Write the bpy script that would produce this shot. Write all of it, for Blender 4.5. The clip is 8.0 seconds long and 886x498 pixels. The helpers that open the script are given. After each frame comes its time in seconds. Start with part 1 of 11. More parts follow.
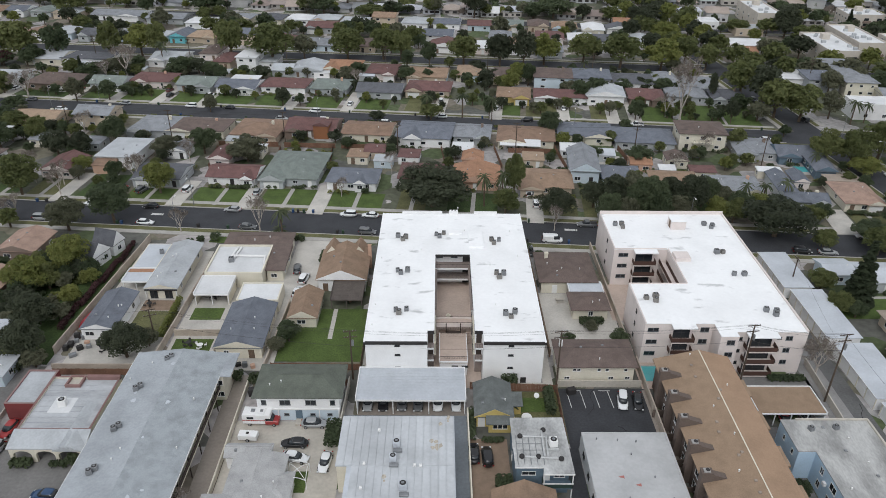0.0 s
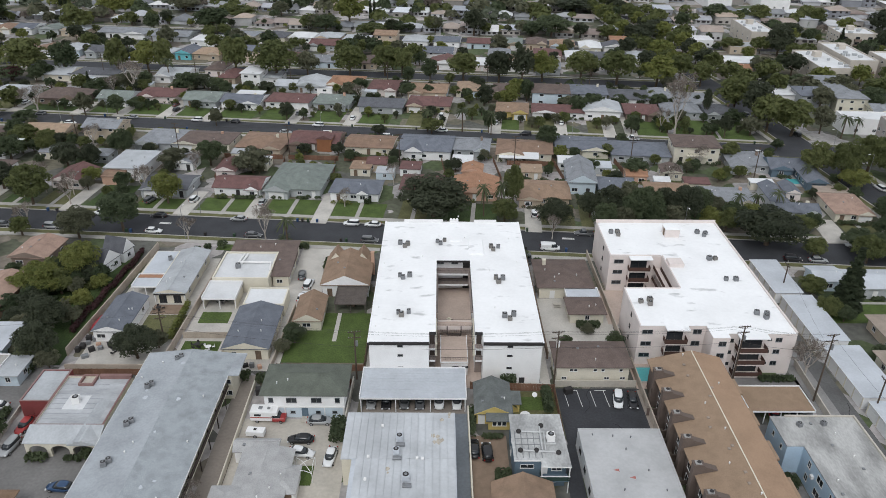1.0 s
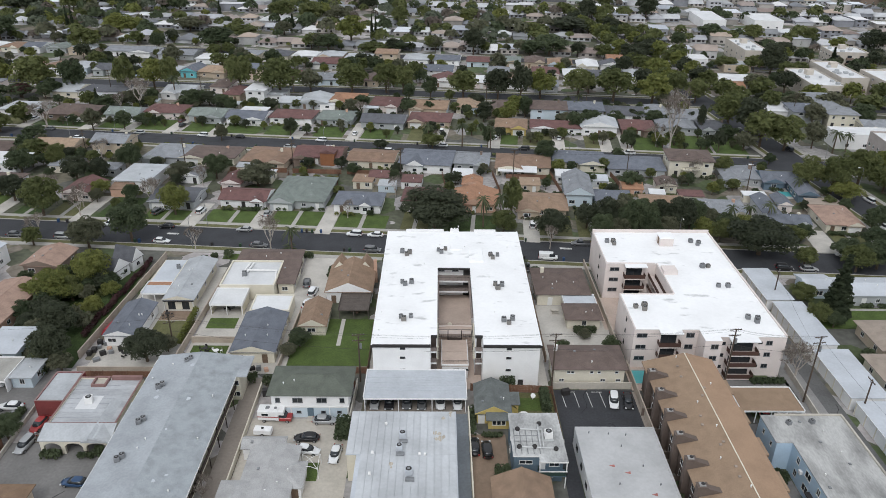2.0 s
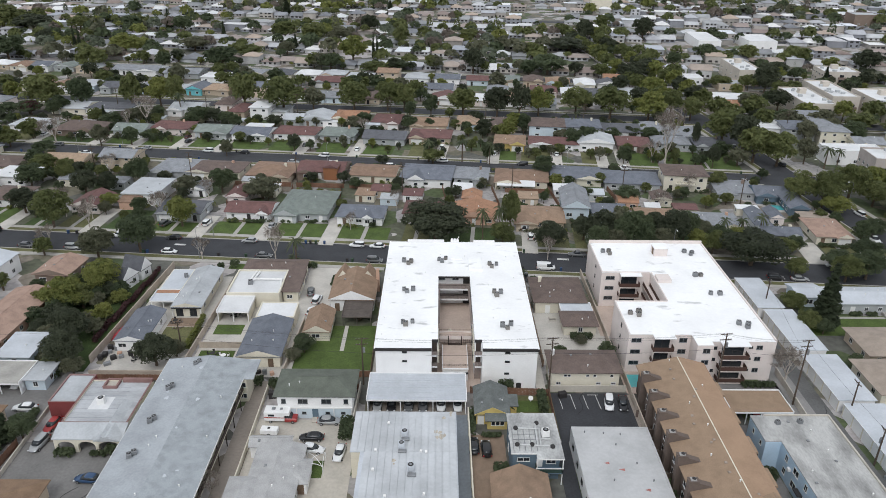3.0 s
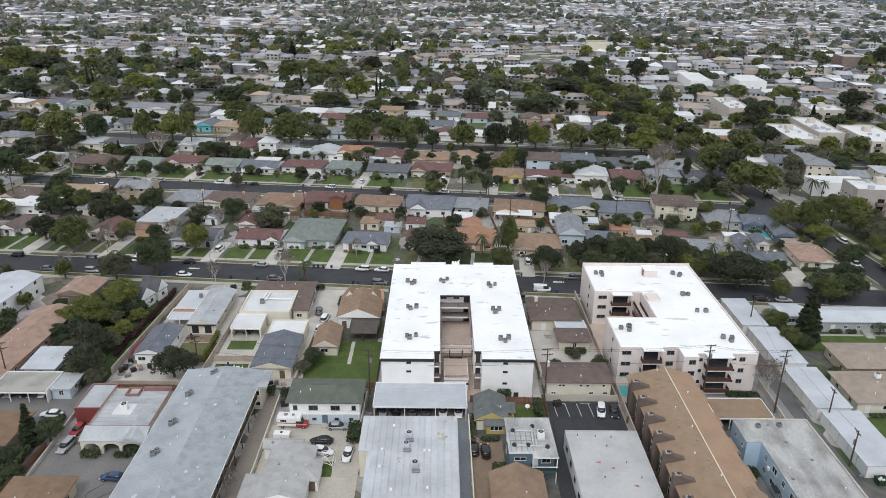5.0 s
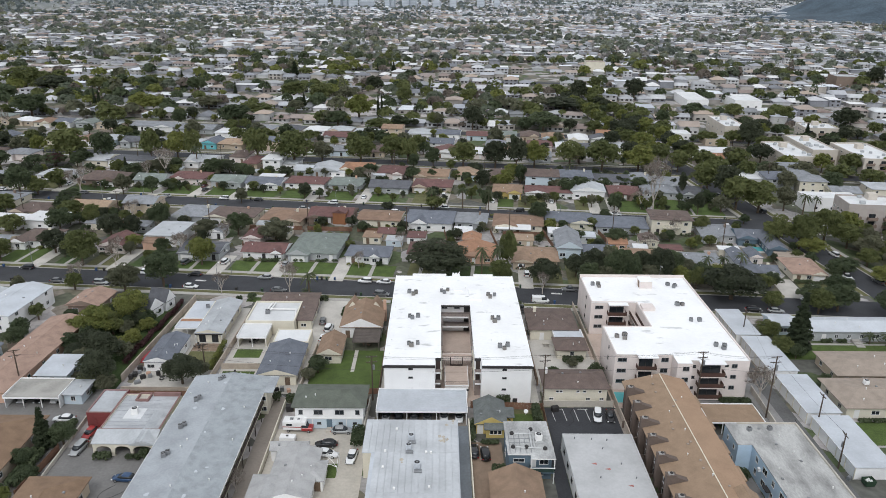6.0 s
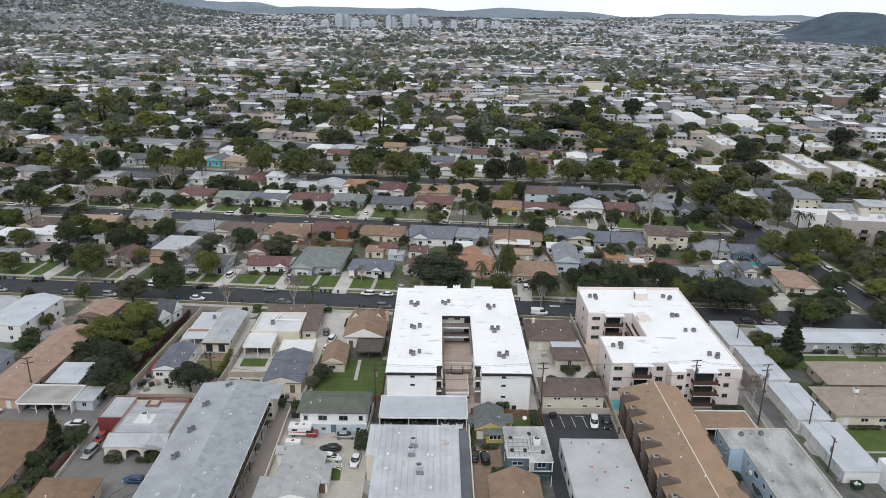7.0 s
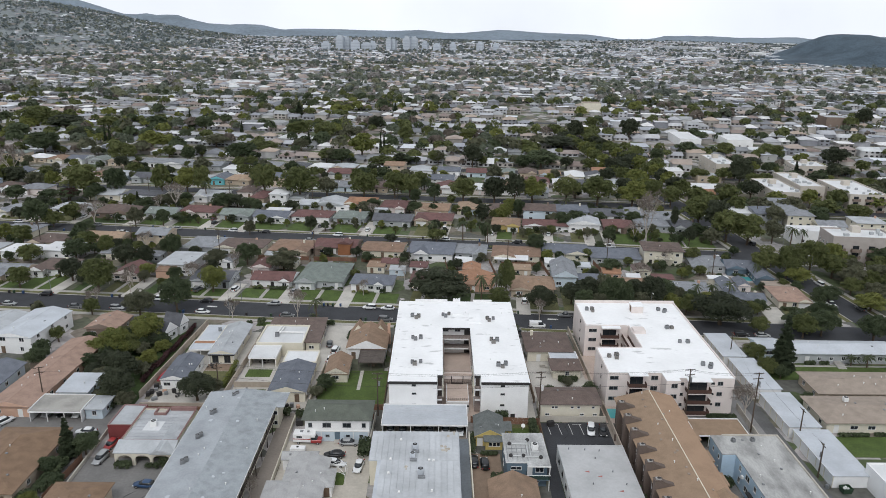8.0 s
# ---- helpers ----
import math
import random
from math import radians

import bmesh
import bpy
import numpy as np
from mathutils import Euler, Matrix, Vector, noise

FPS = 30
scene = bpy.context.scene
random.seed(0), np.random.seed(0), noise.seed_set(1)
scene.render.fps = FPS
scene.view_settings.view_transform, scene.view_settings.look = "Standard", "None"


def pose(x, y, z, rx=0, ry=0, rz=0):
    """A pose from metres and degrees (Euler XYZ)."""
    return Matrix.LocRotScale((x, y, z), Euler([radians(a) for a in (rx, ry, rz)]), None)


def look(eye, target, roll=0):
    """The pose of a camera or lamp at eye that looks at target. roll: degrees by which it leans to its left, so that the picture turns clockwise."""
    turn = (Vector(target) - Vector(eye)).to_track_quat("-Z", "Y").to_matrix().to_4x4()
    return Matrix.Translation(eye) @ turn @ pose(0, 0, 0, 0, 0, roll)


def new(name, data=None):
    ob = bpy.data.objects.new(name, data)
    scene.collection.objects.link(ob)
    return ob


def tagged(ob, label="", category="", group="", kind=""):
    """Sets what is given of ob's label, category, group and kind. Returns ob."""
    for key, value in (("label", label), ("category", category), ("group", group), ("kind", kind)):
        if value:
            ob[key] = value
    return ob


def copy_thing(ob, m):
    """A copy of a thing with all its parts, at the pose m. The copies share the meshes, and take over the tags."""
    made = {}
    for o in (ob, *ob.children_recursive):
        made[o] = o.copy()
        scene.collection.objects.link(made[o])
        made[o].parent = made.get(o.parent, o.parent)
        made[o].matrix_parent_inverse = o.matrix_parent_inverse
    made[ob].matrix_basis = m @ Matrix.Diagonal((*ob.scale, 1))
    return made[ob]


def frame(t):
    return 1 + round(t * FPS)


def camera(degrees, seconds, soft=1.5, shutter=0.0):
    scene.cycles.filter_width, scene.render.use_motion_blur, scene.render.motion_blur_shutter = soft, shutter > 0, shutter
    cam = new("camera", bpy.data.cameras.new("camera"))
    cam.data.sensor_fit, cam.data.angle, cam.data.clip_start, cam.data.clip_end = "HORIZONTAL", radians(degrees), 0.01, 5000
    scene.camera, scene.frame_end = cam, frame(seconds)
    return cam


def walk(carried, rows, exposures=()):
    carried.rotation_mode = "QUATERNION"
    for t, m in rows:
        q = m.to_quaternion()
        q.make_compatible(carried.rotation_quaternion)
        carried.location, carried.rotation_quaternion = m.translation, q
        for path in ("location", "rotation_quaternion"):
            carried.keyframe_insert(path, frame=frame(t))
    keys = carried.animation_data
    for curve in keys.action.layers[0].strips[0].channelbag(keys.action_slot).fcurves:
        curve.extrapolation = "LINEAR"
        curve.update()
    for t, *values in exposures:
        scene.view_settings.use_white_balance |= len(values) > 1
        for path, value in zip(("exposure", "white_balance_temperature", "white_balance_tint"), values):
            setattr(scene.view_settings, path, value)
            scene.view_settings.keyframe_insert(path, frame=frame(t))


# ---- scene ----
cam = camera(62.9, 8.0, soft=0.72)
METRES, EYE, TILT, LEAN, TURN = 8.0, 1.5, 0.0, 0.0, -10.7
PATH = [
    (0, (13.568, -106.78, 90.207), (13.578, -105.043, 89.215), 0.4),
    (0.5, (13.35, -109.681, 90.22), (13.361, -107.931, 89.25), 0.4),
    (1, (13.157, -112.523, 90.245), (13.169, -110.762, 89.298), 0.5),
    (1.5, (12.955, -115.364, 90.27), (12.968, -113.591, 89.346), 0.5),
    (3, (12.549, -124.143, 90.296), (12.563, -122.333, 89.445), 0.6),
    (3.5, (12.449, -127.13, 90.303), (12.463, -125.309, 89.476), 0.6),
    (4, (12.35, -130.105, 90.306), (12.364, -128.273, 89.504), 0.6),
    (4.5, (12.257, -133.042, 90.311), (12.27, -131.198, 89.535), 0.6),
    (6, (11.941, -141.861, 90.376), (11.953, -139.988, 89.676), 0.6),
    (6.5, (11.805, -144.782, 90.39), (11.816, -142.899, 89.715), 0.7),
    (7, (11.685, -147.682, 90.406), (11.696, -145.791, 89.757), 0.7),
    (7.5, (11.564, -150.609, 90.424), (11.575, -148.709, 89.801), 0.7),
    (8, (11.388, -153.517, 90.426), (11.4, -151.608, 89.83), 0.7),
]
walk(cam, [(t, look(eye, target, roll)) for t, eye, target, roll in PATH], [(0, -0.06), (3, 0.10), (6, 0.12), (8, -0.04)])

# ---- light ----
world = bpy.data.worlds.new("overcast_sky")
scene.world = world
world.use_nodes = True
wn, wl = world.node_tree.nodes, world.node_tree.links
bg = wn["Background"]
sky = wn.new("ShaderNodeTexSky")
sky.sky_type = "NISHITA"
sky.sun_disc = False
sky.sun_elevation, sky.sun_rotation = radians(51), radians(192)
sky.air_density, sky.dust_density, sky.ozone_density = 1.2, 3.0, 1.0
grey = wn.new("ShaderNodeHueSaturation")
grey.inputs["Saturation"].default_value = 0.22
cloud_coord = wn.new("ShaderNodeTexCoord")
cloud = wn.new("ShaderNodeTexNoise")
cloud.inputs["Scale"].default_value = 3.0
cloud.inputs["Detail"].default_value = 6.0
cloud_ramp = wn.new("ShaderNodeMapRange")
cloud_ramp.inputs["From Min"].default_value, cloud_ramp.inputs["From Max"].default_value = 0.35, 0.7
cloud_ramp.inputs["To Min"].default_value, cloud_ramp.inputs["To Max"].default_value = 1.06, 0.86
cloud_mul = wn.new("ShaderNodeVectorMath")
cloud_mul.operation = "SCALE"
wl.new(cloud_coord.outputs["Generated"], cloud.inputs["Vector"])
wl.new(cloud.outputs["Fac"], cloud_ramp.inputs["Value"])
veil = wn.new("ShaderNodeMix")
veil.data_type = "RGBA"
veil.inputs["Factor"].default_value = 0.72
height = wn.new("ShaderNodeSeparateXYZ")
lift = wn.new("ShaderNodeMapRange")
lift.inputs["From Min"].default_value, lift.inputs["From Max"].default_value = 0.0, 0.7
lift.inputs["To Min"].default_value, lift.inputs["To Max"].default_value = 11.5, 6.8
lit = wn.new("ShaderNodeVectorMath")
lit.operation = "SCALE"
lit.inputs[0].default_value = (0.945, 1.0, 1.085)
wl.new(cloud_coord.outputs["Generated"], height.inputs[0])
wl.new(height.outputs["Z"], lift.inputs["Value"])
wl.new(lift.outputs["Result"], lit.inputs["Scale"])
wl.new(lit.outputs["Vector"], veil.inputs["B"])
wl.new(sky.outputs["Color"], grey.inputs["Color"])
wl.new(grey.outputs["Color"], veil.inputs["A"])
wl.new(veil.outputs["Result"], cloud_mul.inputs[0])
wl.new(cloud_ramp.outputs["Result"], cloud_mul.inputs["Scale"])
wl.new(cloud_mul.outputs["Vector"], bg.inputs["Color"])
bg.inputs["Strength"].default_value = 0.12

sun = new("sun", bpy.data.lights.new("sun", "SUN"))
sun.data.energy, sun.data.angle, sun.data.color = 1.1, radians(25), (0.985, 0.985, 0.98)
sun.matrix_world = look((-20, -95, 120), (0, 0, 0))
scene.view_settings.exposure = 0.0

# ---- materials ----
MATS = {}


def material(name, col, rough=0.85, var=0.12, scale=0.6, stain=0.15, bump=0.15, metal=0.0, spec=0.3, streak=None, spread=0.0, island=0.0):
    """One surface: fine grain and broad stains in world size. streak stretches the grain, spread varies it from thing to thing."""
    if name in MATS:
        return MATS[name]
    m = bpy.data.materials.new(name)
    m.use_nodes = True
    n, l = m.node_tree.nodes, m.node_tree.links
    b = n["Principled BSDF"]
    b.inputs["Roughness"].default_value, b.inputs["Metallic"].default_value = rough, metal
    b.inputs["Specular IOR Level"].default_value = spec
    geo = n.new("ShaderNodeNewGeometry")
    mapping = n.new("ShaderNodeMapping")
    mapping.inputs["Scale"].default_value = streak or (1, 1, 1)
    l.new(geo.outputs["Position"], mapping.inputs["Vector"])
    fine = n.new("ShaderNodeTexNoise")
    fine.inputs["Scale"].default_value, fine.inputs["Detail"].default_value = scale * 5, 5
    broad = n.new("ShaderNodeTexNoise")
    broad.inputs["Scale"].default_value, broad.inputs["Detail"].default_value = scale * 0.45, 4
    l.new(mapping.outputs["Vector"], fine.inputs["Vector"])
    l.new(mapping.outputs["Vector"], broad.inputs["Vector"])
    r1 = n.new("ShaderNodeMapRange")
    r1.inputs["From Min"].default_value, r1.inputs["From Max"].default_value = 0.25, 0.75
    r1.inputs["To Min"].default_value, r1.inputs["To Max"].default_value = 1 - var, 1 + var
    r2 = n.new("ShaderNodeMapRange")
    r2.inputs["From Min"].default_value, r2.inputs["From Max"].default_value = 0.4, 0.72
    r2.inputs["To Min"].default_value, r2.inputs["To Max"].default_value = 1, 1 - stain
    l.new(fine.outputs["Fac"], r1.inputs["Value"])
    l.new(broad.outputs["Fac"], r2.inputs["Value"])
    mul = n.new("ShaderNodeMath")
    mul.operation = "MULTIPLY"
    l.new(r1.outputs["Result"], mul.inputs[0])
    l.new(r2.outputs["Result"], mul.inputs[1])
    last = mul.outputs[0]
    for amount, socket in ((spread, "object"), (island, "island")):
        if amount:
            r3 = n.new("ShaderNodeMapRange")
            r3.inputs["To Min"].default_value, r3.inputs["To Max"].default_value = 1 - amount, 1 + amount
            source = n.new("ShaderNodeObjectInfo").outputs["Random"] if socket == "object" else geo.outputs["Random Per Island"]
            l.new(source, r3.inputs["Value"])
            mul2 = n.new("ShaderNodeMath")
            mul2.operation = "MULTIPLY"
            l.new(last, mul2.inputs[0])
            l.new(r3.outputs["Result"], mul2.inputs[1])
            last = mul2.outputs[0]
    tint = n.new("ShaderNodeVectorMath")
    tint.operation = "SCALE"
    tint.inputs[0].default_value = col
    l.new(last, tint.inputs["Scale"])
    l.new(tint.outputs["Vector"], b.inputs["Base Color"])
    if bump:
        bm = n.new("ShaderNodeBump")
        bm.inputs["Strength"].default_value, bm.inputs["Distance"].default_value = bump, 0.05
        l.new(fine.outputs["Fac"], bm.inputs["Height"])
        l.new(bm.outputs["Normal"], b.inputs["Normal"])
    MATS[name] = m
    return m


def palette(name, stops, rough=0.85, var=0.12, scale=0.6):
    """A surface whose colour is picked for each loose piece out of a row of colours."""
    m = material(name, (0.5, 0.5, 0.5), rough, var, scale, bump=0)
    n, l = m.node_tree.nodes, m.node_tree.links
    ramp = n.new("ShaderNodeValToRGB")
    ramp.color_ramp.interpolation = "CONSTANT"
    e = ramp.color_ramp.elements
    while len(e) < len(stops):
        e.new(0.5)
    for i, c in enumerate(stops):
        e[i].position, e[i].color = i / len(stops), (*c, 1)
    geo = n.new("ShaderNodeNewGeometry")
    l.new(geo.outputs["Random Per Island"], ramp.inputs["Fac"])
    tint = [x for x in n if x.type == "VECT_MATH"][0]
    l.new(ramp.outputs["Color"], tint.inputs[0])
    return m


def leaf_material(name, dark, light, rough=0.7):
    """Leaves: every leaf clump has its own green between two colours."""
    m = bpy.data.materials.new(name)
    m.use_nodes = True
    n, l = m.node_tree.nodes, m.node_tree.links
    b = n["Principled BSDF"]
    b.inputs["Roughness"].default_value, b.inputs["Specular IOR Level"].default_value = rough, 0.25
    geo, info, mix, ramp = n.new("ShaderNodeNewGeometry"), n.new("ShaderNodeObjectInfo"), n.new("ShaderNodeMath"), n.new("ShaderNodeValToRGB")
    mix.operation = "MULTIPLY_ADD"
    mix.inputs[1].default_value = 0.35
    tuft = n.new("ShaderNodeTexNoise")
    tuft.inputs["Scale"].default_value, tuft.inputs["Detail"].default_value = 0.55, 3.0
    l.new(geo.outputs["Position"], tuft.inputs["Vector"])
    light_tuft = n.new("ShaderNodeMapRange")
    light_tuft.inputs["From Min"].default_value, light_tuft.inputs["From Max"].default_value = 0.36, 0.64
    light_tuft.inputs["To Min"].default_value, light_tuft.inputs["To Max"].default_value = 0.0, 0.4
    l.new(tuft.outputs["Fac"], light_tuft.inputs["Value"])
    scaled = n.new("ShaderNodeMath")
    scaled.operation = "MULTIPLY_ADD"
    scaled.inputs[1].default_value = 0.28
    l.new(geo.outputs["Random Per Island"], scaled.inputs[0])
    l.new(light_tuft.outputs["Result"], scaled.inputs[2])
    l.new(info.outputs["Random"], mix.inputs[0])
    l.new(scaled.outputs[0], mix.inputs[2])
    ramp.color_ramp.elements[0].color, ramp.color_ramp.elements[1].color = (*dark, 1), (*light, 1)
    l.new(mix.outputs[0], ramp.inputs["Fac"])
    l.new(ramp.outputs["Color"], b.inputs["Base Color"])
    thin, both = n.new("ShaderNodeBsdfTranslucent"), n.new("ShaderNodeMixShader")
    both.inputs["Fac"].default_value = 0.45
    l.new(ramp.outputs["Color"], thin.inputs["Color"])
    l.new(b.outputs["BSDF"], both.inputs[1])
    l.new(thin.outputs["BSDF"], both.inputs[2])
    l.new(both.outputs["Shader"], n["Material Output"].inputs["Surface"])
    return m


WHITE_ROOF = material("white_roof_coating", (0.86, 0.865, 0.87), 0.6, 0.03, 0.25, 0.10, 0.05)
wn2, wl2 = WHITE_ROOF.node_tree.nodes, WHITE_ROOF.node_tree.links
where, smear, smudge, wash = wn2.new("ShaderNodeMapping"), wn2.new("ShaderNodeTexNoise"), wn2.new("ShaderNodeMapRange"), wn2.new("ShaderNodeMath")
where.inputs["Scale"].default_value, where.inputs["Rotation"].default_value = (1.0, 2.1, 1.0), (0, 0, 0.35)
smear.inputs["Scale"].default_value, smear.inputs["Detail"].default_value = 0.20, 7.0
smudge.inputs["From Min"].default_value, smudge.inputs["From Max"].default_value = 0.615, 0.72
smudge.inputs["To Min"].default_value, smudge.inputs["To Max"].default_value = 1.0, 0.62
wash.operation = "MULTIPLY"
wl2.new([q for q in wn2 if q.type == "NEW_GEOMETRY"][0].outputs["Position"], where.inputs["Vector"])
wl2.new(where.outputs["Vector"], smear.inputs["Vector"])
wl2.new(smear.outputs["Fac"], smudge.inputs["Value"])
tone = [q for q in wn2 if q.type == "VECT_MATH"][0]
wl2.new(tone.inputs["Scale"].links[0].from_socket, wash.inputs[0])
wl2.new(smudge.outputs["Result"], wash.inputs[1])
wl2.new(wash.outputs[0], tone.inputs["Scale"])
WHITE_WALL = material("white_stucco", (0.78, 0.78, 0.78), 0.9, 0.05, 0.8, 0.08, 0.1)
PINK_WALL = material("pale_pink_stucco", (0.70, 0.63, 0.60), 0.9, 0.05, 0.8, 0.10, 0.1)
CREAM_WALL = material("cream_stucco", (0.66, 0.62, 0.52), 0.9, 0.06, 0.8, 0.10, 0.1, spread=0.06)
TAN_WALL = material("tan_stucco", (0.50, 0.42, 0.33), 0.9, 0.06, 0.8, 0.12, 0.1, spread=0.08)
GREY_WALL = material("grey_siding", (0.40, 0.42, 0.43), 0.85, 0.06, 0.8, 0.12, 0.1, spread=0.1)
BLUE_WALL = material("light_blue_stucco", (0.43, 0.56, 0.68), 0.85, 0.06, 0.8, 0.10, 0.1)
SLATE_BLUE_WALL = material("slate_blue_siding", (0.115, 0.165, 0.21), 0.8, 0.08, 0.8, 0.1, 0.1)
YELLOW_WALL = material("yellow_siding", (0.55, 0.43, 0.16), 0.85, 0.06, 0.8, 0.10, 0.1)
RED_WALL = material("dark_red_paint", (0.20, 0.05, 0.05), 0.85, 0.06, 0.8, 0.10, 0.1)
BROWN_WALL = material("brown_stucco", (0.22, 0.17, 0.14), 0.9, 0.08, 0.8, 0.12, 0.1)
PEACH_WALL = material("peach_stucco", (0.55, 0.36, 0.27), 0.9, 0.06, 0.8, 0.12, 0.1)
SKY_WALL = material("pale_blue_siding", (0.52, 0.60, 0.66), 0.85, 0.05, 0.8, 0.08, 0.1)
WALLS = dict(white=WHITE_WALL, pink=PINK_WALL, cream=CREAM_WALL, tan=TAN_WALL, grey=GREY_WALL, blue=BLUE_WALL, slate=SLATE_BLUE_WALL,
             yellow=YELLOW_WALL, red=RED_WALL, brown=BROWN_WALL, peach=PEACH_WALL, sky=SKY_WALL)


def shingle(name, col, var=0.22, spread=0.08):
    return material(name + "_shingles", col, 0.92, var, 1.1, 0.25, 0.35, spread=spread)


ROOFS = dict(
    grey=shingle("grey", (0.250, 0.263, 0.283)), dark=shingle("charcoal", (0.116, 0.120, 0.134)), slate=shingle("blue_grey", (0.152, 0.166, 0.196)),
    brown=shingle("brown", (0.144, 0.110, 0.098)), maroon=shingle("maroon", (0.155, 0.086, 0.081)), tan=shingle("tan", (0.36, 0.265, 0.19)),
    tile=shingle("terracotta", (0.34, 0.19, 0.12)), green=shingle("grey_green", (0.204, 0.234, 0.216)), moss=shingle("dark_green", (0.112, 0.124, 0.104)),
    orange=shingle("orange_brown", (0.25, 0.168, 0.122)), russet=shingle("light_brown", (0.285, 0.198, 0.140)),
    pale=material("pale_grey_roofing", (0.42, 0.44, 0.46), 0.85, 0.10, 0.5, 0.22, 0.15, spread=0.05),
    silver=material("silver_roofing", (0.50, 0.53, 0.57), 0.7, 0.06, 0.4, 0.18, 0.1),
    white=material("white_roofing", (0.66, 0.67, 0.68), 0.7, 0.05, 0.4, 0.15, 0.1, spread=0.05),
    rose=material("rose_tan_shingles", (0.355, 0.245, 0.195), 0.92, 0.2, 1.1, 0.25, 0.3),
    umber=material("brown_rolled_roofing", (0.225, 0.150, 0.100), 0.92, 0.2, 1.1, 0.25, 0.3),
    putty=material("putty_roofing", (0.36, 0.35, 0.325), 0.92, 0.12, 0.6, 0.3, 0.2),
    gravel=material("buff_gravel_roofing", (0.325, 0.272, 0.228), 0.95, 0.12, 1.2, 0.2, 0.3),
    sand=material("tan_rolled_roofing", (0.295, 0.210, 0.145), 0.95, 0.12, 1.2, 0.18, 0.3))
ASPHALT = material("asphalt", (0.050, 0.052, 0.058), 0.9, 0.18, 0.5, 0.22, 0.25)
OLD_ASPHALT = material("weathered_asphalt", (0.20, 0.195, 0.19), 0.92, 0.14, 0.4, 0.25, 0.25)
GREY_LANE = material("sealed_grey_lane", (0.21, 0.235, 0.265), 0.85, 0.12, 0.4, 0.2, 0.2)
CONCRETE = material("concrete", (0.52, 0.495, 0.455), 0.9, 0.10, 0.5, 0.22, 0.2, spread=0.06)
PAVING = material("pavement_concrete", (0.40, 0.385, 0.36), 0.9, 0.10, 0.6, 0.2, 0.2)
DIRTY_CONCRETE = material("stained_concrete", (0.50, 0.465, 0.41), 0.9, 0.10, 0.35, 0.26, 0.2)
BROWN_PAVING = material("brown_pavers", (0.26, 0.19, 0.14), 0.9, 0.14, 1.6, 0.2, 0.3)
DECK = material("tan_deck_coating", (0.52, 0.42, 0.36), 0.85, 0.08, 0.5, 0.18, 0.1)
LAWN = material("lawn_grass", (0.080, 0.118, 0.032), 0.95, 0.30, 0.7, 0.30, 0.5)
DRY_LAWN = material("dry_lawn_grass", (0.135, 0.135, 0.062), 0.95, 0.30, 0.5, 0.35, 0.5)
WOOD = material("weathered_wood", (0.17, 0.12, 0.085), 0.9, 0.25, 1.5, 0.2, 0.3, streak=(1, 1, 0.2))
FENCE_RED = material("redwood_boards", (0.20, 0.11, 0.075), 0.9, 0.25, 1.5, 0.2, 0.3, spread=0.15)
BLOCK = material("concrete_block", (0.44, 0.38, 0.32), 0.95, 0.10, 1.0, 0.2, 0.2)
GLASS = material("window_glass", (0.025, 0.03, 0.035), 0.12, 0.2, 0.3, 0, 0, spec=0.6)
FRAME = material("white_window_frame", (0.72, 0.72, 0.71), 0.6, 0.04, 2, 0, 0)
DARK = material("dark_trim", (0.035, 0.033, 0.033), 0.7, 0.1, 2, 0, 0)
STEEL = material("galvanised_steel", (0.25, 0.26, 0.27), 0.5, 0.15, 2, 0.2, 0.1, metal=0.4)
BEIGE_METAL = material("beige_unit_casing", (0.215, 0.205, 0.19), 0.7, 0.1, 2, 0.15, 0.05)
PIPE_WHITE = material("white_pipe", (0.75, 0.75, 0.74), 0.6, 0.05, 2, 0.1, 0)
BARK = material("bark", (0.12, 0.09, 0.065), 0.95, 0.3, 3, 0.2, 0.5)
PALE_BARK = material("pale_bark", (0.42, 0.38, 0.34), 0.95, 0.2, 3, 0.2, 0.4)
GREENS = dict(
    oak=leaf_material("dark_oak_leaves", (0.034, 0.043, 0.026), (0.098, 0.112, 0.070)),
    street=leaf_material("street_tree_leaves", (0.066, 0.085, 0.032), (0.198, 0.214, 0.084)),
    olive=leaf_material("olive_leaves", (0.080, 0.088, 0.055), (0.200, 0.200, 0.130)),
    bright=leaf_material("bright_leaves", (0.100, 0.123, 0.034), (0.268, 0.278, 0.088)),
    hedge=leaf_material("hedge_leaves", (0.042, 0.061, 0.032), (0.122, 0.150, 0.080)),
    conifer=leaf_material("conifer_needles", (0.022, 0.033, 0.017), (0.062, 0.078, 0.042)),
    red=leaf_material("reddish_leaves", (0.055, 0.026, 0.028), (0.110, 0.054, 0.056)),
    grey=leaf_material("bare_twigs", (0.130, 0.108, 0.092), (0.250, 0.215, 0.185)),
    palm=leaf_material("palm_fronds", (0.050, 0.068, 0.036), (0.130, 0.148, 0.080)))


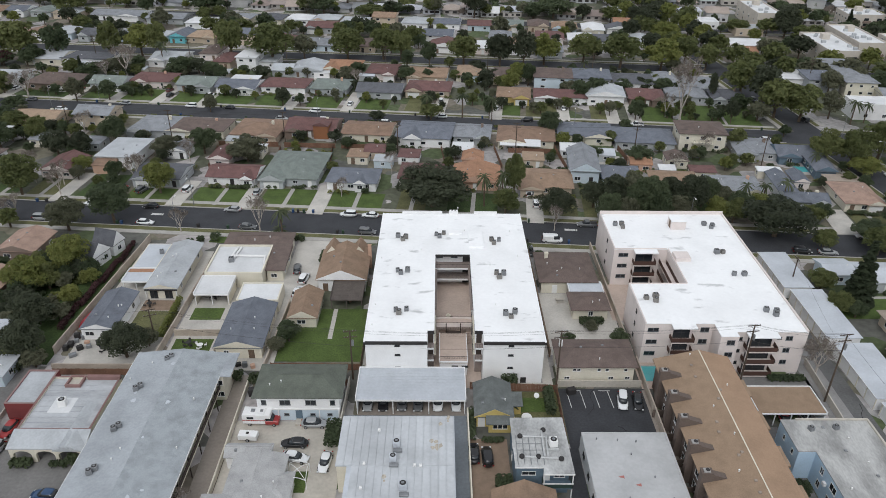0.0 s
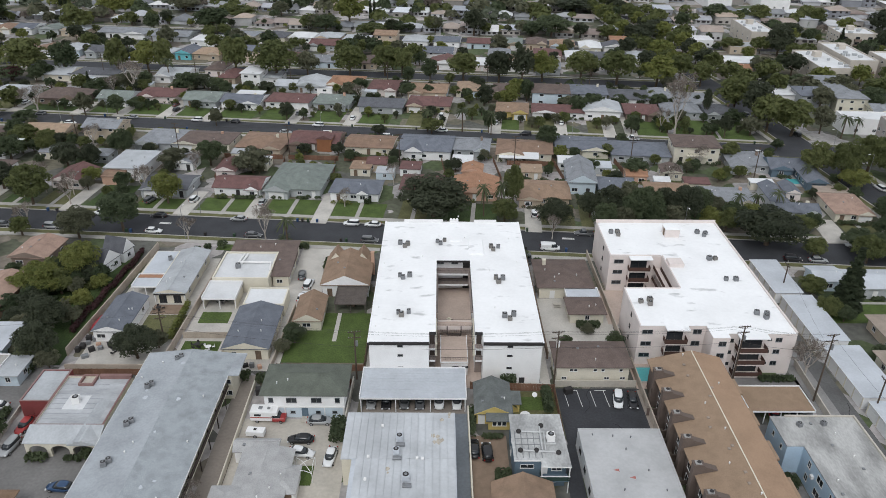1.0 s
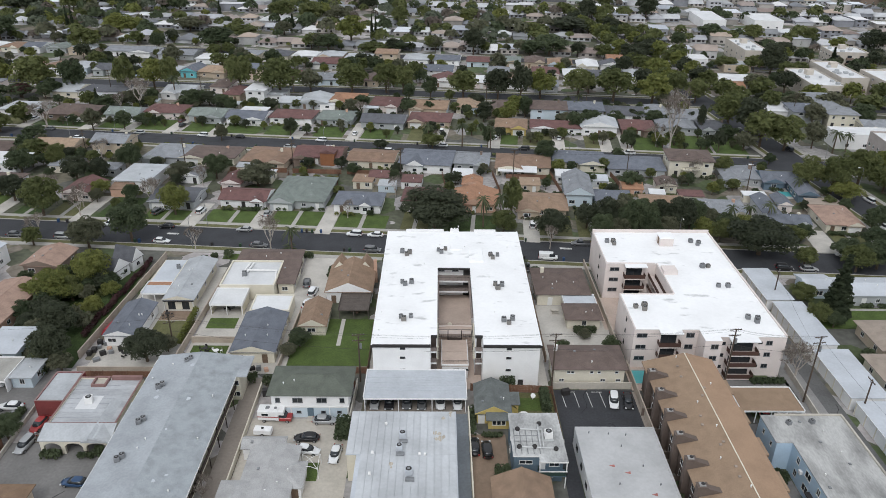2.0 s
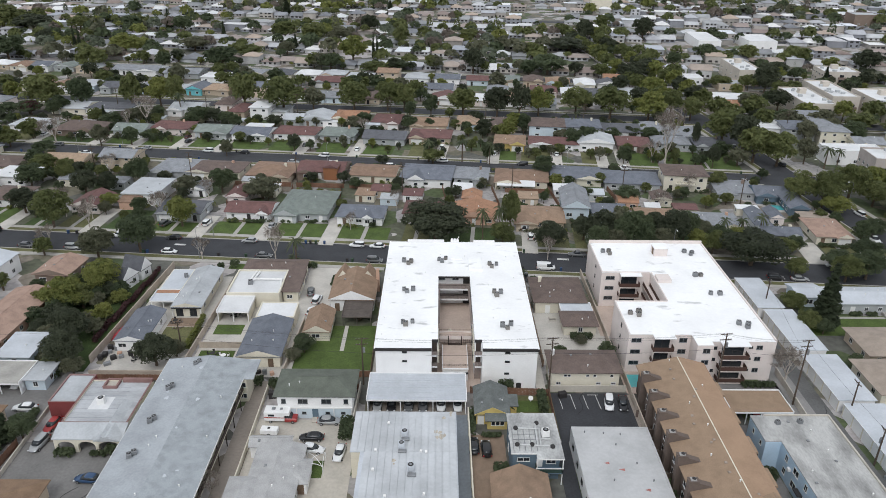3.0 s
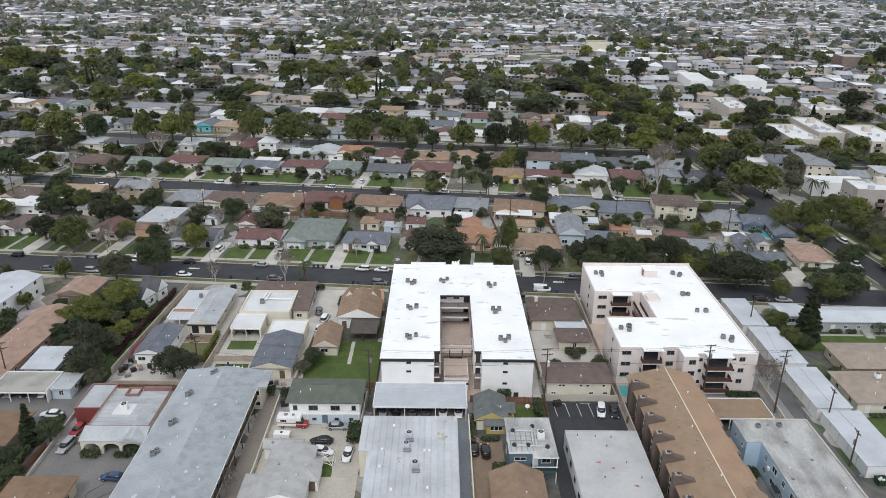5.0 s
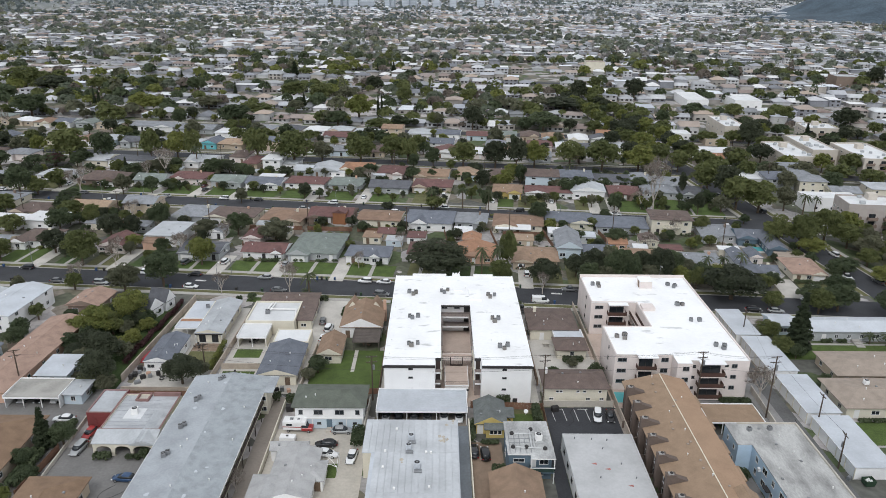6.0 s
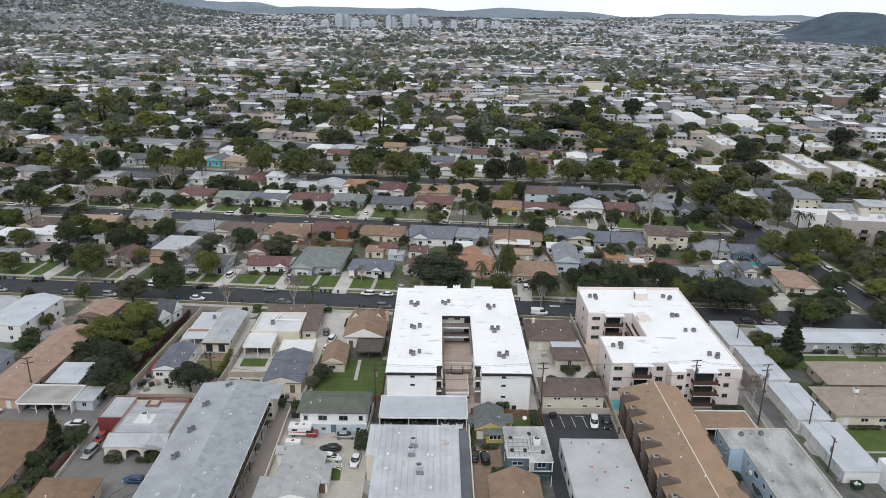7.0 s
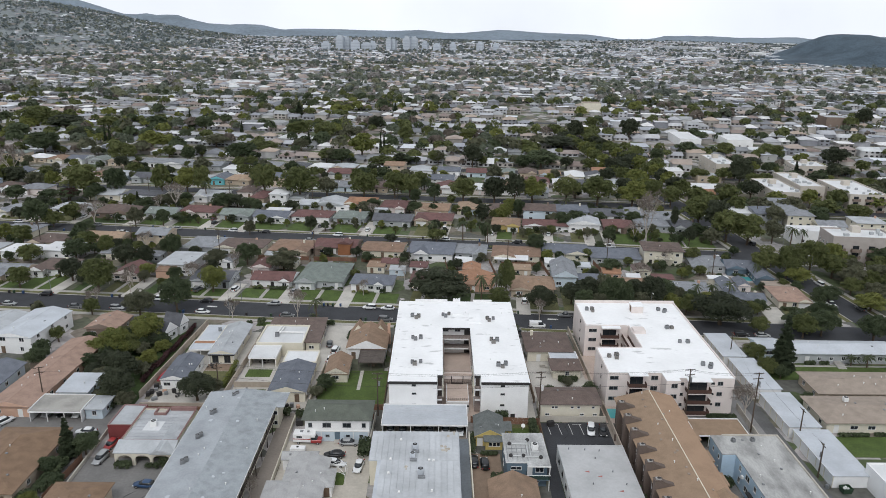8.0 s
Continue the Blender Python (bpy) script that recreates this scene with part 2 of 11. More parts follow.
# ---- building blocks ----
class Geo:
    """A mesh in the making."""

    def __init__(self):
        self.v, self.f, self.m = [], [], []

    def add(self, verts, faces, m=0):
        k = len(self.v)
        self.v += verts
        self.f += [tuple(i + k for i in f) for f in faces]
        self.m += [m] * len(faces)
        return self

    def box(self, x0, x1, y0, y1, z0, z1, m=0):
        return self.add([(x, y, z) for z in (z0, z1) for y in (y0, y1) for x in (x0, x1)],
                        [(0, 2, 3, 1), (4, 5, 7, 6), (0, 1, 5, 4), (2, 6, 7, 3), (0, 4, 6, 2), (1, 3, 7, 5)], m)

    def soft_box(self, x0, x1, y0, y1, z0, z1, c=0.03, m=0):
        """A box with its upper edges chamfered."""
        lo = [(x0, y0, z0), (x1, y0, z0), (x1, y1, z0), (x0, y1, z0)]
        mid = [(x0, y0, z1 - c), (x1, y0, z1 - c), (x1, y1, z1 - c), (x0, y1, z1 - c)]
        top = [(x0 + c, y0 + c, z1), (x1 - c, y0 + c, z1), (x1 - c, y1 - c, z1), (x0 + c, y1 - c, z1)]
        return self.add(lo + mid + top, [(3, 2, 1, 0), (8, 9, 10, 11)] + [(a + i, a + (i + 1) % 4, a + 4 + (i + 1) % 4, a + 4 + i) for a in (0, 4) for i in range(4)], m)

    def tube(self, p, q, r0, r1=None, n=8, m=0):
        p, q = Vector(p), Vector(q)
        r1 = r0 if r1 is None else r1
        d = (q - p).normalized()
        a = d.orthogonal().normalized()
        b = d.cross(a)
        ring = [(math.cos(2 * math.pi * i / n), math.sin(2 * math.pi * i / n)) for i in range(n)]
        vs = [tuple(p + r0 * (c * a + s * b)) for c, s in ring] + [tuple(q + r1 * (c * a + s * b)) for c, s in ring]
        return self.add(vs, [(i, (i + 1) % n, n + (i + 1) % n, n + i) for i in range(n)] + [tuple(range(n - 1, -1, -1)), tuple(range(n, 2 * n))], m)

    def ring(self, x0, x1, y0, y1, t, z0, z1, m=0):
        """A rectangular rim of width t."""
        out = [(x0, y0), (x1, y0), (x1, y1), (x0, y1)]
        inn = [(x0 + t, y0 + t), (x1 - t, y0 + t), (x1 - t, y1 - t), (x0 + t, y1 - t)]
        vs = [(x, y, z) for z in (z0, z1) for x, y in out + inn]
        fs = []
        for i in range(4):
            j = (i + 1) % 4
            fs += [(i, j, 8 + j, 8 + i), (4 + j, 4 + i, 12 + i, 12 + j), (8 + i, 8 + j, 12 + j, 12 + i), (j, i, 4 + i, 4 + j)]
        return self.add(vs, fs, m)

    def stack(self, levels, n=4, m=0):
        """Closed shape lofted through square or round sections (half width, z)."""
        a0 = math.pi / n
        k = 1 / math.cos(a0) if n == 4 else 1
        vs = [(r * k * math.cos(a0 + 2 * math.pi * i / n), r * k * math.sin(a0 + 2 * math.pi * i / n), z) for r, z in levels for i in range(n)]
        fs = [(j * n + i, j * n + (i + 1) % n, (j + 1) * n + (i + 1) % n, (j + 1) * n + i) for j in range(len(levels) - 1) for i in range(n)]
        return self.add(vs, fs + [tuple(range(n - 1, -1, -1)), tuple(range((len(levels) - 1) * n, len(levels) * n))], m)

    def prism(self, outline, z0, z1, m=0):
        n = len(outline)
        return self.add([(x, y, z) for z in (z0, z1) for x, y in outline],
                        [(i, (i + 1) % n, n + (i + 1) % n, n + i) for i in range(n)] + [tuple(range(n - 1, -1, -1)), tuple(range(n, 2 * n))], m)

    def roof(self, kind, x0, x1, y0, y1, z, rise, m=0, eave=0.16, ends=0):
        """A solid roof over a rectangle: hip, gable_x (ridge along x), gable_y, shed or flat."""
        lo = [(x0, y0, z), (x1, y0, z), (x1, y1, z), (x0, y1, z)]
        mid = [(a, b, z + eave) for a, b, _ in lo]
        zt = z + eave + rise
        sides = [(3, 2, 1, 0)] + [(i, (i + 1) % 4, 4 + (i + 1) % 4, 4 + i) for i in range(4)]
        cx, cy = (x0 + x1) / 2, (y0 + y1) / 2
        if kind == "flat":
            return self.add(lo + mid, sides + [(4, 5, 6, 7)], m)
        if kind == "hip":
            if x1 - x0 >= y1 - y0:
                h = (y1 - y0) / 2
                top = [(x0 + h * 0.9, cy, zt), (x1 - h * 0.9, cy, zt)]
                return self.add(lo + mid + top, sides + [(4, 5, 9, 8), (5, 6, 9), (6, 7, 8, 9), (7, 4, 8)], m)
            h = (x1 - x0) / 2
            top = [(cx, y0 + h * 0.9, zt), (cx, y1 - h * 0.9, zt)]
            return self.add(lo + mid + top, sides + [(4, 5, 8), (5, 6, 9, 8), (6, 7, 9), (7, 4, 8, 9)], m)
        if kind == "gable_x":
            top = [(x0, cy, zt), (x1, cy, zt)]
            self.add(lo + mid + top, sides + [(4, 5, 9, 8), (6, 7, 8, 9), (5, 6, 9), (7, 4, 8)], m)
            self.m[-2:] = [m + ends, m + ends]
            return self
        if kind == "gable_y":
            top = [(cx, y0, zt), (cx, y1, zt)]
            self.add(lo + mid + top, sides + [(5, 6, 9, 8), (7, 4, 8, 9), (4, 5, 8), (6, 7, 9)], m)
            self.m[-2:] = [m + ends, m + ends]
            return self
        top = [(x0, y1, zt), (x1, y1, zt)]
        return self.add(lo + mid[:2] + top, [(3, 2, 1, 0), (0, 1, 5, 4), (4, 5, 7, 6), (1, 2, 7, 5), (0, 4, 6, 3), (2, 3, 6, 7)], m)


def as_mesh(name, g, mats, smooth=False):
    me = bpy.data.meshes.new(name)
    me.from_pydata(g.v, [], g.f)
    for m in mats if isinstance(mats, (list, tuple)) else [mats]:
        me.materials.append(m)
    if any(g.m):
        me.polygons.foreach_set("material_index", g.m)
    if smooth:
        me.shade_smooth()
    me.update()
    return me


def part(name, g, mats, parent, label="", smooth=False):
    """One mesh object under a thing or a part. g: a Geo, or a mesh to share."""
    ob = new(name, g if isinstance(g, bpy.types.Mesh) else as_mesh(name, g, mats, smooth))
    ob.parent = parent
    return tagged(ob, label) if label else ob


def thing(name, x, y, z=0.0, rot=0.0, label="", category="", group="", kind=""):
    ob = new(name)
    ob.matrix_basis = pose(x, y, z, 0, 0, rot)
    ob.empty_display_size = 0.5
    return tagged(ob, label, category, group, kind)


def solid(name, g, mats, label="", category="", kind="", group="", x=0, y=0, z=0, rot=0, smooth=False):
    """A thing that is one mesh."""
    ob = new(name, as_mesh(name, g, mats, smooth))
    ob.matrix_basis = pose(x, y, z, 0, 0, rot)
    return tagged(ob, label, category, group, kind)


def patch(name, label, category, mat, x0, x1, y0, y1, z=0.04, rot=0.0):
    """A slab of ground cover, with its edge showing."""
    w, d = (x1 - x0) / 2, (y1 - y0) / 2
    return solid(name, Geo().soft_box(-w, w, -d, d, -0.1, z, 0.01), mat, label, category, "structure", x=(x0 + x1) / 2, y=(y0 + y1) / 2, rot=rot)


SHARED = {}
FOOTPRINTS = [(16.5, 25.7, 17, 26.5), (68, 27, 16, 26), (8.5, -4.5, 10.5, 5.5), (7, -38, 10, 24), (-33, -29, 11, 33), (60, -31, 8, 31), (78, -39, 8, 24), (76, -8, 7, 4)]


def shared(key, build, mats, smooth=False):
    if key not in SHARED:
        SHARED[key] = as_mesh(key, build(), mats, smooth)
    return SHARED[key]


def window(parent, x, y, z, w, h, turn=0, name="window", frame_mat=None, far=False):
    """A window in a wall that faces -y before it is turned: proud frame with a mullion, a pane set back in it."""
    fm = frame_mat or FRAME
    if far:
        def build_far():
            t = 0.09
            return Geo().box(-w / 2, w / 2, -0.05, 0.04, h - t, h).box(-w / 2, w / 2, -0.07, 0.04, 0, t).box(-w / 2, -w / 2 + t, -0.05, 0.04, t, h - t).box(w / 2 - t, w / 2, -0.05, 0.04, t, h - t).box(-w / 2 + t, w / 2 - t, -0.02, 0.02, t, h - t, 1)
        fr = part(name, shared("far window %.1f %.1f %s" % (w, h, fm.name), build_far, [fm, GLASS]), None, parent)
        fr.matrix_basis = pose(x, y, z, 0, 0, turn)
        return fr

    def build():
        g = Geo()
        t = 0.07
        g.box(-w / 2, w / 2, -0.05, 0.04, h - t, h).box(-w / 2 - 0.05, w / 2 + 0.05, -0.10, 0.04, -0.05, t)
        g.box(-w / 2, -w / 2 + t, -0.05, 0.04, t, h - t).box(w / 2 - t, w / 2, -0.05, 0.04, t, h - t)
        if w > 0.9:
            g.box(-t / 2, t / 2, -0.04, 0.04, t, h - t)
        return g
    fr = part(name, shared("frame %.1f %.1f %s" % (w, h, fm.name), build, fm), None, parent)
    fr.matrix_basis = pose(x, y, z, 0, 0, turn)
    part("pane", shared("pane %.1f %.1f" % (w, h), lambda: Geo().box(-w / 2 + 0.07, w / 2 - 0.07, -0.02, 0.02, 0.07, h - 0.07), GLASS), None, fr)
    return fr


def door(parent, x, y, z, w=1.0, h=2.05, turn=0, mat=None, name="door"):
    mat = mat or WOOD

    def build():
        return Geo().box(-w / 2, w / 2, -0.03, 0.03, 0, h).box(-w / 2 - 0.08, -w / 2, -0.06, 0.03, 0, h + 0.08).box(w / 2, w / 2 + 0.08, -0.06, 0.03, 0, h + 0.08).box(-w / 2, w / 2, -0.06, 0.03, h, h + 0.08)
    d = part(name, shared("door %.1f %.1f %s" % (w, h, mat.name), build, mat), None, parent)
    d.matrix_basis = pose(x, y, z, 0, 0, turn)
    return d


def vent_pipe():
    return Geo().tube((0, 0, -0.25), (0, 0, 0.32), 0.09, n=8).tube((0, 0, 0.32), (0, 0, 0.42), 0.15, 0.13, n=8)


def vent_hood():
    return Geo().soft_box(-0.22, 0.22, -0.22, 0.22, -0.25, 0.22, 0.08)


def ac_unit(x, y, z, rot=0, s=1.0, mat=None):
    """A rooftop condenser: casing on skids, louvred sides, a fan guard on top."""
    u = thing("air_conditioner", x, y, z, rot, "weathered metal rooftop air conditioner with a round fan guard", "air conditioner", "rooftop air conditioners")
    w, h = 0.42 * s, 0.85 * s

    def casing():
        levels = [(w * 1.06, 0), (w * 1.06, 0.08), (w, 0.09)]
        for k in range(7):
            zz = 0.16 + k * (h - 0.3) / 7
            levels += [(w, zz), (w + 0.02, zz + 0.01), (w + 0.02, zz + 0.05), (w, zz + 0.06)]
        return Geo().stack(levels + [(w, h - 0.03), (w - 0.03, h)])

    def guard():
        g = Geo().tube((0, 0, h), (0, 0, h + 0.03), w * 0.86, n=16)
        return g

    def fan():
        return Geo().stack([(w * 0.42, h + 0.03), (w * 0.42, h + 0.07), (w * 0.2, h + 0.1)], 12)
    m = mat or BEIGE_METAL
    part("casing", shared("ac casing %.2f %s" % (s, m.name), casing, m), None, u)
    part("fan_opening", shared("ac fan opening %.2f" % s, guard, DARK), None, u, "dark round fan opening")
    part("fan_guard", shared("ac guard %.2f" % s, fan, STEEL), None, u)
    return u


LABEL_ROOF = dict(grey="grey shingle", dark="charcoal shingle", slate="blue-grey shingle", brown="brown shingle", maroon="maroon shingle", tan="tan shingle",
                  tile="terracotta tile", green="grey-green shingle", moss="dark green shingle", orange="orange-brown shingle", russet="light brown shingle",
                  pale="pale grey", silver="silver-grey", white="white", gravel="buff gravel", sand="tan rolled")


def house(x0, x1, y0, y1, wall="cream", roof="grey", kind="hip", h=2.65, rise=1.9, rot=0.0, over=0.6, windows=3, sides=2, chimney=None, vents=3,
          porch=None, label="", seed=None, name="house", wing=None, dormer=False, front_door=True):
    """A small house on a rectangle. porch, wing: (x0, x1, depth) of a gabled piece that stands out towards the near side."""
    rng = random.Random(seed if seed is not None else int(x0 * 31 + y0 * 17))
    cx, cy, w, d = (x0 + x1) / 2, (y0 + y1) / 2, (x1 - x0) / 2, (y1 - y0) / 2
    storeys = "two-storey " if h > 4.5 else ""
    words = dict(hip="hipped", gable_x="gabled", gable_y="gabled", flat="flat", shed="sloping")[kind]
    root = thing(name, cx, cy, 0, rot, label or "%s %s%s with a %s %s roof" % (dict(sky="pale blue", slate="slate blue").get(wall, wall), storeys, name.replace("_", " "), words, LABEL_ROOF[roof]), name.replace("_", " "))
    FOOTPRINTS.append((cx, cy, w + over, d + over))
    wm, rm = WALLS[wall], ROOFS[roof]
    g = Geo().box(-w, w, -d, d, -0.1, h)
    if wing is None and cy > 76 and h < 4.5 and kind in ("hip", "gable_x") and w > 5.2 and name == "house" and rng.random() < 0.75:
        s_ = rng.choice((-1, 1))
        ww = rng.uniform(0.36, 0.5) * w
        wing = tuple(sorted((s_ * w, s_ * (w - 2 * ww)))) + (rng.uniform(1.2, 2.6),)
    if wing:
        g.box(wing[0], wing[1], -d - wing[2], -d + 0.1, -0.1, h)
    part("wall", g, wm, root)
    g = Geo().roof(kind, -w - over, w + over, -d - over, d + over, h + 0.002, rise, ends=1)
    part("roof", g, [rm, wm], root)
    if kind in ("hip", "gable_x", "gable_y"):
        g = Geo()
        zt = h + 0.16 + rise
        if kind == "gable_x":
            g.box(-w - over, w + over, -0.12, 0.12, zt - 0.06, zt + 0.03)
        elif kind == "gable_y":
            g.box(-0.12, 0.12, -d - over, d + over, zt - 0.06, zt + 0.03)
        elif w >= d:
            q = (d + over) * 0.9
            g.box(-w - over + q, w + over - q, -0.12, 0.12, zt - 0.06, zt + 0.03)
        else:
            q = (w + over) * 0.9
            g.box(-0.12, 0.12, -d - over + q, d + over - q, zt - 0.06, zt + 0.03)
        part("ridge_cap", g, rm, root)
    if wing:
        a, b, e = wing
        part("wing_roof", Geo().roof("gable_y", a - over, b + over, -d - e - over, -d + d * 0.9, h + 0.02, rise * 0.8, ends=1), [rm, wm], root)
        if b - a > 3.4 and int(abs(cx) * 7) % 2:
            door(root, (a + b) / 2, -d - e, 0, min(4.4, b - a - 0.7), 2.15, mat=FRAME, name="garage_door")
        else:
            window(root, (a + b) / 2, -d - e, 1.0, 1.5, 1.2, far=cy > 116)
    levels = [0.95] if h < 4.5 else [0.95, 3.75]
    far = cy > 116
    if cy > 76:
        vents, sides = min(vents, 1 if far else 2), min(sides, 1)
    for z in levels:
        n = windows
        spots = [(-w + (i + 0.5) * 2 * w / n + rng.uniform(-0.3, 0.3)) for i in range(n)]
        dr = rng.randrange(n) if (front_door and z == levels[0] and n > 1) else -1
        for i, xx in enumerate(spots):
            if wing and wing[0] - 0.5 < xx < wing[1] + 0.5:
                continue
            if i == dr:
                door(root, xx, -d, 0, mat=rng.choice((WOOD, FRAME, DARK)))
            else:
                window(root, xx, -d, z, rng.choice((1.0, 1.4, 1.8)), rng.choice((1.0, 1.2)), far=far)
        for i in range(sides):
            yy = -d + (i + 0.5) * 2 * d / sides
            window(root, w, yy, z, 1.2, 1.1, 90, far=far)
            window(root, -w, yy, z, 1.2, 1.1, -90, far=far)
    if chimney is None and 76 < cy < 200 and name == "house" and int(abs(cx) * 5) % 3 == 0:
        chimney = (w * 0.55, d * 0.1)
    if chimney:
        px, py = chimney
        g = Geo().soft_box(px - 0.4, px + 0.4, py - 0.35, py + 0.35, 0 if abs(px) > w else h, h + rise + 0.7, 0.05).box(px - 0.46, px + 0.46, py - 0.41, py + 0.41, h + rise + 0.45, h + rise + 0.56)
        part("chimney", g, rng.choice((PEACH_WALL, BROWN_WALL, CREAM_WALL)), root)
    for i in range(vents):
        px, py = rng.uniform(-w * 0.7, w * 0.7), rng.uniform(-d * 0.75, d * 0.3)
        if kind == "flat":
            zz = h + 0.16
        elif kind == "gable_y":
            zz = h + 0.16 + rise * (1 - abs(px) / (w + over))
        elif kind == "gable_x":
            zz = h + 0.16 + rise * (1 - abs(py) / (d + over))
        elif kind == "shed":
            zz = h + 0.16 + rise * (py + d + over) / (2 * (d + over))
        else:
            s = min(w, d) + over
            zz = h + 0.16 + min(rise, rise * min((w + over - abs(px)), (d + over - abs(py))) / s)
        v = part("roof_vent", shared("vent pipe", vent_pipe, PIPE_WHITE) if rng.random() < 0.6 else shared("vent hood", vent_hood, STEEL), None, root)
        v.location = (px, py, zz)
    return root


def flat_building(name, label, category, x0, x1, y0, y1, h, wall, roof, rot=0.0, parapet=0.35, coping=None, thick=0.25):
    """A flat-roofed block: walls, roof deck below a parapet with its coping."""
    cx, cy, w, d = (x0 + x1) / 2, (y0 + y1) / 2, (x1 - x0) / 2, (y1 - y0) / 2
    root = thing(name, cx, cy, 0, rot, label, category)
    FOOTPRINTS.append((cx, cy, w, d))
    part("wall", Geo().box(-w, w, -d, d, -0.1, h), wall, root)
    part("roof", Geo().box(-w + thick, w - thick, -d + thick, d - thick, h - 0.05, h + 0.05), roof, root)
    if parapet:
        part("parapet", Geo().ring(-w, w, -d, d, thick, h + 0.001, h + parapet), wall, root)
        o = 0.04
        part("coping", Geo().ring(-w - o, w + o, -d - o, d + o, thick + 2 * o, h + parapet, h + parapet + 0.06), coping or wall, root)
    return root


# ---- trees ----
def leaf_cloud(rng, lobes, count, size, flat=1.0, corners=4):
    """Loose leaf clumps scattered over the skins of overlapping lobes (x, y, z, r)."""
    lob = np.array(lobes)
    area = lob[:, 3] ** 2
    pick = rng.choice(len(lob), count, p=area / area.sum())
    n = rng.normal(size=(count, 3))
    n /= np.linalg.norm(n, axis=1)[:, None]
    n[:, 2] = np.where(n[:, 2] < -0.35, -n[:, 2], n[:, 2])
    r = lob[pick, 3] * (1.06 - 0.3 * rng.random(count) ** 1.6)
    c = lob[pick, :3] + n * r[:, None] * np.array([1, 1, flat])
    n = n + rng.normal(scale=0.62, size=(count, 3)) + np.array([0, 0, 0.5])
    n /= np.linalg.norm(n, axis=1)[:, None]
    a = np.cross(n, rng.normal(size=(count, 3)))
    a /= np.linalg.norm(a, axis=1)[:, None]
    b = np.cross(n, a)
    s = size * (0.6 + 0.8 * rng.random(count))[:, None]
    if corners == 3:
        return np.stack([c - a * s * 0.62 - b * s * 0.3, c + a * s * 0.62 - b * s * 0.3, c + b * s * 0.72], axis=1).reshape(-1, 3)
    quad = np.stack([c - a * s * 0.55, c + b * s * 0.5 - n * s * 0.12, c + a * s * 0.55, c - b * s * 0.5 - n * s * 0.12], axis=1)
    return quad.reshape(-1, 3)


def quads_mesh(name, verts, mats, index=None, sides=4):
    """A mesh of loose faces, each with its own corners."""
    me = bpy.data.meshes.new(name)
    count = len(verts) // sides
    me.vertices.add(len(verts))
    me.vertices.foreach_set("co", np.asarray(verts, dtype=np.float32).ravel())
    me.loops.add(len(verts))
    me.loops.foreach_set("vertex_index", np.arange(len(verts), dtype=np.int32))
    me.polygons.add(count)
    me.polygons.foreach_set("loop_start", np.arange(0, len(verts), sides, dtype=np.int32))
    for m in mats if isinstance(mats, (list, tuple)) else [mats]:
        me.materials.append(m)
    if index is not None:
        me.polygons.foreach_set("material_index", np.asarray(index, dtype=np.int32))
    me.update(calc_edges=True)
    me.validate()
    return me


def round_tree(seed, count, size):
    """Limbs and crown of a broad tree ten metres high, five metres in radius."""
    rng = np.random.default_rng(seed)
    trunk = Geo().tube((0, 0, -0.2), (0.1, 0.05, 2.6), 0.32, 0.24, 8)
    lobes = [(0.2, 0, 5.2, 2.5), (0, 0, 4.2, 2.8), (0.3, -0.2, 3.4, 2.5)]
    for k in range(38):
        a, u = 2.4 * k + rng.random() * 1.2, rng.uniform(-0.5, 1.0)
        reach = math.sqrt(1 - u * u) * rng.uniform(0.8, 1.12)
        p = (3.3 * reach * math.cos(a), 3.3 * reach * math.sin(a), 4.7 + 2.9 * u)
        lobes.append((*p, rng.uniform(0.6, 1.35)))
        if k % 6 == 0:
            trunk.tube((0.1, 0.05, 2.0), (p[0] * 0.7, p[1] * 0.7, p[2] - 0.2), 0.15, 0.05, 6)
    return trunk, leaf_cloud(rng, lobes, count, size, 0.85, 3)


def cypress_tree(seed, count, size, radius=1.5):
    rng = np.random.default_rng(seed)
    trunk = Geo().tube((0, 0, -0.2), (0, 0, 9.0), 0.22, 0.04, 7)
    lobes = []
    for k in range(60):
        u = k / 59
        rr = radius * (1.03 - u) ** 0.8 * (0.72 + 0.28 * rng.random())
        a = k * 2.4 + rng.random()
        lobes.append((rr * 0.7 * math.cos(a), rr * 0.7 * math.sin(a), 0.8 + u * 9.0, max(0.2, rr * 0.5)))
        lobes.append((0, 0, 0.9 + u * 8.9, max(0.12, rr * 0.62)))
    return trunk, leaf_cloud(rng, lobes, count, size, 0.8, 3)


def palm_tree(seed, count, size):
    rng = np.random.default_rng(seed)
    trunk = Geo().tube((0, 0, -0.2), (0.15, 0, 6.8), 0.24, 0.17, 8)
    verts = []
    for k in range(26):
        a, droop = rng.random() * 6.28, rng.uniform(-0.35, 0.95)
        d = np.array([math.cos(a), math.sin(a), 0])
        side = np.array([-math.sin(a), math.cos(a), 0])
        length = rng.uniform(2.3, 3.2)
        old = None
        for s in range(6):
            u = s / 5
            c = np.array([0.15, 0, 6.8]) + d * length * u * math.cos(droop * 0.6) + np.array([0, 0, length * (u * math.sin(droop) - 0.75 * u * u)])
            w = 0.36 * (1 - u) ** 0.5 * (0.3 + u) + 0.02
            now = (c - side * w - (0, 0, w * 0.4), c, c + side * w - (0, 0, w * 0.4))
            if old is not None:
                verts += [old[0], old[1], now[1], now[0], old[1], old[2], now[2], now[1]]
            old = now
    return trunk, np.array(verts)


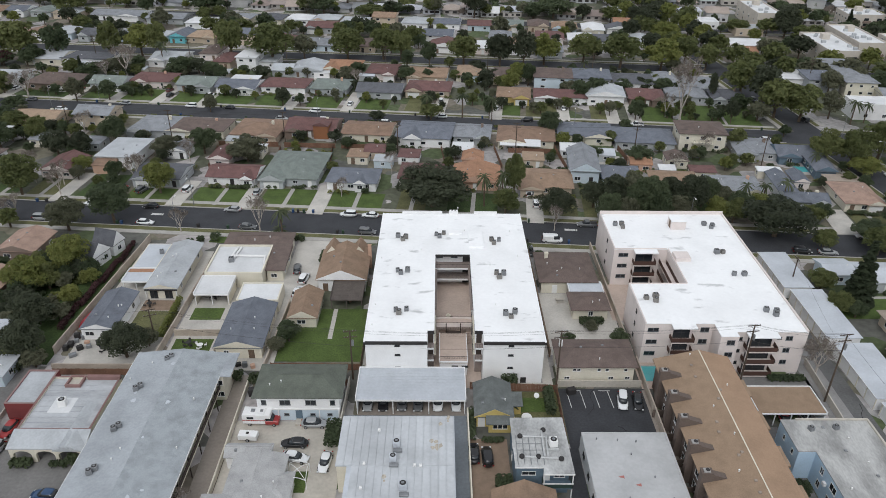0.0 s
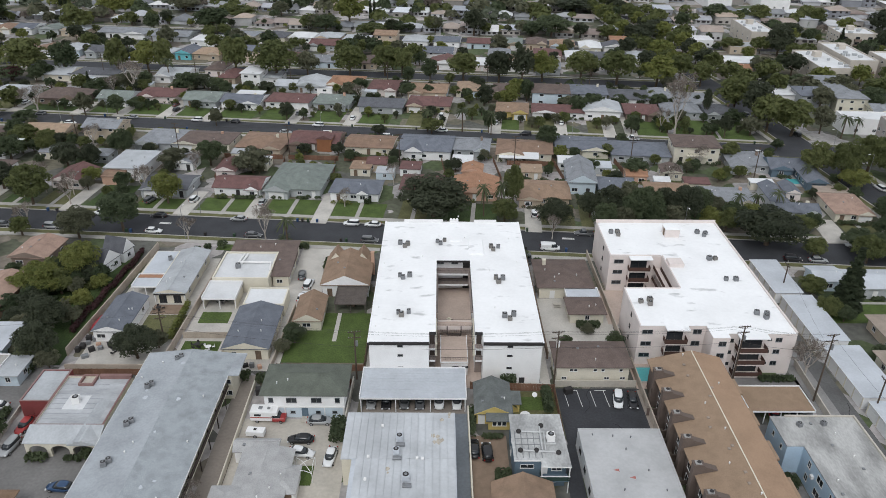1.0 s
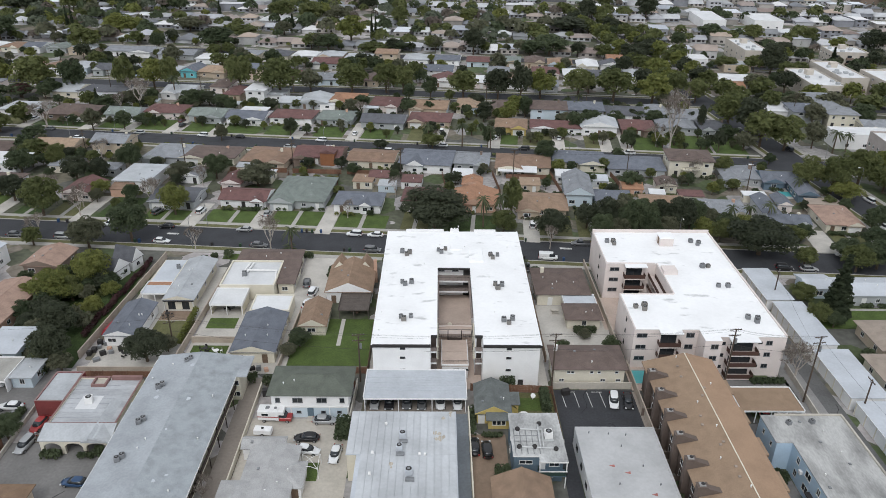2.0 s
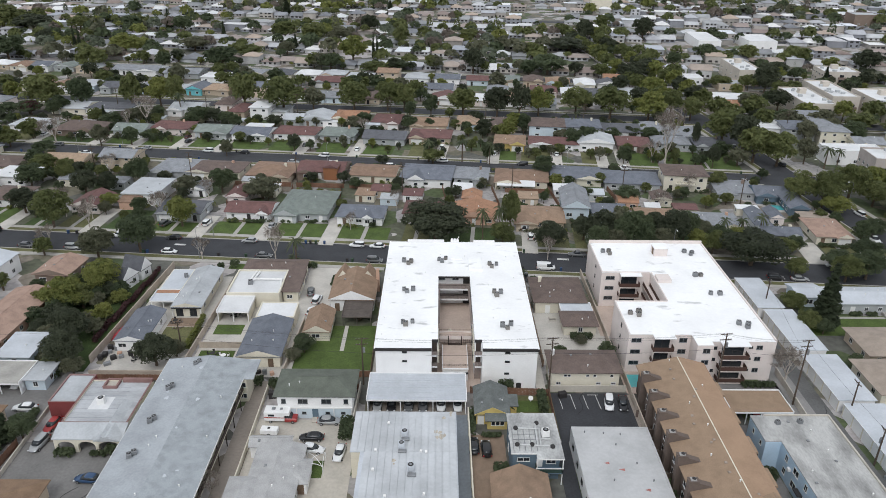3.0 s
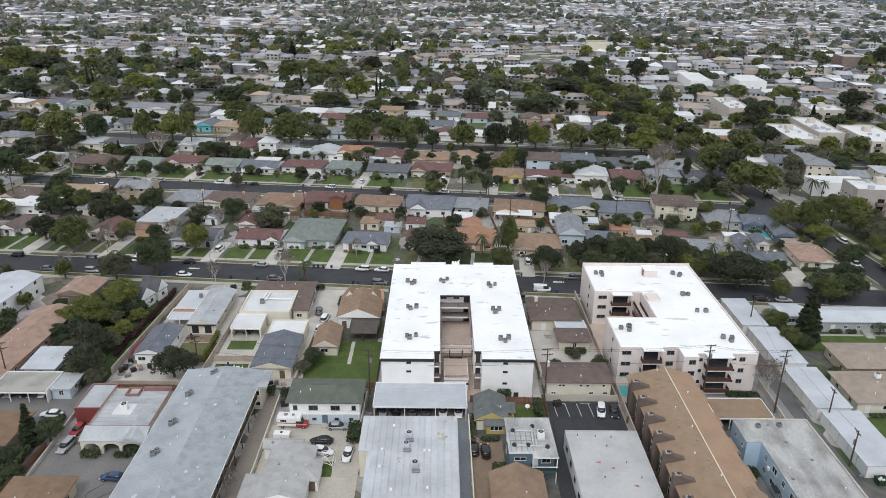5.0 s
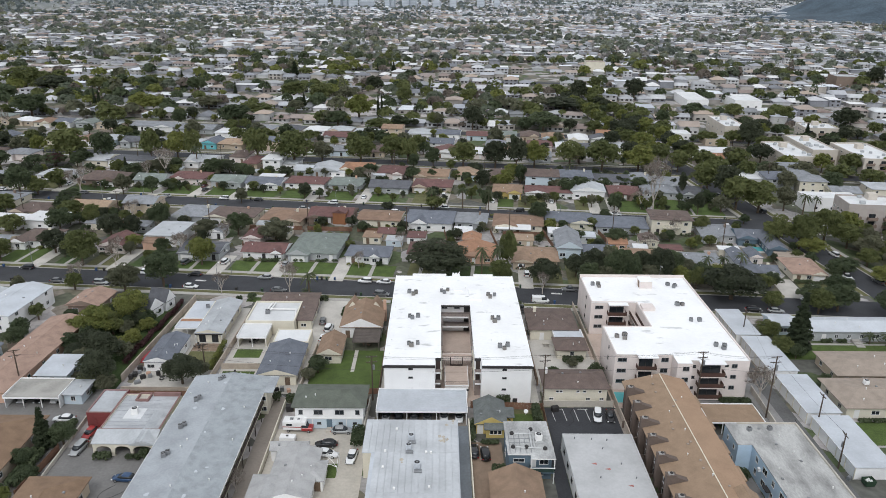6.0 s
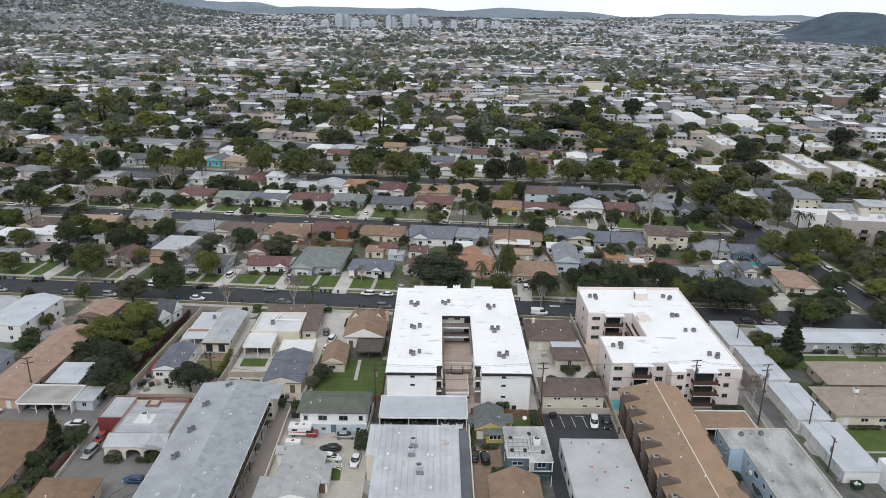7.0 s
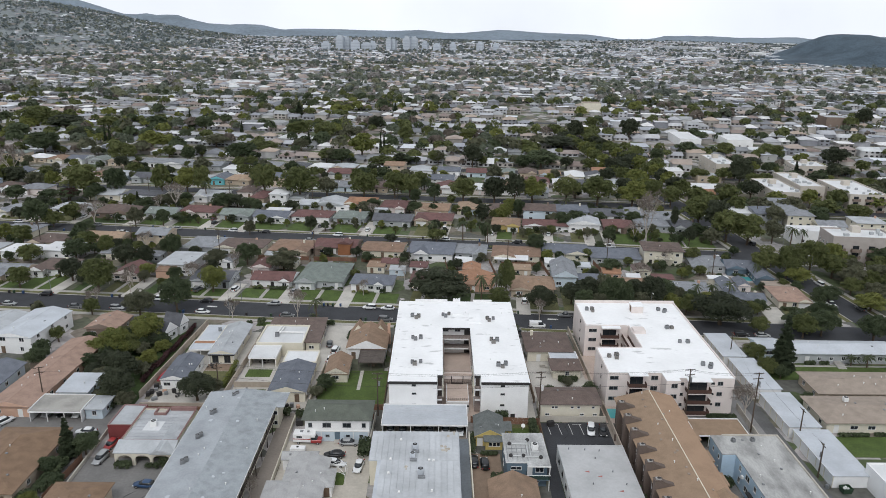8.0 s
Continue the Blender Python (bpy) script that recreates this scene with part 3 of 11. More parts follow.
def bare_tree(seed, count, size):
    """A leafless crown of forking twigs."""
    rng = random.Random(seed)
    trunk = Geo().tube((0, 0, -0.2), (0, 0, 2.4), 0.3, 0.22, 7)
    tips = []

    def fork(p, d, length, r, depth):
        q = p + d * length
        trunk.tube(p, q, r, r * 0.6, 5 if depth > 1 else 3)
        if depth == 0:
            tips.append(q)
            return
        for _ in range(3 if depth > 2 else 4):
            e = (d + Vector((rng.uniform(-1, 1), rng.uniform(-1, 1), rng.uniform(-0.2, 0.7))) * 0.62).normalized()
            fork(q, e, length * rng.uniform(0.6, 0.85), r * 0.55, depth - 1)
    for k in range(4):
        a = k * 1.57 + rng.random()
        fork(Vector((0, 0, 2.3)), Vector((math.cos(a) * 0.5, math.sin(a) * 0.5, 1)).normalized(), 2.4, 0.16, 4)
    nr = np.random.default_rng(seed)
    pts = np.array([tuple(t) for t in tips])
    m = len(pts)
    d = nr.normal(size=(m, 3)) * 0.45
    w = nr.normal(size=(m, 3)) * 0.04
    return trunk, np.stack([pts - d, pts + w, pts + d, pts - w], axis=1).reshape(-1, 3)


TREE_SHAPES = dict(round=round_tree, cypress=cypress_tree, palm=palm_tree, bare=bare_tree)
TREE_NAMES = dict(round="tree", cypress="cypress", palm="palm_tree", bare="bare_tree")
LEAF_WORDS = dict(oak="dark green", street="green", olive="olive-green", bright="bright green", hedge="deep green", conifer="dark green", red="reddish", grey="leafless grey", palm="green")


def tree(x, y, height=9.0, radius=4.0, leaf="street", shape="round", detail=1, label="", group="", rot=None, z=0.0):
    """A tree: tapered trunk with limbs, crown of loose leaf clumps. detail 2 is finest."""
    rng = random.Random(int(x * 13 + y * 7))
    variant = rng.randrange(4 if shape == "round" else 2)
    count, size = {2: (7000, 0.31), 1: (2900, 0.49), 0: (950, 0.82)}[detail]
    key = "%s %s %d %d" % (shape, leaf, variant, detail)
    if key not in SHARED:
        trunk, leaves = TREE_SHAPES[shape](hash_seed(key), count, size)
        SHARED[key] = quads_mesh("crown", leaves, GREENS[leaf], sides=3 if shape in ("round", "cypress") else 4)
        SHARED[key + " trunk"] = as_mesh("trunk", trunk, PALE_BARK if shape == "bare" else BARK)
    ref = dict(round=4.5, cypress=1.6, palm=2.9, bare=4.6)[shape]
    full = dict(round=8.6, cypress=10.0, palm=8.2, bare=9.0)[shape]
    root = new(TREE_NAMES[shape], SHARED[key + " trunk"])
    root.matrix_basis = pose(x, y, z, 0, 0, rng.uniform(0, 360) if rot is None else rot)
    tagged(root,
                 label or "%s %s with an uneven crown" % (LEAF_WORDS[leaf], dict(round="broadleaf tree", cypress="narrow conifer", palm="palm tree", bare="winter tree")[shape]),
                 "tree", group)
    root.scale = (radius / ref, radius / ref, height / full)
    part("crown", SHARED[key], None, root)
    return root


def tree_belt(name, label, spots, detail=1):
    """Many far trees in one object: trunks and crowns."""
    soup, index, order = [], [], []
    trunks = Geo()
    for x, y, height, radius, leaf in spots:
        key = "round %s %d %d" % (leaf, int(abs(x) * 7) % 4, detail)
        if key not in SHARED:
            count, size = {1: (2900, 0.49), 0: (950, 0.82)}[detail]
            trunk, leaves = TREE_SHAPES["round"](hash_seed(key), count, size)
            SHARED[key] = quads_mesh("crown", leaves, GREENS[leaf], sides=3)
            SHARED[key + " trunk"] = as_mesh("trunk", trunk, BARK)
        me = SHARED[key]
        co = np.empty(len(me.vertices) * 3, dtype=np.float32)
        me.vertices.foreach_get("co", co)
        co = co.reshape(-1, 3) * (radius / 4.5, radius / 4.5, height / 8.6)
        t = (x * 1.7 + y) % 6.28
        c, s = math.cos(t), math.sin(t)
        soup.append(np.stack([x + co[:, 0] * c - co[:, 1] * s, y + co[:, 0] * s + co[:, 1] * c, co[:, 2]], axis=1))
        if leaf not in order:
            order.append(leaf)
        index += [order.index(leaf)] * (len(co) // 3)
        trunks.tube((x, y, -0.2), (x, y, height * 0.4), 0.28, 0.2, 6)
    tagged(new(name, quads_mesh(name, np.concatenate(soup), [GREENS[k] for k in order], index, 3)), label, "trees", kind="stuff")
    tagged(new("tree_trunks", as_mesh("tree_trunks", trunks, BARK)), "brown trunks of the trees further off", "tree trunks", kind="stuff")


def hash_seed(text):
    return sum(ord(c) * (i + 3) for i, c in enumerate(text)) % 99991


def bush(x, y, w=1.2, h=1.2, leaf="hedge", d=None, label=""):
    """A clipped bush or a length of hedge: a box of lobes full of leaves."""
    d = d or w
    rng = np.random.default_rng(int(abs(x * 37 + y * 11)))
    lobes = []
    nx, ny = max(1, round(w / 0.9)), max(1, round(d / 0.9))
    for i in range(nx):
        for j in range(ny):
            r = min(w / nx, d / ny) * 0.62
            lobes.append(((i + 0.5) * w / nx - w / 2, (j + 0.5) * d / ny - d / 2, max(h - r, r * 0.6), r))
            lobes.append(((i + 0.5) * w / nx - w / 2, (j + 0.5) * d / ny - d / 2, h * 0.4, r * 1.05))
    count = min(1500, int(60 * nx * ny + 60))
    ob = new("hedge" if max(w, d) > 2.6 else "bush", quads_mesh("bush", leaf_cloud(rng, lobes, count, 0.40), GREENS[leaf]))
    ob.location = (x, y, 0)
    long = max(w, d) > 2.6
    return tagged(ob, label or ("%s %s" % (LEAF_WORDS[leaf], "clipped hedge of dense leaves" if long else "rounded garden bush of dense leaves")), "hedge" if long else "bush")


# ---- ground, hills and roads ----
def hill(x, y):
    """Height of the land: flat near by, rising far off to the west side."""
    def ease(t):
        t = min(1.0, max(0.0, t))
        return t * t * (3 - 2 * t)
    side = ease((-x - 0.22 * y + 80) / 1900)
    return 210 * side * ease((y - 900) / 2600) + 6 * ease((y - 1500) / 2000) * math.sin(x / 260.0 + y / 400.0)


g = Geo()
ys = [-900, -300, 0, 450, 900] + [900 + 110 * k for k in range(1, 36)]
xs = [110 * k for k in range(-34, 35)]
g.v = [(x * (1 + max(0, y) / 3000.0), y, hill(x * (1 + max(0, y) / 3000.0), y)) for y in ys for x in xs]
nxs = len(xs)
g.f = [(j * nxs + i, j * nxs + i + 1, (j + 1) * nxs + i + 1, (j + 1) * nxs + i) for j in range(len(ys) - 1) for i in range(nxs - 1)]
g.m = [0] * len(g.f)
GROUND = material("yard_ground", (0.115, 0.11, 0.088), 0.95, 0.30, 0.12, 0.35, 0.3)
gn, gl = GROUND.node_tree.nodes, GROUND.node_tree.links
cells = gn.new("ShaderNodeTexVoronoi")
cells.distance = "MANHATTAN"
cells.inputs["Scale"].default_value = 0.11
yard = gn.new("ShaderNodeValToRGB")
yard.color_ramp.interpolation = "CONSTANT"
for k, c in enumerate(((0.111, 0.117, 0.082), (0.169, 0.156, 0.116), (0.338, 0.325, 0.320), (0.091, 0.117, 0.057), (0.208, 0.182, 0.150), (0.130, 0.130, 0.116), (0.416, 0.390, 0.381))):
    e = yard.color_ramp.elements[k] if k < 2 else yard.color_ramp.elements.new(k / 7)
    e.position, e.color = k / 7, (*c, 1)
gl.new([x for x in gn if x.type == "NEW_GEOMETRY"][0].outputs["Position"], cells.inputs["Vector"])
split = gn.new("ShaderNodeSeparateXYZ")
gl.new(cells.outputs["Color"], split.inputs[0])
gl.new(split.outputs["X"], yard.inputs["Fac"])
# High ground turns pale grey-blue: scrub colour with distance haze mixed in.
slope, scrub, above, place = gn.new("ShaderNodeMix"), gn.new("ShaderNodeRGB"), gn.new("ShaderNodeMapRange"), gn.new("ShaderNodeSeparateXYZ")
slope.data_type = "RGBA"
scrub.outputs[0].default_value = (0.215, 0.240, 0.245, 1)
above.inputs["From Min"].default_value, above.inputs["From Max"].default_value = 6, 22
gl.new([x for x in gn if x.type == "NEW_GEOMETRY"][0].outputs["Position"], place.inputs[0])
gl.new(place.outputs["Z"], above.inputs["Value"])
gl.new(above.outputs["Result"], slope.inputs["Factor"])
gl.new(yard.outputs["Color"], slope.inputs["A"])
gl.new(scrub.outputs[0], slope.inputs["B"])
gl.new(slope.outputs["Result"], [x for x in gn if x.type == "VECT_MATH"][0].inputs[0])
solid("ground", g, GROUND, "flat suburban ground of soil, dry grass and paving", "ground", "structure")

# Blue-grey base colour stands for the haze over these scrub hills.
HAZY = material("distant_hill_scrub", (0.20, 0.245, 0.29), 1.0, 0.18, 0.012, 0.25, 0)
RIDGE_X = (-5200, -3600, -2602, -2274, -1946, -1613, -1278, -1108, -941, -600, 80, 351, 590, 932, 1104, 1280, 1380, 1520, 1800, 2100, 2270, 2500, 5200)
RIDGE_Z = (330, 260, 230, 205, 150, 112, 78, 90, 52, 46, 48, 58, 47, 28, 10, 12, 34, 41, 38, 33, 30, 36, 60)


def ridge(name, label, y0, depth, height, x0, x1, step, mat):
    g = Geo()
    cols = int((x1 - x0) / step) + 1
    rows = 9
    for j in range(rows):
        u = j / (rows - 1)
        for i in range(cols):
            x = x0 + i * step
            n = noise.fractal(Vector((x / 330.0, y0 / 100.0 + u * 2.0, 3.1)), 1.0, 2.0, 5)
            bell = math.sin(math.pi * min(1, 0.04 + u * 0.96)) ** 0.8
            z = height(x) * bell * (1 + 0.22 * n) + 5 * n * bell
            g.v.append((x, y0 + depth * u + 40 * n, z - 6))
    g.f = [(j * cols + i, j * cols + i + 1, (j + 1) * cols + i + 1, (j + 1) * cols + i) for j in range(rows - 1) for i in range(cols - 1)]
    g.m = [0] * len(g.f)
    solid(name, g, mat, label, "hills", "structure", smooth=True)


ridge("backdrop_hills", "long low hills tinted grey-blue for distance haze", 4050, 640, lambda x: float(np.interp(x, RIDGE_X, RIDGE_Z)), -4200, 4200, 60, HAZY)
# Nearer hill: scrub with a weaker haze blue in its colour.
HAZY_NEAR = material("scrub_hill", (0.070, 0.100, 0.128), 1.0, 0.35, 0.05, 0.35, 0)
SPUR_X = (700, 800, 900, 985, 1060, 1110, 1150, 1230, 1330, 1500, 2400)
SPUR_Z = (0, 10, 16, 24, 62, 76, 78, 70, 74, 92, 110)
ridge("backdrop_hill", "steep dark scrub-covered hill, tinted blue for haze, at the edge of the plain", 1560, 620, lambda x: float(np.interp(x, SPUR_X, SPUR_Z)), 700, 2400, 20, HAZY_NEAR)

ST1, ST2, ST3 = (0.0, 63.4, -4.75), (0.0, 145.4, -6.3), (145.8, 112.0, 94.75)


def street(line, half, length, gaps=(), z=0.02, name="road", near=True):
    """A street along its own axis: asphalt, gutters and kerbs, planted verges and pavements on both sides, open at the gaps."""
    x, y, rot = line
    solid(name, Geo().box(-length, length, -half, half, -0.2, z), ASPHALT, "dark asphalt residential street with worn patches", "road", "structure", x=x, y=y, rot=rot)
    if not near:
        return
    cuts = [-length] + [c for gp in sorted(gaps) for c in gp] + [length]
    for a, b in zip(cuts[0::2], cuts[1::2]):
        for s in (-1, 1):
            def lane(v0, v1, top, nm, mat, label, cat):
                lo, hi = sorted((s * v0, s * v1))
                g = Geo()
                step = 9.0 if nm != "verge" else 400.0
                n = max(1, int((b - a) / step))
                for k in range(n):
                    g.soft_box(a + (b - a) * k / n + 0.01, a + (b - a) * (k + 1) / n - 0.01, lo, hi, -0.15, top, 0.012)
                solid(nm, g, mat, label, cat, "structure", x=x, y=y, rot=rot)
            lane(half, half + 0.35, 0.15, "kerb", PAVING, "pale concrete kerb with joints", "kerb")
            lane(half + 0.36, half + 2.2, 0.12, "verge", DRY_LAWN, "strip of patchy grass beside the street", "verge")
            lane(half + 2.21, half + 3.9, 0.14, "pavement", PAVING, "pale concrete pavement with joints", "pavement")


street(ST1, 5.9, 480, [(140, 162)])
street(ST2, 5.9, 520, [(133, 155)])
street(ST3, 5.0, 330, [(-73, -50), (6, 29), (89, 112), (168, 191)], z=0.026)
for k in range(1, 6):
    street((0.0, 145.4 + 81.8 * k, -6.3), 5.5, 520 + 70 * k, [(141 - 7 * k, 161 - 7 * k)], z=0.02, near=k < 3)


# ---- near buildings ----
def railing(parent, x0, y0, x1, y1, z, h=1.0, mat=None, solid_panel=False, name="railing"):
    mat = mat or DARK
    g = Geo()
    a, b = Vector((x0, y0, z)), Vector((x1, y1, z))
    n = max(2, int((b - a).length / 0.45))
    if solid_panel:
        n = max(2, int((b - a).length / 1.5))
        d = (b - a).normalized()
        s = Vector((-d.y, d.x, 0)) * 0.04
        up = Vector((0, 0, 1))
        vs = [tuple(p + q + up * k) for k in (0.1, h - 0.05) for p in (a, b) for q in (s, -s)]
        g.add(vs, [(0, 1, 3, 2), (4, 6, 7, 5), (0, 4, 5, 1), (2, 3, 7, 6), (0, 2, 6, 4), (1, 5, 7, 3)])
    for k in range(n + 1):
        p = a.lerp(b, k / n)
        g.tube(p, p + Vector((0, 0, h)), 0.025, n=4)
    g.tube(a + Vector((0, 0, h)), b + Vector((0, 0, h)), 0.035, n=4)
    g.tube(a + Vector((0, 0, 0.12)), b + Vector((0, 0, 0.12)), 0.025, n=4)
    return part(name, g, mat, parent)


RAIL_BROWN = material("brown_balcony_boards", (0.085, 0.048, 0.038), 0.85, 0.15, 1.5, 0.15, 0.2)


# Darker than the tan deck: courtyard shade is put into this taupe.
SHADED_COAT = material("taupe_walkway_coating", (0.27, 0.225, 0.205), 0.85, 0.10, 0.6, 0.2, 0.1)
# Brown of doors and posts; also serves as painted shade in recesses.
UMBER_AND_SHADE = material("dark_brown_paint", (0.055, 0.042, 0.036), 0.8, 0.1, 1, 0.1, 0)


def white_apartments():
    """Three storeys round a courtyard that opens towards the alley side."""
    r = thing("apartment_building", 0, 0, 0, 0, "white three-storey courtyard apartment building with a bright white flat roof", "apartment building")
    H = 9.6
    part("wall", Geo().prism([(0, 0), (11.4, 0), (11.4, 3.3), (12.6, 3.3), (12.6, 33.3), (20.4, 33.3), (20.4, 3.3), (21.8, 3.3), (21.8, 0), (33, 0), (33, 51.4), (0, 51.4)], -0.1, H), WHITE_WALL, r)
    o = 0.3
    part("roof", Geo().prism([(-o, -o), (11.4, -o), (11.4, 3.3), (12.7, 3.3), (12.7, 31.7), (20.3, 31.7), (20.3, 3.3), (21.8, 3.3), (21.8, -o), (33 + o, -o), (33 + o, 51.4 + o), (-o, 51.4 + o)], H, H + 0.12), WHITE_ROOF, r)
    for a, b, c, d in ((-o, -o + 0.3, -o, 51.4 + o), (33 + o - 0.3, 33 + o, -o, 51.4 + o), (12.4, 12.7, 3.3, 31.7), (20.3, 20.6, 3.3, 31.7), (12.4, 20.6, 31.7, 32.0)):
        part("roof_kerb", Geo().box(a, b, c, d, H + 0.121, H + 0.26), WHITE_ROOF, r)
    for a, b, h in ((4.5, 14.2, 0.55), (22.0, 27.6, 0.5)):
        part("parapet", Geo().soft_box(a, b, 51.1, 51.9, H + 0.1, H + h + 0.2, 0.05), WHITE_WALL, r)
    g = Geo().soft_box(15.9, 18.1, 51.0, 52.0, H + 0.1, H + 0.75, 0.05)
    for k in range(3):
        g.soft_box(16.0 + 0.75 * k, 16.5 + 0.75 * k, 51.2, 51.8, H + 0.7, H + 1.15, 0.05)
    part("entrance_crest", g, WHITE_WALL, r)
    for a, b in ((-o - 0.02, 11.42), (21.78, 33 + o + 0.02)):
        part("fascia", Geo().box(a, b, -o - 0.04, -0.01, H - 0.42, H + 0.14), DARK, r, "dark fascia band")
    for a, b in ((11.42, 12.7), (20.3, 21.78)):
        part("fascia", Geo().box(a, b, 3.2, 3.29, H - 0.55, H + 0.16), DARK, r, "dark fascia band")
    for a in (12.62, 20.32):
        part("fascia", Geo().box(a, a + 0.06, 3.3, 31.7, H - 0.35, H + 0.1), DARK, r, "dark fascia band")
    part("fascia", Geo().box(12.7, 20.3, 31.66, 31.72, H - 0.4, H + 0.1), DARK, r, "dark fascia band")
    for x, y0, y1, x1, h in ((15.8, 40.8, 43.2, 18.8, 0.35), (20.2, 34.6, 41.8, 23.6, 0.45)):
        part("roof_hatch", Geo().soft_box(x, x1, y0, y1, H + 0.1, H + 0.12 + h, 0.06), WHITE_ROOF, r)
    for x in (5.9, 26.9):
        for z in (8.55, 6.4, 3.5):
            window(r, x, 0, z, 1.0, 0.42, frame_mat=DARK)
    for x in (29.5, 23.8):
        door(r, x, 0, 0, 0.9, 1.3, mat=DARK, name="meter_cupboard")
    # walkways at the back of the courtyard
    for z in (4.2, 6.95):
        part("walkway_slab", Geo().box(12.6, 20.4, 30.3, 33.3, z - 0.22, z), SHADED_COAT, r)
        part("walkway_edge", Geo().box(12.6, 19.9, 30.16, 30.3, z - 0.26, z + 0.12), WHITE_WALL, r)
        g = Geo().tube((12.7, 30.36, z + 1.0), (20.3, 30.36, z + 1.0), 0.03, n=4)
        for k in range(9):
            g.tube((12.75 + 0.93 * k, 30.36, z), (12.75 + 0.93 * k, 30.36, z + 1.0), 0.018, n=4)
        part("railing", g, DARK, r)
    for z in (1.5, 4.2, 6.95):
        part("wall_panel", Geo().box(12.6, 18.8, 33.15, 33.3, z + 0.03, z + 2.45), WHITE_WALL, r)
        window(r, 13.6, 33.15, z + 1.1, 1.5, 0.9, frame_mat=STEEL)
        window(r, 16.9, 33.15, z + 1.1, 1.5, 0.9, frame_mat=STEEL)
        door(r, 15.2, 33.15, z + 0.02, 0.9, 2.0, mat=FRAME)
        # Closed dark panel; its colour stands for the shade inside the corridor.
        part("corridor", Geo().box(18.8, 20.4, 33.2, 33.29, z + 0.03, z + 2.4), DARK, r, "dark panel for the shaded corridor opening")
    part("courtyard_floor", Geo().box(12.6, 20.4, 14.9, 33.3, -0.1, 1.5), DECK, r, "tan coated courtyard deck")
    for x in (12.66, 20.34):
        railing(r, x, 15.2, x, 30.1, 6.95, 0.9)
        part("gallery_floor", Geo().box(12.6 if x < 15 else 19.9, 13.1 if x < 15 else 20.4, 14.6, 30.16, 6.75, 6.95), SHADED_COAT, r)
    railing(r, 12.7, 15.0, 15.9, 15.0, 1.5)
    railing(r, 16.6, 15.0, 20.3, 15.0, 1.5)
    arch = [(12.6 + 7.8 * k / 10, 4.35 + 0.3 * math.sin(math.pi * k / 10)) for k in range(11)]
    verts = [(x, y, z - d) for x, z in arch for y, d in ((12.5, 0.3), (14.5, 0.3), (14.5, 0.0), (12.5, 0.0))]
    faces = [(0, 1, 2, 3), (43, 42, 41, 40)] + [(4 * k + i, 4 * k + 4 + i, 4 * k + 4 + (i + 1) % 4, 4 * k + (i + 1) % 4) for k in range(10) for i in range(4)]
    g = Geo().add(verts, faces)
    part("bridge", g, DECK, r)
    part("bridge_rim", Geo().box(12.6, 20.4, 12.36, 12.5, 4.05, 4.85).box(12.6, 20.4, 14.5, 14.64, 4.05, 4.85), PINK_WALL, r)
    part("bridge_rail", Geo().tube((12.6, 12.43, 5.15), (20.4, 12.43, 5.15), 0.04, n=5).tube((12.6, 14.57, 5.15), (20.4, 14.57, 5.15), 0.04, n=5), DARK, r)
    for x in (15.0, 17.9):
        part("post", Geo().box(x - 0.1, x + 0.1, 12.1, 12.3, 1.5, 5.0), UMBER_AND_SHADE, r)
    # Solid dark box in place of the stairwell's shade.
    part("stair_opening", Geo().box(15.1, 17.8, 11.6, 12.2, 1.5, 3.2), UMBER_AND_SHADE, r, "dark box for the shaded stair opening under the bridge")
    bowl = part("fountain", Geo().tube((15.5, 19.6, 1.5), (15.5, 19.6, 1.9), 0.5, 0.55, 14).tube((15.5, 19.6, 1.9), (15.5, 19.6, 2.2), 0.18, 0.3, 10), CREAM_WALL, r)
    part("planter", Geo().tube((16.2, 19.2, 1.5), (16.2, 19.2, 1.8), 0.3, 0.36, 10), BROWN_WALL, r)
    part("stair_core", Geo().box(13.7, 19.0, 2.3, 11.6, -0.1, 2.85), WHITE_WALL, r)
    part("stair_core_roof", Geo().soft_box(13.6, 19.1, 2.25, 11.7, 2.85, 3.0, 0.03), DECK, r, "tan flat deck")
    part("deck_kerb", Geo().box(13.6, 19.1, 2.2, 2.42, 3.0, 3.3).box(13.6, 13.75, 2.42, 11.7, 3.0, 3.15).box(18.95, 19.1, 2.42, 11.7, 3.0, 3.15), WHITE_WALL, r)
    railing(r, 13.7, 3.5, 19.0, 3.5, 3.0, 0.5)
    for x in (16.6, 18.5):
        window(r, x, 2.3, 1.9, 1.2, 0.4, frame_mat=DARK)
    part("lower_floor", Geo().box(11.5, 21.7, -1.5, 14.9, -0.1, 0.07), DECK, r, "tan coated lower walk")
    for x0, x1 in ((12.65, 13.55), (19.15, 20.35)):
        for k in range(8):
            part("step", Geo().box(x0, x1, 12.1 + 0.35 * k, 14.9, 0.07 + 0.18 * k, 0.25 + 0.18 * k), DECK, r)
    for x0, x1, e in ((11.4, 12.6, 12.98), (20.4, 21.8, 20.02)):
        for z in (4.2, 6.95):
            b = part("balcony", Geo().box(x0, x1, 1.6, 3.3, z - 0.2, z), SHADED_COAT, r)
            part("balcony_edge", Geo().box(x0, x1, 1.48, 1.6, z - 0.24, z + 0.1), WHITE_WALL, b)
            g = Geo().tube((x0, 1.55, z + 1.0), (x1, 1.55, z + 1.0), 0.035, n=4)
            for k in range(5):
                g.tube((x0 + 0.05 + (x1 - x0 - 0.1) * k / 4, 1.55, z), (x0 + 0.05 + (x1 - x0 - 0.1) * k / 4, 1.55, z + 1.0), 0.02, n=4)
            part("railing", g, DARK, b)
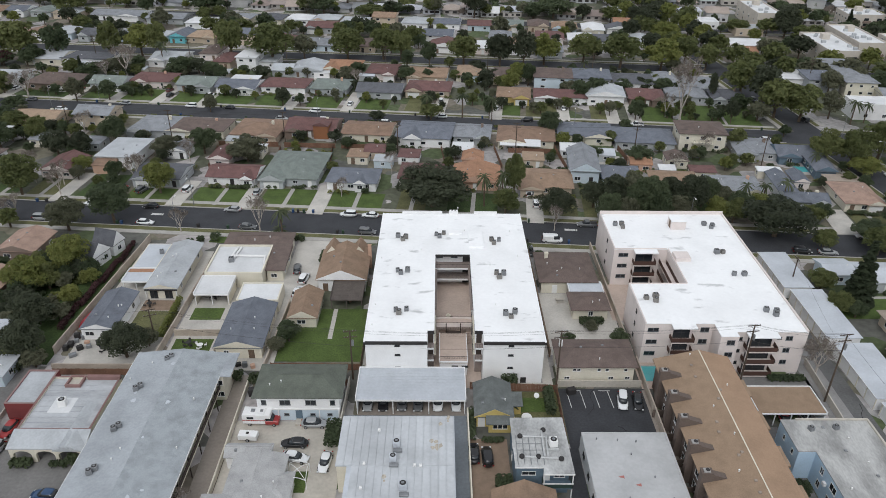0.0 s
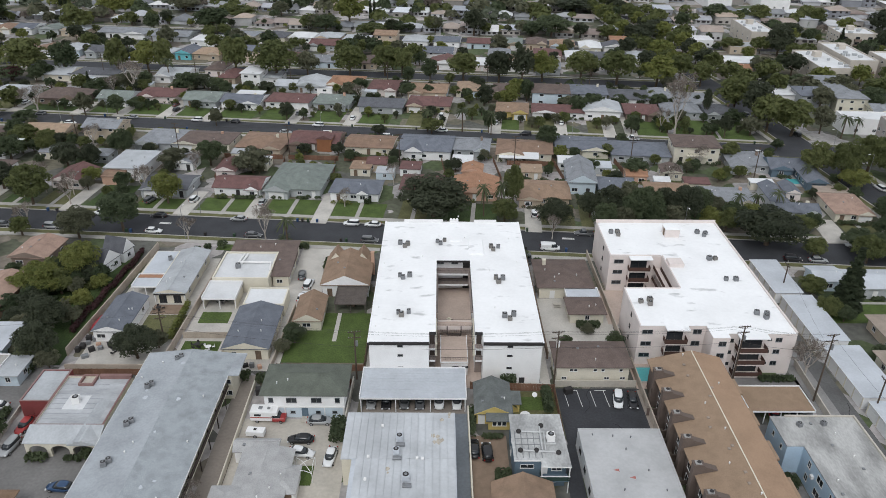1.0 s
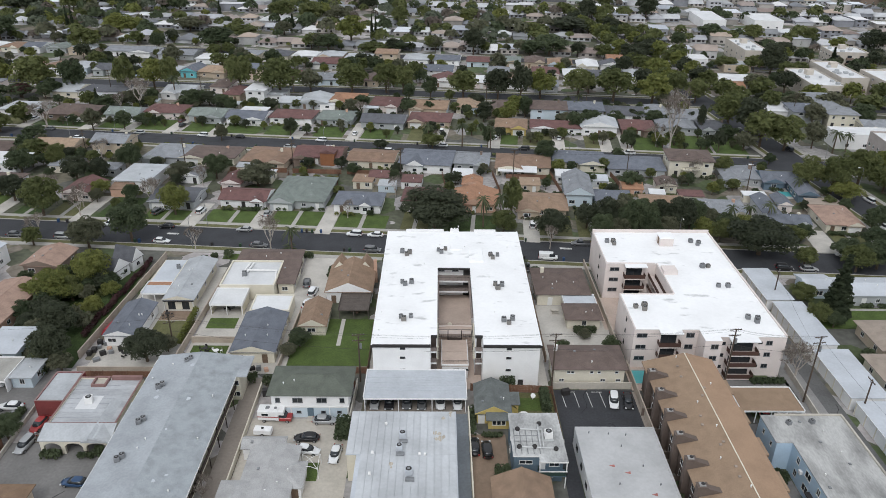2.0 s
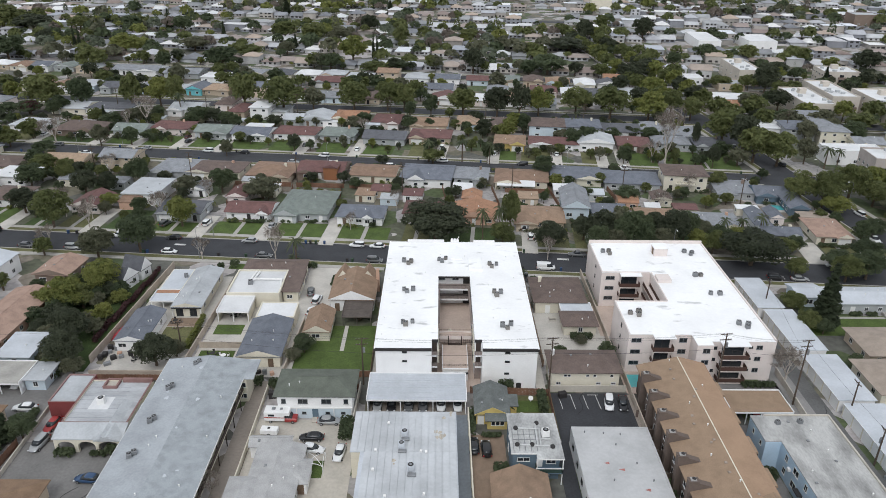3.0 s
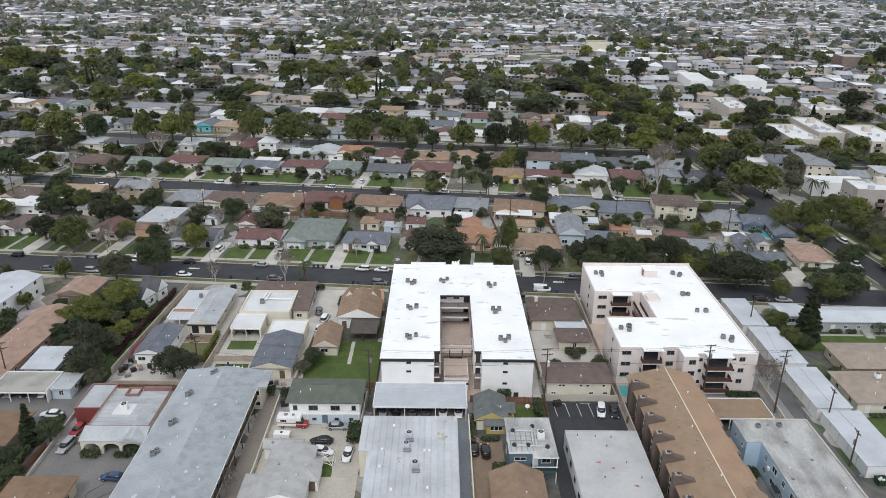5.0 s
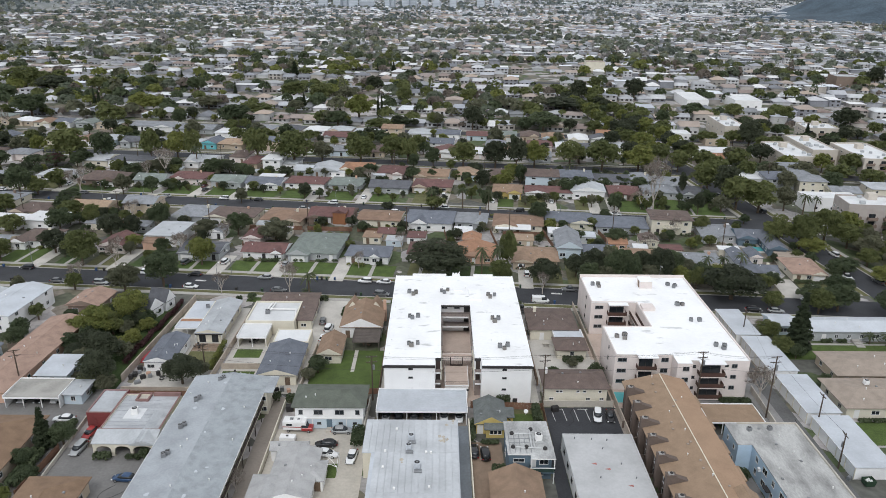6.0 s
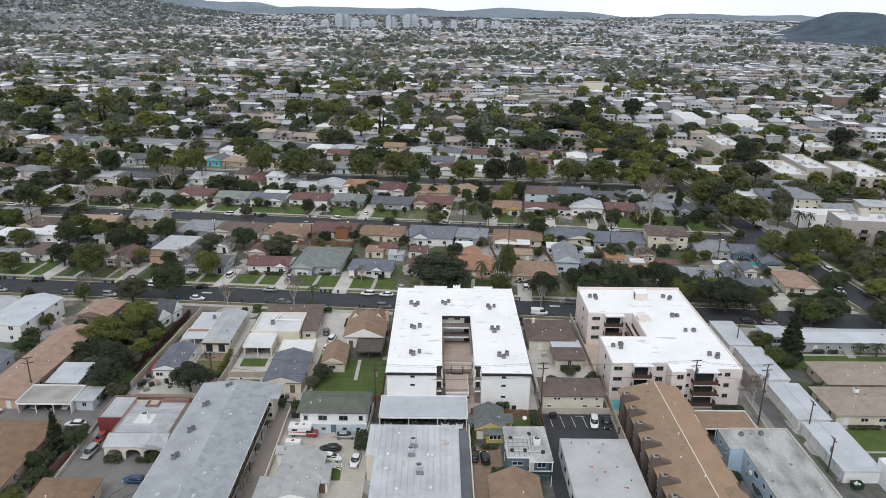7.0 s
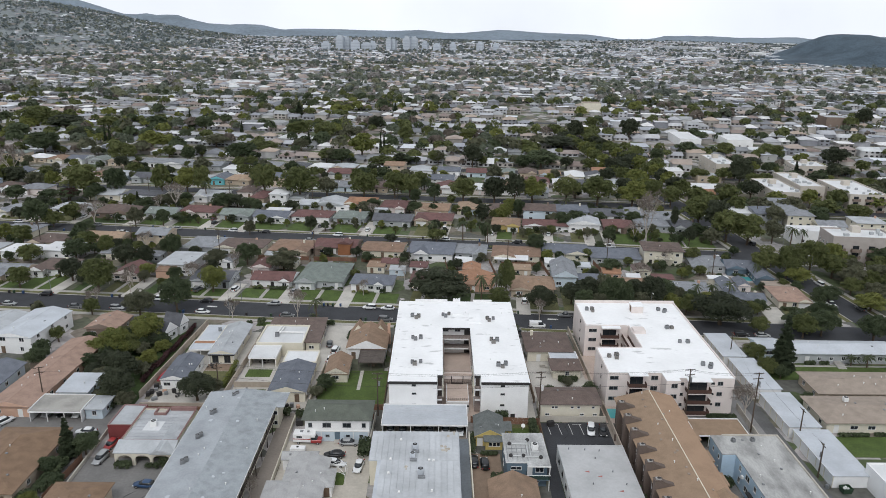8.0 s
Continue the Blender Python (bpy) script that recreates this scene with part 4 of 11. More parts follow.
            door(r, (x0 + x1) / 2, 3.3, z + 0.01, 0.85, 2.0, mat=UMBER_AND_SHADE)
            part("gallery", Geo().box(12.6 if e < 15 else 20.0, 13.0 if e < 15 else 20.4, 3.3, 12.3, z - 0.2, z), CREAM_WALL, r)
            railing(r, e, 3.4, e, 12.2, z, 0.95)
        # Passage shade painted as a taupe facing on the wall.
        part("lower_wall", Geo().box(x0, x1, 3.2, 3.29, 0.1, 3.9), SHADED_COAT, r, "entrance passage wall with shade put into its taupe colour")
    # street side
    for z in (1.0, 3.9, 6.8):
        for k in range(8):
            window(r, 2.5 + 4.0 * k, 51.4, z, 1.5, 1.2, 180)
    for z in (1.2, 4.0, 6.8):
        for k in range(9):
            window(r, 0, 3.5 + 5.4 * k, z, 1.3, 1.1, -90)
            window(r, 33, 3.5 + 5.4 * k, z, 1.3, 1.1, 90)
    return H + 0.12


top = white_apartments()
for cx, cy in ((4.8, 39.0), (13.9, 40.4), (26.3, 37.5), (5.8, 24.4), (6.2, 9.7), (26.3, 22.9), (27.5, 8.6)):
    rr = random.Random(int(cx * 10 + cy))
    for k in range(3):
        a = k * 2.1 + rr.random()
        ac_unit(cx + 1.05 * math.cos(a), cy + 0.95 * math.sin(a), top, rr.uniform(-12, 12), rr.choice((0.95, 1.05, 1.15)), rr.choice((BEIGE_METAL, STEEL)))
for x, y in ((0.9, 30.0), (1.0, 11.8), (0.9, 5.0), (9.5, 33.5), (30.8, 31.0), (29.9, 42.5), (13.2, 43.5), (19.4, 42.8), (24.5, 27.2), (24.7, 12.0)):
    v = solid("roof_pipe", vent_pipe(), PIPE_WHITE, "short white vent pipe on the white roof", "vent pipe", x=x, y=y, z=top - 0.1)


rr = random.Random(17)


def pink_apartments():
    r = thing("apartment_building", 0, 0, 0, 0, "pale pink three-storey apartment building with brown balconies and a white roof", "apartment building")
    H = 9.4
    plan = [(53.0, 6.2), (66.2, 6.2), (66.2, 2.1), (69.6, 2.1), (69.6, 3.6), (83.2, 3.6), (83.2, 52.5), (53.0, 52.5), (53.0, 34.8), (65.0, 34.8), (65.0, 20.5), (53.0, 20.5)]
    part("wall", Geo().prism(plan, -0.1, H), PINK_WALL, r)
    part("roof", Geo().prism(plan, H, H + 0.1), WHITE_ROOF, r)
    for a, b, c, d in ((58.0, 62.6, 4.5, 6.2), (71.4, 77.2, 1.7, 3.6)):
        part("balcony_canopy", Geo().box(a, b, c, d, H - 0.1, H + 0.1), WHITE_ROOF, r)
    for a, b, c, d, h in ((53.0, 83.2, 52.2, 52.5, 0.9), (82.9, 83.2, 3.6, 52.2, 0.45), (53.0, 53.25, 34.8, 52.2, 0.3), (53.0, 53.25, 6.2, 20.5, 0.25), (53.25, 64.8, 34.8, 35.05, 0.3), (65.0, 65.25, 20.5, 34.8, 0.35), (53.25, 65.0, 20.25, 20.5, 0.25)):
        part("parapet", Geo().box(a, b, c, d, H + 0.101, H + h), PINK_WALL, r)
    part("stair_house", Geo().box(68.3, 71.7, 44.2, 47.4, H + 0.1, H + 2.2), PINK_WALL, r)
    part("stair_house_roof", Geo().soft_box(68.15, 71.85, 44.05, 47.55, H + 2.2, H + 2.4, 0.03), WHITE_ROOF, r)
    door(r, 68.3, 45.6, H + 0.1, 0.9, 1.8, -90, mat=WOOD)
    part("roof_box", Geo().soft_box(65.3, 68.6, 29.4, 32.4, H + 0.1, H + 1.0, 0.05), PINK_WALL, r)
    for z in (7.55, 4.75, 1.95):
        window(r, 54.7, 6.2, z, 2.1, 0.95, frame_mat=STEEL)
        window(r, 64.6, 6.2, z, 1.7, 1.1, frame_mat=STEEL)
        window(r, 68.2, 2.1, z, 1.5, 1.1, frame_mat=STEEL)
        window(r, 70.6, 3.6, z, 0.7, 0.7, frame_mat=DARK)
        window(r, 78.0, 3.6, z + 0.3, 0.8, 0.5, frame_mat=DARK)
        window(r, 79.8, 3.6, z, 1.3, 1.0, frame_mat=STEEL)
        window(r, 55.2, 34.8, z, 2.2, 0.95, frame_mat=STEEL)
        window(r, 53.0, 41.5, z, 0.8, 0.9, -90, frame_mat=DARK)
        window(r, 53.0, 12.5, z, 0.7, 0.9, -90, frame_mat=DARK)
        for k in range(6):
            window(r, 83.2, 7.0 + 7.6 * k, z, 1.3, 1.1, 90)
    for x0, x1, yb, yf, zs in ((58.0, 62.4, 6.2, 4.5, (6.15, 3.3)), (71.4, 77.2, 3.6, 1.7, (6.15, 3.3, 0.45)), (57.4, 62.4, 34.8, 33.2, (6.15, 3.3, 0.45))):
        for z in zs:
            b = part("balcony", Geo().box(x0, x1, yf, yb, z - 0.2, z), PINK_WALL, r)
            railing(b, x0 + 0.04, yf + 0.04, x1 - 0.04, yf + 0.04, z, 1.05, RAIL_BROWN, True)
            railing(b, x0 + 0.04, yf + 0.08, x0 + 0.04, yb, z, 1.05, RAIL_BROWN, True)
            railing(b, x1 - 0.04, yf + 0.08, x1 - 0.04, yb, z, 1.05, RAIL_BROWN, True)
            g = window(r, (x0 + x1) / 2, yb, z + 0.05, x1 - x0 - 1.2, 2.1, frame_mat=DARK, name="balcony_door")
            if z < 6:
                part("side_post", Geo().box(x0, x0 + 0.18, yf, yf + 0.18, z, z + 2.65), PINK_WALL, b)
    part("side_post", Geo().box(71.4, 71.6, 1.7, 1.9, 6.15, H - 0.1), PINK_WALL, r)
    part("canopy", Geo().box(57.4, 62.6, 33.0, 34.8, H - 0.15, H + 0.08), WHITE_ROOF, r)
    for z in (6.15, 3.3):
        railing(r, 64.95, 21.5, 64.95, 34.0, z, 1.0, RAIL_BROWN, True)
        part("gallery", Geo().box(63.4, 65.0, 20.5, 34.8, z - 0.2, z), PINK_WALL, r)
        railing(r, 63.44, 20.6, 63.44, 34.7, z, 1.0, RAIL_BROWN, True)
    return H + 0.1


top = pink_apartments()
for n, (cx, cy) in enumerate(((56.4, 45.8), (77.6, 45.9), (76.2, 32.4), (77.2, 23.6), (78.5, 9.8), (56.3, 14.6))):
    rr = random.Random(n)
    for k in range(3 if n not in (2, 3) else 2):
        a = k * 2.2 + rr.random()
        ac_unit(cx + 1.1 * math.cos(a), cy + 1.0 * math.sin(a), top, rr.uniform(-12, 12), rr.choice((1.0, 1.1, 1.2)), rr.choice((BEIGE_METAL, STEEL)))


def carport(name, label, x0, x1, y0, y1, h, roof, bays, wall_back=True, rise=0.25, ribs=True, trim=None):
    """An open-fronted shelter for cars: posts, roof with ribs and a rim, back wall."""
    r = thing(name, (x0 + x1) / 2, (y0 + y1) / 2, 0, 0, label, "carport")
    w, d = (x1 - x0) / 2, (y1 - y0) / 2
    part("roof", Geo().add([(-w, -d, h), (w, -d, h), (w, d, h + rise), (-w, d, h + rise), (-w, -d, h + 0.12), (w, -d, h + 0.12), (w, d, h + rise + 0.12), (-w, d, h + rise + 0.12)],
                           [(3, 2, 1, 0), (4, 5, 6, 7), (0, 1, 5, 4), (1, 2, 6, 5), (2, 3, 7, 6), (3, 0, 4, 7)]), roof, r)
    if ribs:
        g = Geo()
        n = int(2 * d / 0.75)
        for k in range(1, n):
            y = -d + k * 2 * d / n
            z = h + 0.12 + rise * (y + d) / (2 * d)
            g.box(-w + 0.05, w - 0.05, y - 0.03, y + 0.03, z - 0.02, z + 0.035)
        part("roof_ribs", g, roof, r)
    t = trim or WHITE_WALL
    part("rim", Geo().box(-w - 0.15, -w, -d - 0.1, d + 0.15, h - 0.15, h + rise + 0.32).box(w, w + 0.15, -d - 0.1, d + 0.15, h - 0.15, h + rise + 0.32).box(-w, w, d, d + 0.15, h - 0.1, h + rise + 0.35).box(-w, w, -d - 0.1, -d, h - 0.18, h + 0.14), t, r)
    for k in range(bays + 1):
        x = -w + 0.1 + k * (2 * w - 0.2) / bays
        part("post", Geo().box(x - 0.08, x + 0.08, -d + 0.1, -d + 0.26, -0.1, h), t, r)
    if wall_back:
        part("back_wall", Geo().box(-w, w, d - 0.15, d - 0.01, -0.1, h + rise), DIRTY_CONCRETE, r)
        for s in (-1, 1):
            part("side_wall", Geo().box(s * w - 0.15 if s > 0 else -w, w if s > 0 else -w + 0.15, -d + 0.3, d - 0.16, -0.1, h), t, r)
    return r


carport("carport", "long silver ribbed carport with six cars under its open front", -1.1, 18.3, -8.7, -0.2, 3.3, ROOFS["silver"], 3)


def warehouse():
    """Low block with a standing-seam roof of long panels."""
    r = thing("commercial_building", 0, 0, 0, 0, "low flat building with a pale grey seamed metal roof", "building")
    part("wall", Geo().box(-2.2, 16.0, -26.5, -15.7, -0.1, 5.8).box(-0.4, 16.0, -62, -26.5, -0.1, 5.8), CREAM_WALL, r)
    part("roof_edge", Geo().box(-2.35, 16.15, -26.6, -15.55, 5.8, 5.92).box(-0.55, 16.15, -62.1, -26.6, 5.8, 5.92), ROOFS["silver"], r)
    panel = material("seamed_roof_panel", (0.50, 0.52, 0.54), 0.6, 0.07, 0.35, 0.22, 0.05, spread=0.05)
    n = 15
    wd = 18.3 / n
    for k in range(n):
        x = -2.3 + k * wd
        for a, b in ((-26.5, -15.65), (-38.0, -26.5), (-50.0, -38.0), (-62.0, -50.0)):
            if b <= -26.5 and x < -0.6:
                continue
            part("roof_panel", shared("roof panel %.1f" % (b - a), lambda: Geo().box(0.02, wd - 0.02, 0.01, b - a - 0.01, 0, 0.06).box(wd - 0.05, wd + 0.01, 0, b - a, 0.0, 0.13), panel), None, r).location = (x, a, 5.92)
    rust = material("rust_stain", (0.45, 0.405, 0.34), 0.9, 0.25, 0.9, 0.35, 0.1)
    rs = random.Random(64)
    for cx, cy, n in ((13.2, -21.8, 6), (14.6, -16.8, 4), (5.0, -29.6, 3)):
        for k in range(n):
            x, y, q = cx + rs.uniform(-0.9, 0.9), cy + rs.uniform(-1.1, 1.1), rs.uniform(0.25, 0.7)
            outline = [(x + q * rs.uniform(0.5, 1.0) * math.cos(a * 0.785), y + 1.3 * q * rs.uniform(0.5, 1.0) * math.sin(a * 0.785)) for a in range(8)]
            part("rust_patch", Geo().prism(outline, 5.96, 5.986 + 0.001 * k), rust, r, "ochre rust patch of the roof")
    for z in (1.0, 3.6):
        for k in range(10):
            window(r, -0.4, -29 - 3.2 * k, z, 1.2, 1.1, -90)
            window(r, 16.0, -18 - 4.2 * k, z, 1.2, 1.1, 90)


warehouse()
for x, y, s in ((6.9, -22.3, 1.25), (6.5, -25.4, 1.2), (8.3, -31.0, 1.35), (8.6, -41.5, 1.3)):
    u = ac_unit(x, y, 6.05, 4, s, BEIGE_METAL if y < -40 else ROOFS["silver"])
    solid("duct_box", Geo().soft_box(-0.7, 0.7, -0.35, 0.35, 0, 0.35, 0.04), STEEL, "low steel duct box beside a rooftop unit", "duct", x=x + 0.2, y=y - 1.0 * s, z=6.03)
for x, y in ((2.1, -26.2), (9.9, -26.5), (10.8, -26.6), (3.9, -19.0), (4.4, -37.0), (10.6, -36.5), (2.0, -31.0)):
    solid("roof_vent", vent_hood(), PIPE_WHITE, "small white roof vent on the seamed roof", "roof vent", x=x, y=y, z=6.12)


def long_apartments():
    """Two long storeys under a low silver gable; a gallery looks on the drive."""
    r = thing("apartment_building", -34.2, -30, 0, 0, "long two-storey cream apartment block with a low silver-grey roof", "apartment building")
    w, d, h = 8.4, 31.6, 5.5
    roofing = material("silver_cap_sheet", (0.36, 0.385, 0.41), 0.85, 0.10, 0.5, 0.22, 0.15)
    part("wall", Geo().box(-w + 0.4, w - 1.6, -d, d - 0.3, -0.1, h).box(w - 1.6, w + 0.5, d - 6.6, d - 0.3, -0.1, h), CREAM_WALL, r)
    zr = h + 1.0
    part("roof", Geo().add([(-w, -d, h), (0, -d, zr), (w, -d, h), (-w, d, h), (0, d, zr), (w, d, h), (-w, -d, h + 0.18), (0, -d, zr + 0.18), (w, -d, h + 0.18), (-w, d, h + 0.18), (0, d, zr + 0.18), (w, d, h + 0.18)],
                           [(0, 3, 4, 1), (1, 4, 5, 2), (6, 7, 10, 9), (7, 8, 11, 10), (0, 1, 7, 6), (1, 2, 8, 7), (3, 9, 10, 4), (4, 10, 11, 5), (0, 6, 9, 3), (2, 5, 11, 8)]), roofing, r)
    # Granular sheet, toned darker because plain shading left the ridge crease unseen.
    part("roof_slope", Geo().add([(0.06, -d, zr + 0.178), (w, -d, h + 0.184), (w, d, h + 0.184), (0.06, d, zr + 0.178), (0.06, -d, zr + 0.188), (w, -d, h + 0.194), (w, d, h + 0.194), (0.06, d, zr + 0.188)], [(4, 5, 6, 7), (0, 1, 5, 4), (2, 3, 7, 6), (3, 0, 4, 7)]), material("granular_cap_sheet", (0.325, 0.352, 0.372), 0.9, 0.16, 1.3, 0.25, 0.25), r, "granular roof slope toned darker to show the ridge crease")
    part("roof_wing", Geo().add([(w + 0.001, d - 6.8, h), (w + 2.0, d - 6.8, h), (w + 2.0, d, h), (w + 0.001, d, h), (w + 0.001, d - 6.8, h + 0.18), (w + 2.0, d - 6.8, h + 0.18), (w + 2.0, d, h + 0.18), (w + 0.001, d, h + 0.18)],
                                [(3, 2, 1, 0), (4, 5, 6, 7), (0, 1, 5, 4), (1, 2, 6, 5), (2, 3, 7, 6), (3, 0, 4, 7)]), roofing, r)
    part("eaves_trim", Geo().box(-w - 0.06, -w, -d, d, h - 0.12, h + 0.2).box(w, w + 0.06, -d, d - 6.8, h - 0.12, h + 0.2).box(-w, w + 2.0, d, d + 0.06, h - 0.12, h + 0.2), FRAME, r)
    part("gallery", Geo().box(w - 1.6, w - 0.2, -d, d - 6.7, 2.7, 2.9), CREAM_WALL, r)
    # Panel and posts are dark to paint in this side's deep shade.
    railing(r, w - 0.25, -d + 0.1, w - 0.25, d - 6.8, 2.9, 1.0, UMBER_AND_SHADE, True)
    for k in range(11):
        y = -d + 1.5 + 5.2 * k
        part("post", Geo().box(w - 0.35, w - 0.2, y, y + 0.15, -0.1, h), UMBER_AND_SHADE, r)
    for k in range(10):
        y = -d + 3.0 + 5.2 * k
        for z in (0.0, 2.9):
            window(r, w - 1.6, y, z + 0.95, 1.5, 1.2, 90)
            door(r, w - 1.6, y + 2.0, z + 0.02, turn=90, mat=DARK)
    window(r, w + 0.5, d - 3.5, 3.7, 1.0, 1.2, 90)
    window(r, w - 0.5, d - 6.6, 3.5, 1.6, 1.1, 0)
    window(r, w - 0.5, d - 6.6, 0.9, 1.6, 1.1, 0)
    return h


long_apartments()
for x, y in ((-39.1, -9.4), (-39.1, -19.2), (-39.2, -28.4), (-36.3, -1.2)):
    for k in range(2):
        ac_unit(x + 0.55 * k, y + 0.75 * k, 6.12, 20, 1.0, STEEL)
rr = random.Random(5)
for k in range(22):
    x, y = -34.2 + rr.uniform(-7, 7), rr.uniform(-50, 0)
    z = 5.68 + 1.0 * (1 - abs(x + 34.2) / 8.4)
    if k % 2:
        solid("roof_vent", vent_pipe(), PIPE_WHITE, "short vent pipe on the silver roof", "roof vent", x=x, y=y, z=z)
    else:
        a, b = rr.uniform(0.2, 0.5), rr.uniform(0.2, 0.45)
        solid("roof_patch", Geo().box(-a, a, -b * 0.6, b * 0.6, -0.06, 0.03).box(-a * 0.5, a * 0.8, -b, b, -0.06, 0.026), ROOFS["silver"], "pale repair patch on the silver roof", "roof patch", x=x, y=y, z=z + 0.01, rot=rr.uniform(0, 90))

# two-storey house with a green roof, its lower floor behind posts
h = house(-18.2, -3.8, -10.2, -2.3, "white", "moss", "hip", 5.5, 1.5, over=0.7, windows=0, sides=2, vents=2, label="white two-storey house with a dark green hipped roof", front_door=False)
part("lower_recess", Geo().box(-7.0, 7.0, -4.03, -3.9, 0.1, 2.4), SKY_WALL, h, "pale siding of the lower storey")
for x, w in ((-6.0, 0.9), (-2.3, 1.9), (2.2, 1.9), (6.0, 0.9)):
    window(h, x, -3.95, 3.5, w, 1.1, frame_mat=STEEL)
for x in (-5.2, -2.2, 2.4, 5.4):
    window(h, x, -4.03, 1.1, 0.9, 0.6, frame_mat=STEEL)
door(h, 0, -4.05, 0.4, 1.0, 1.95, mat=SLATE_BLUE_WALL)
for x in (-7.0, -3.6, 3.6, 7.0):
    part("post", Geo().box(x - 0.08, x + 0.08, -4.2, -4.04, -0.1, 2.5), FRAME, h)
part("band", Geo().box(-7.25, 7.25, -4.12, -3.95, 2.45, 2.7), FRAME, h)
part("stairs", Geo().box(-0.6, 0.6, -5.4, -4.1, -0.05, 0.4).box(-0.6, 0.6, -4.7, -4.1, 0.4, 0.5), DIRTY_CONCRETE, h)

# brown-roofed block beside the car park
h = house(36.2, 50.2, -0.2, 7.3, "cream", "brown", "hip", 4.3, 1.4, over=0.6, windows=0, sides=0, vents=3, label="cream two-storey block with a brown hipped roof")
for x, z in ((-4.2, 3.1), (-3.4, 3.1), (0.4, 3.1), (1.9, 3.1), (5.4, 3.1), (2.8, 1.2), (5.9, 1.2), (-5.5, 1.2)):
    window(h, x, -3.75, z, 0.7 if z > 2 else 1.0, 0.6)
window(h, -7.0, 0, 1.2, 1.0, 1.0, -90)
part("vent_drum", Geo().tube((-6.2, 1.6, 4.9), (-6.2, 1.6, 6.3), 0.38, n=12), PIPE_WHITE, h, "white vent drum")

CAP_SHEET = material("white_cap_sheet", (0.465, 0.47, 0.475), 0.85, 0.06, 0.4, 0.2, 0.1)
flat_building("commercial_building", "low white building with a pale flat roof", "building", 37.4, 51.5, -62, -17.0, 3.7, WHITE_WALL, CAP_SHEET, parapet=0.06, coping=CAP_SHEET)
for k in range(9):
    w_ = thing("wall_window", 37.4, -20.5 - 4.4 * k, 0, -90, "small dark window in a white wall", "window", "", "structure")
    window(w_, 0, 0, 1.6, 1.3, 0.9, frame_mat=DARK)
MARK_RED = material("faded_red_paint", (0.40, 0.16, 0.14), 0.9, 0.2, 1, 0.3, 0)
for x, y in ((42.0, -26.6), (44.3, -28.2), (47.5, -33.0)):
    solid("roof_mark", Geo().prism([(-0.5, 0), (0.45, -0.35), (0.5, 0.3)], -0.03, 0.02), MARK_RED, "faded red scrap on the flat roof", "roof mark", x=x, y=y, z=3.75)
for x, y in ((39.6, -18.6), (43.0, -18.9), (46.0, -19.2), (44.6, -22.0), (47.2, -26.8), (42.4, -30.9), (49.0, -31.0)):
    solid("roof_vent", vent_pipe(), STEEL, "short steel vent pipe on the flat roof", "roof vent", x=x, y=y, z=3.74)


SHEET_GREY = material("grey_sheet_cap", (0.34, 0.33, 0.32), 0.7, 0.15, 2, 0.2, 0.05)
UMBER_WALL = material("dark_brown_stucco", (0.135, 0.105, 0.09), 0.9, 0.10, 0.8, 0.15, 0.1)


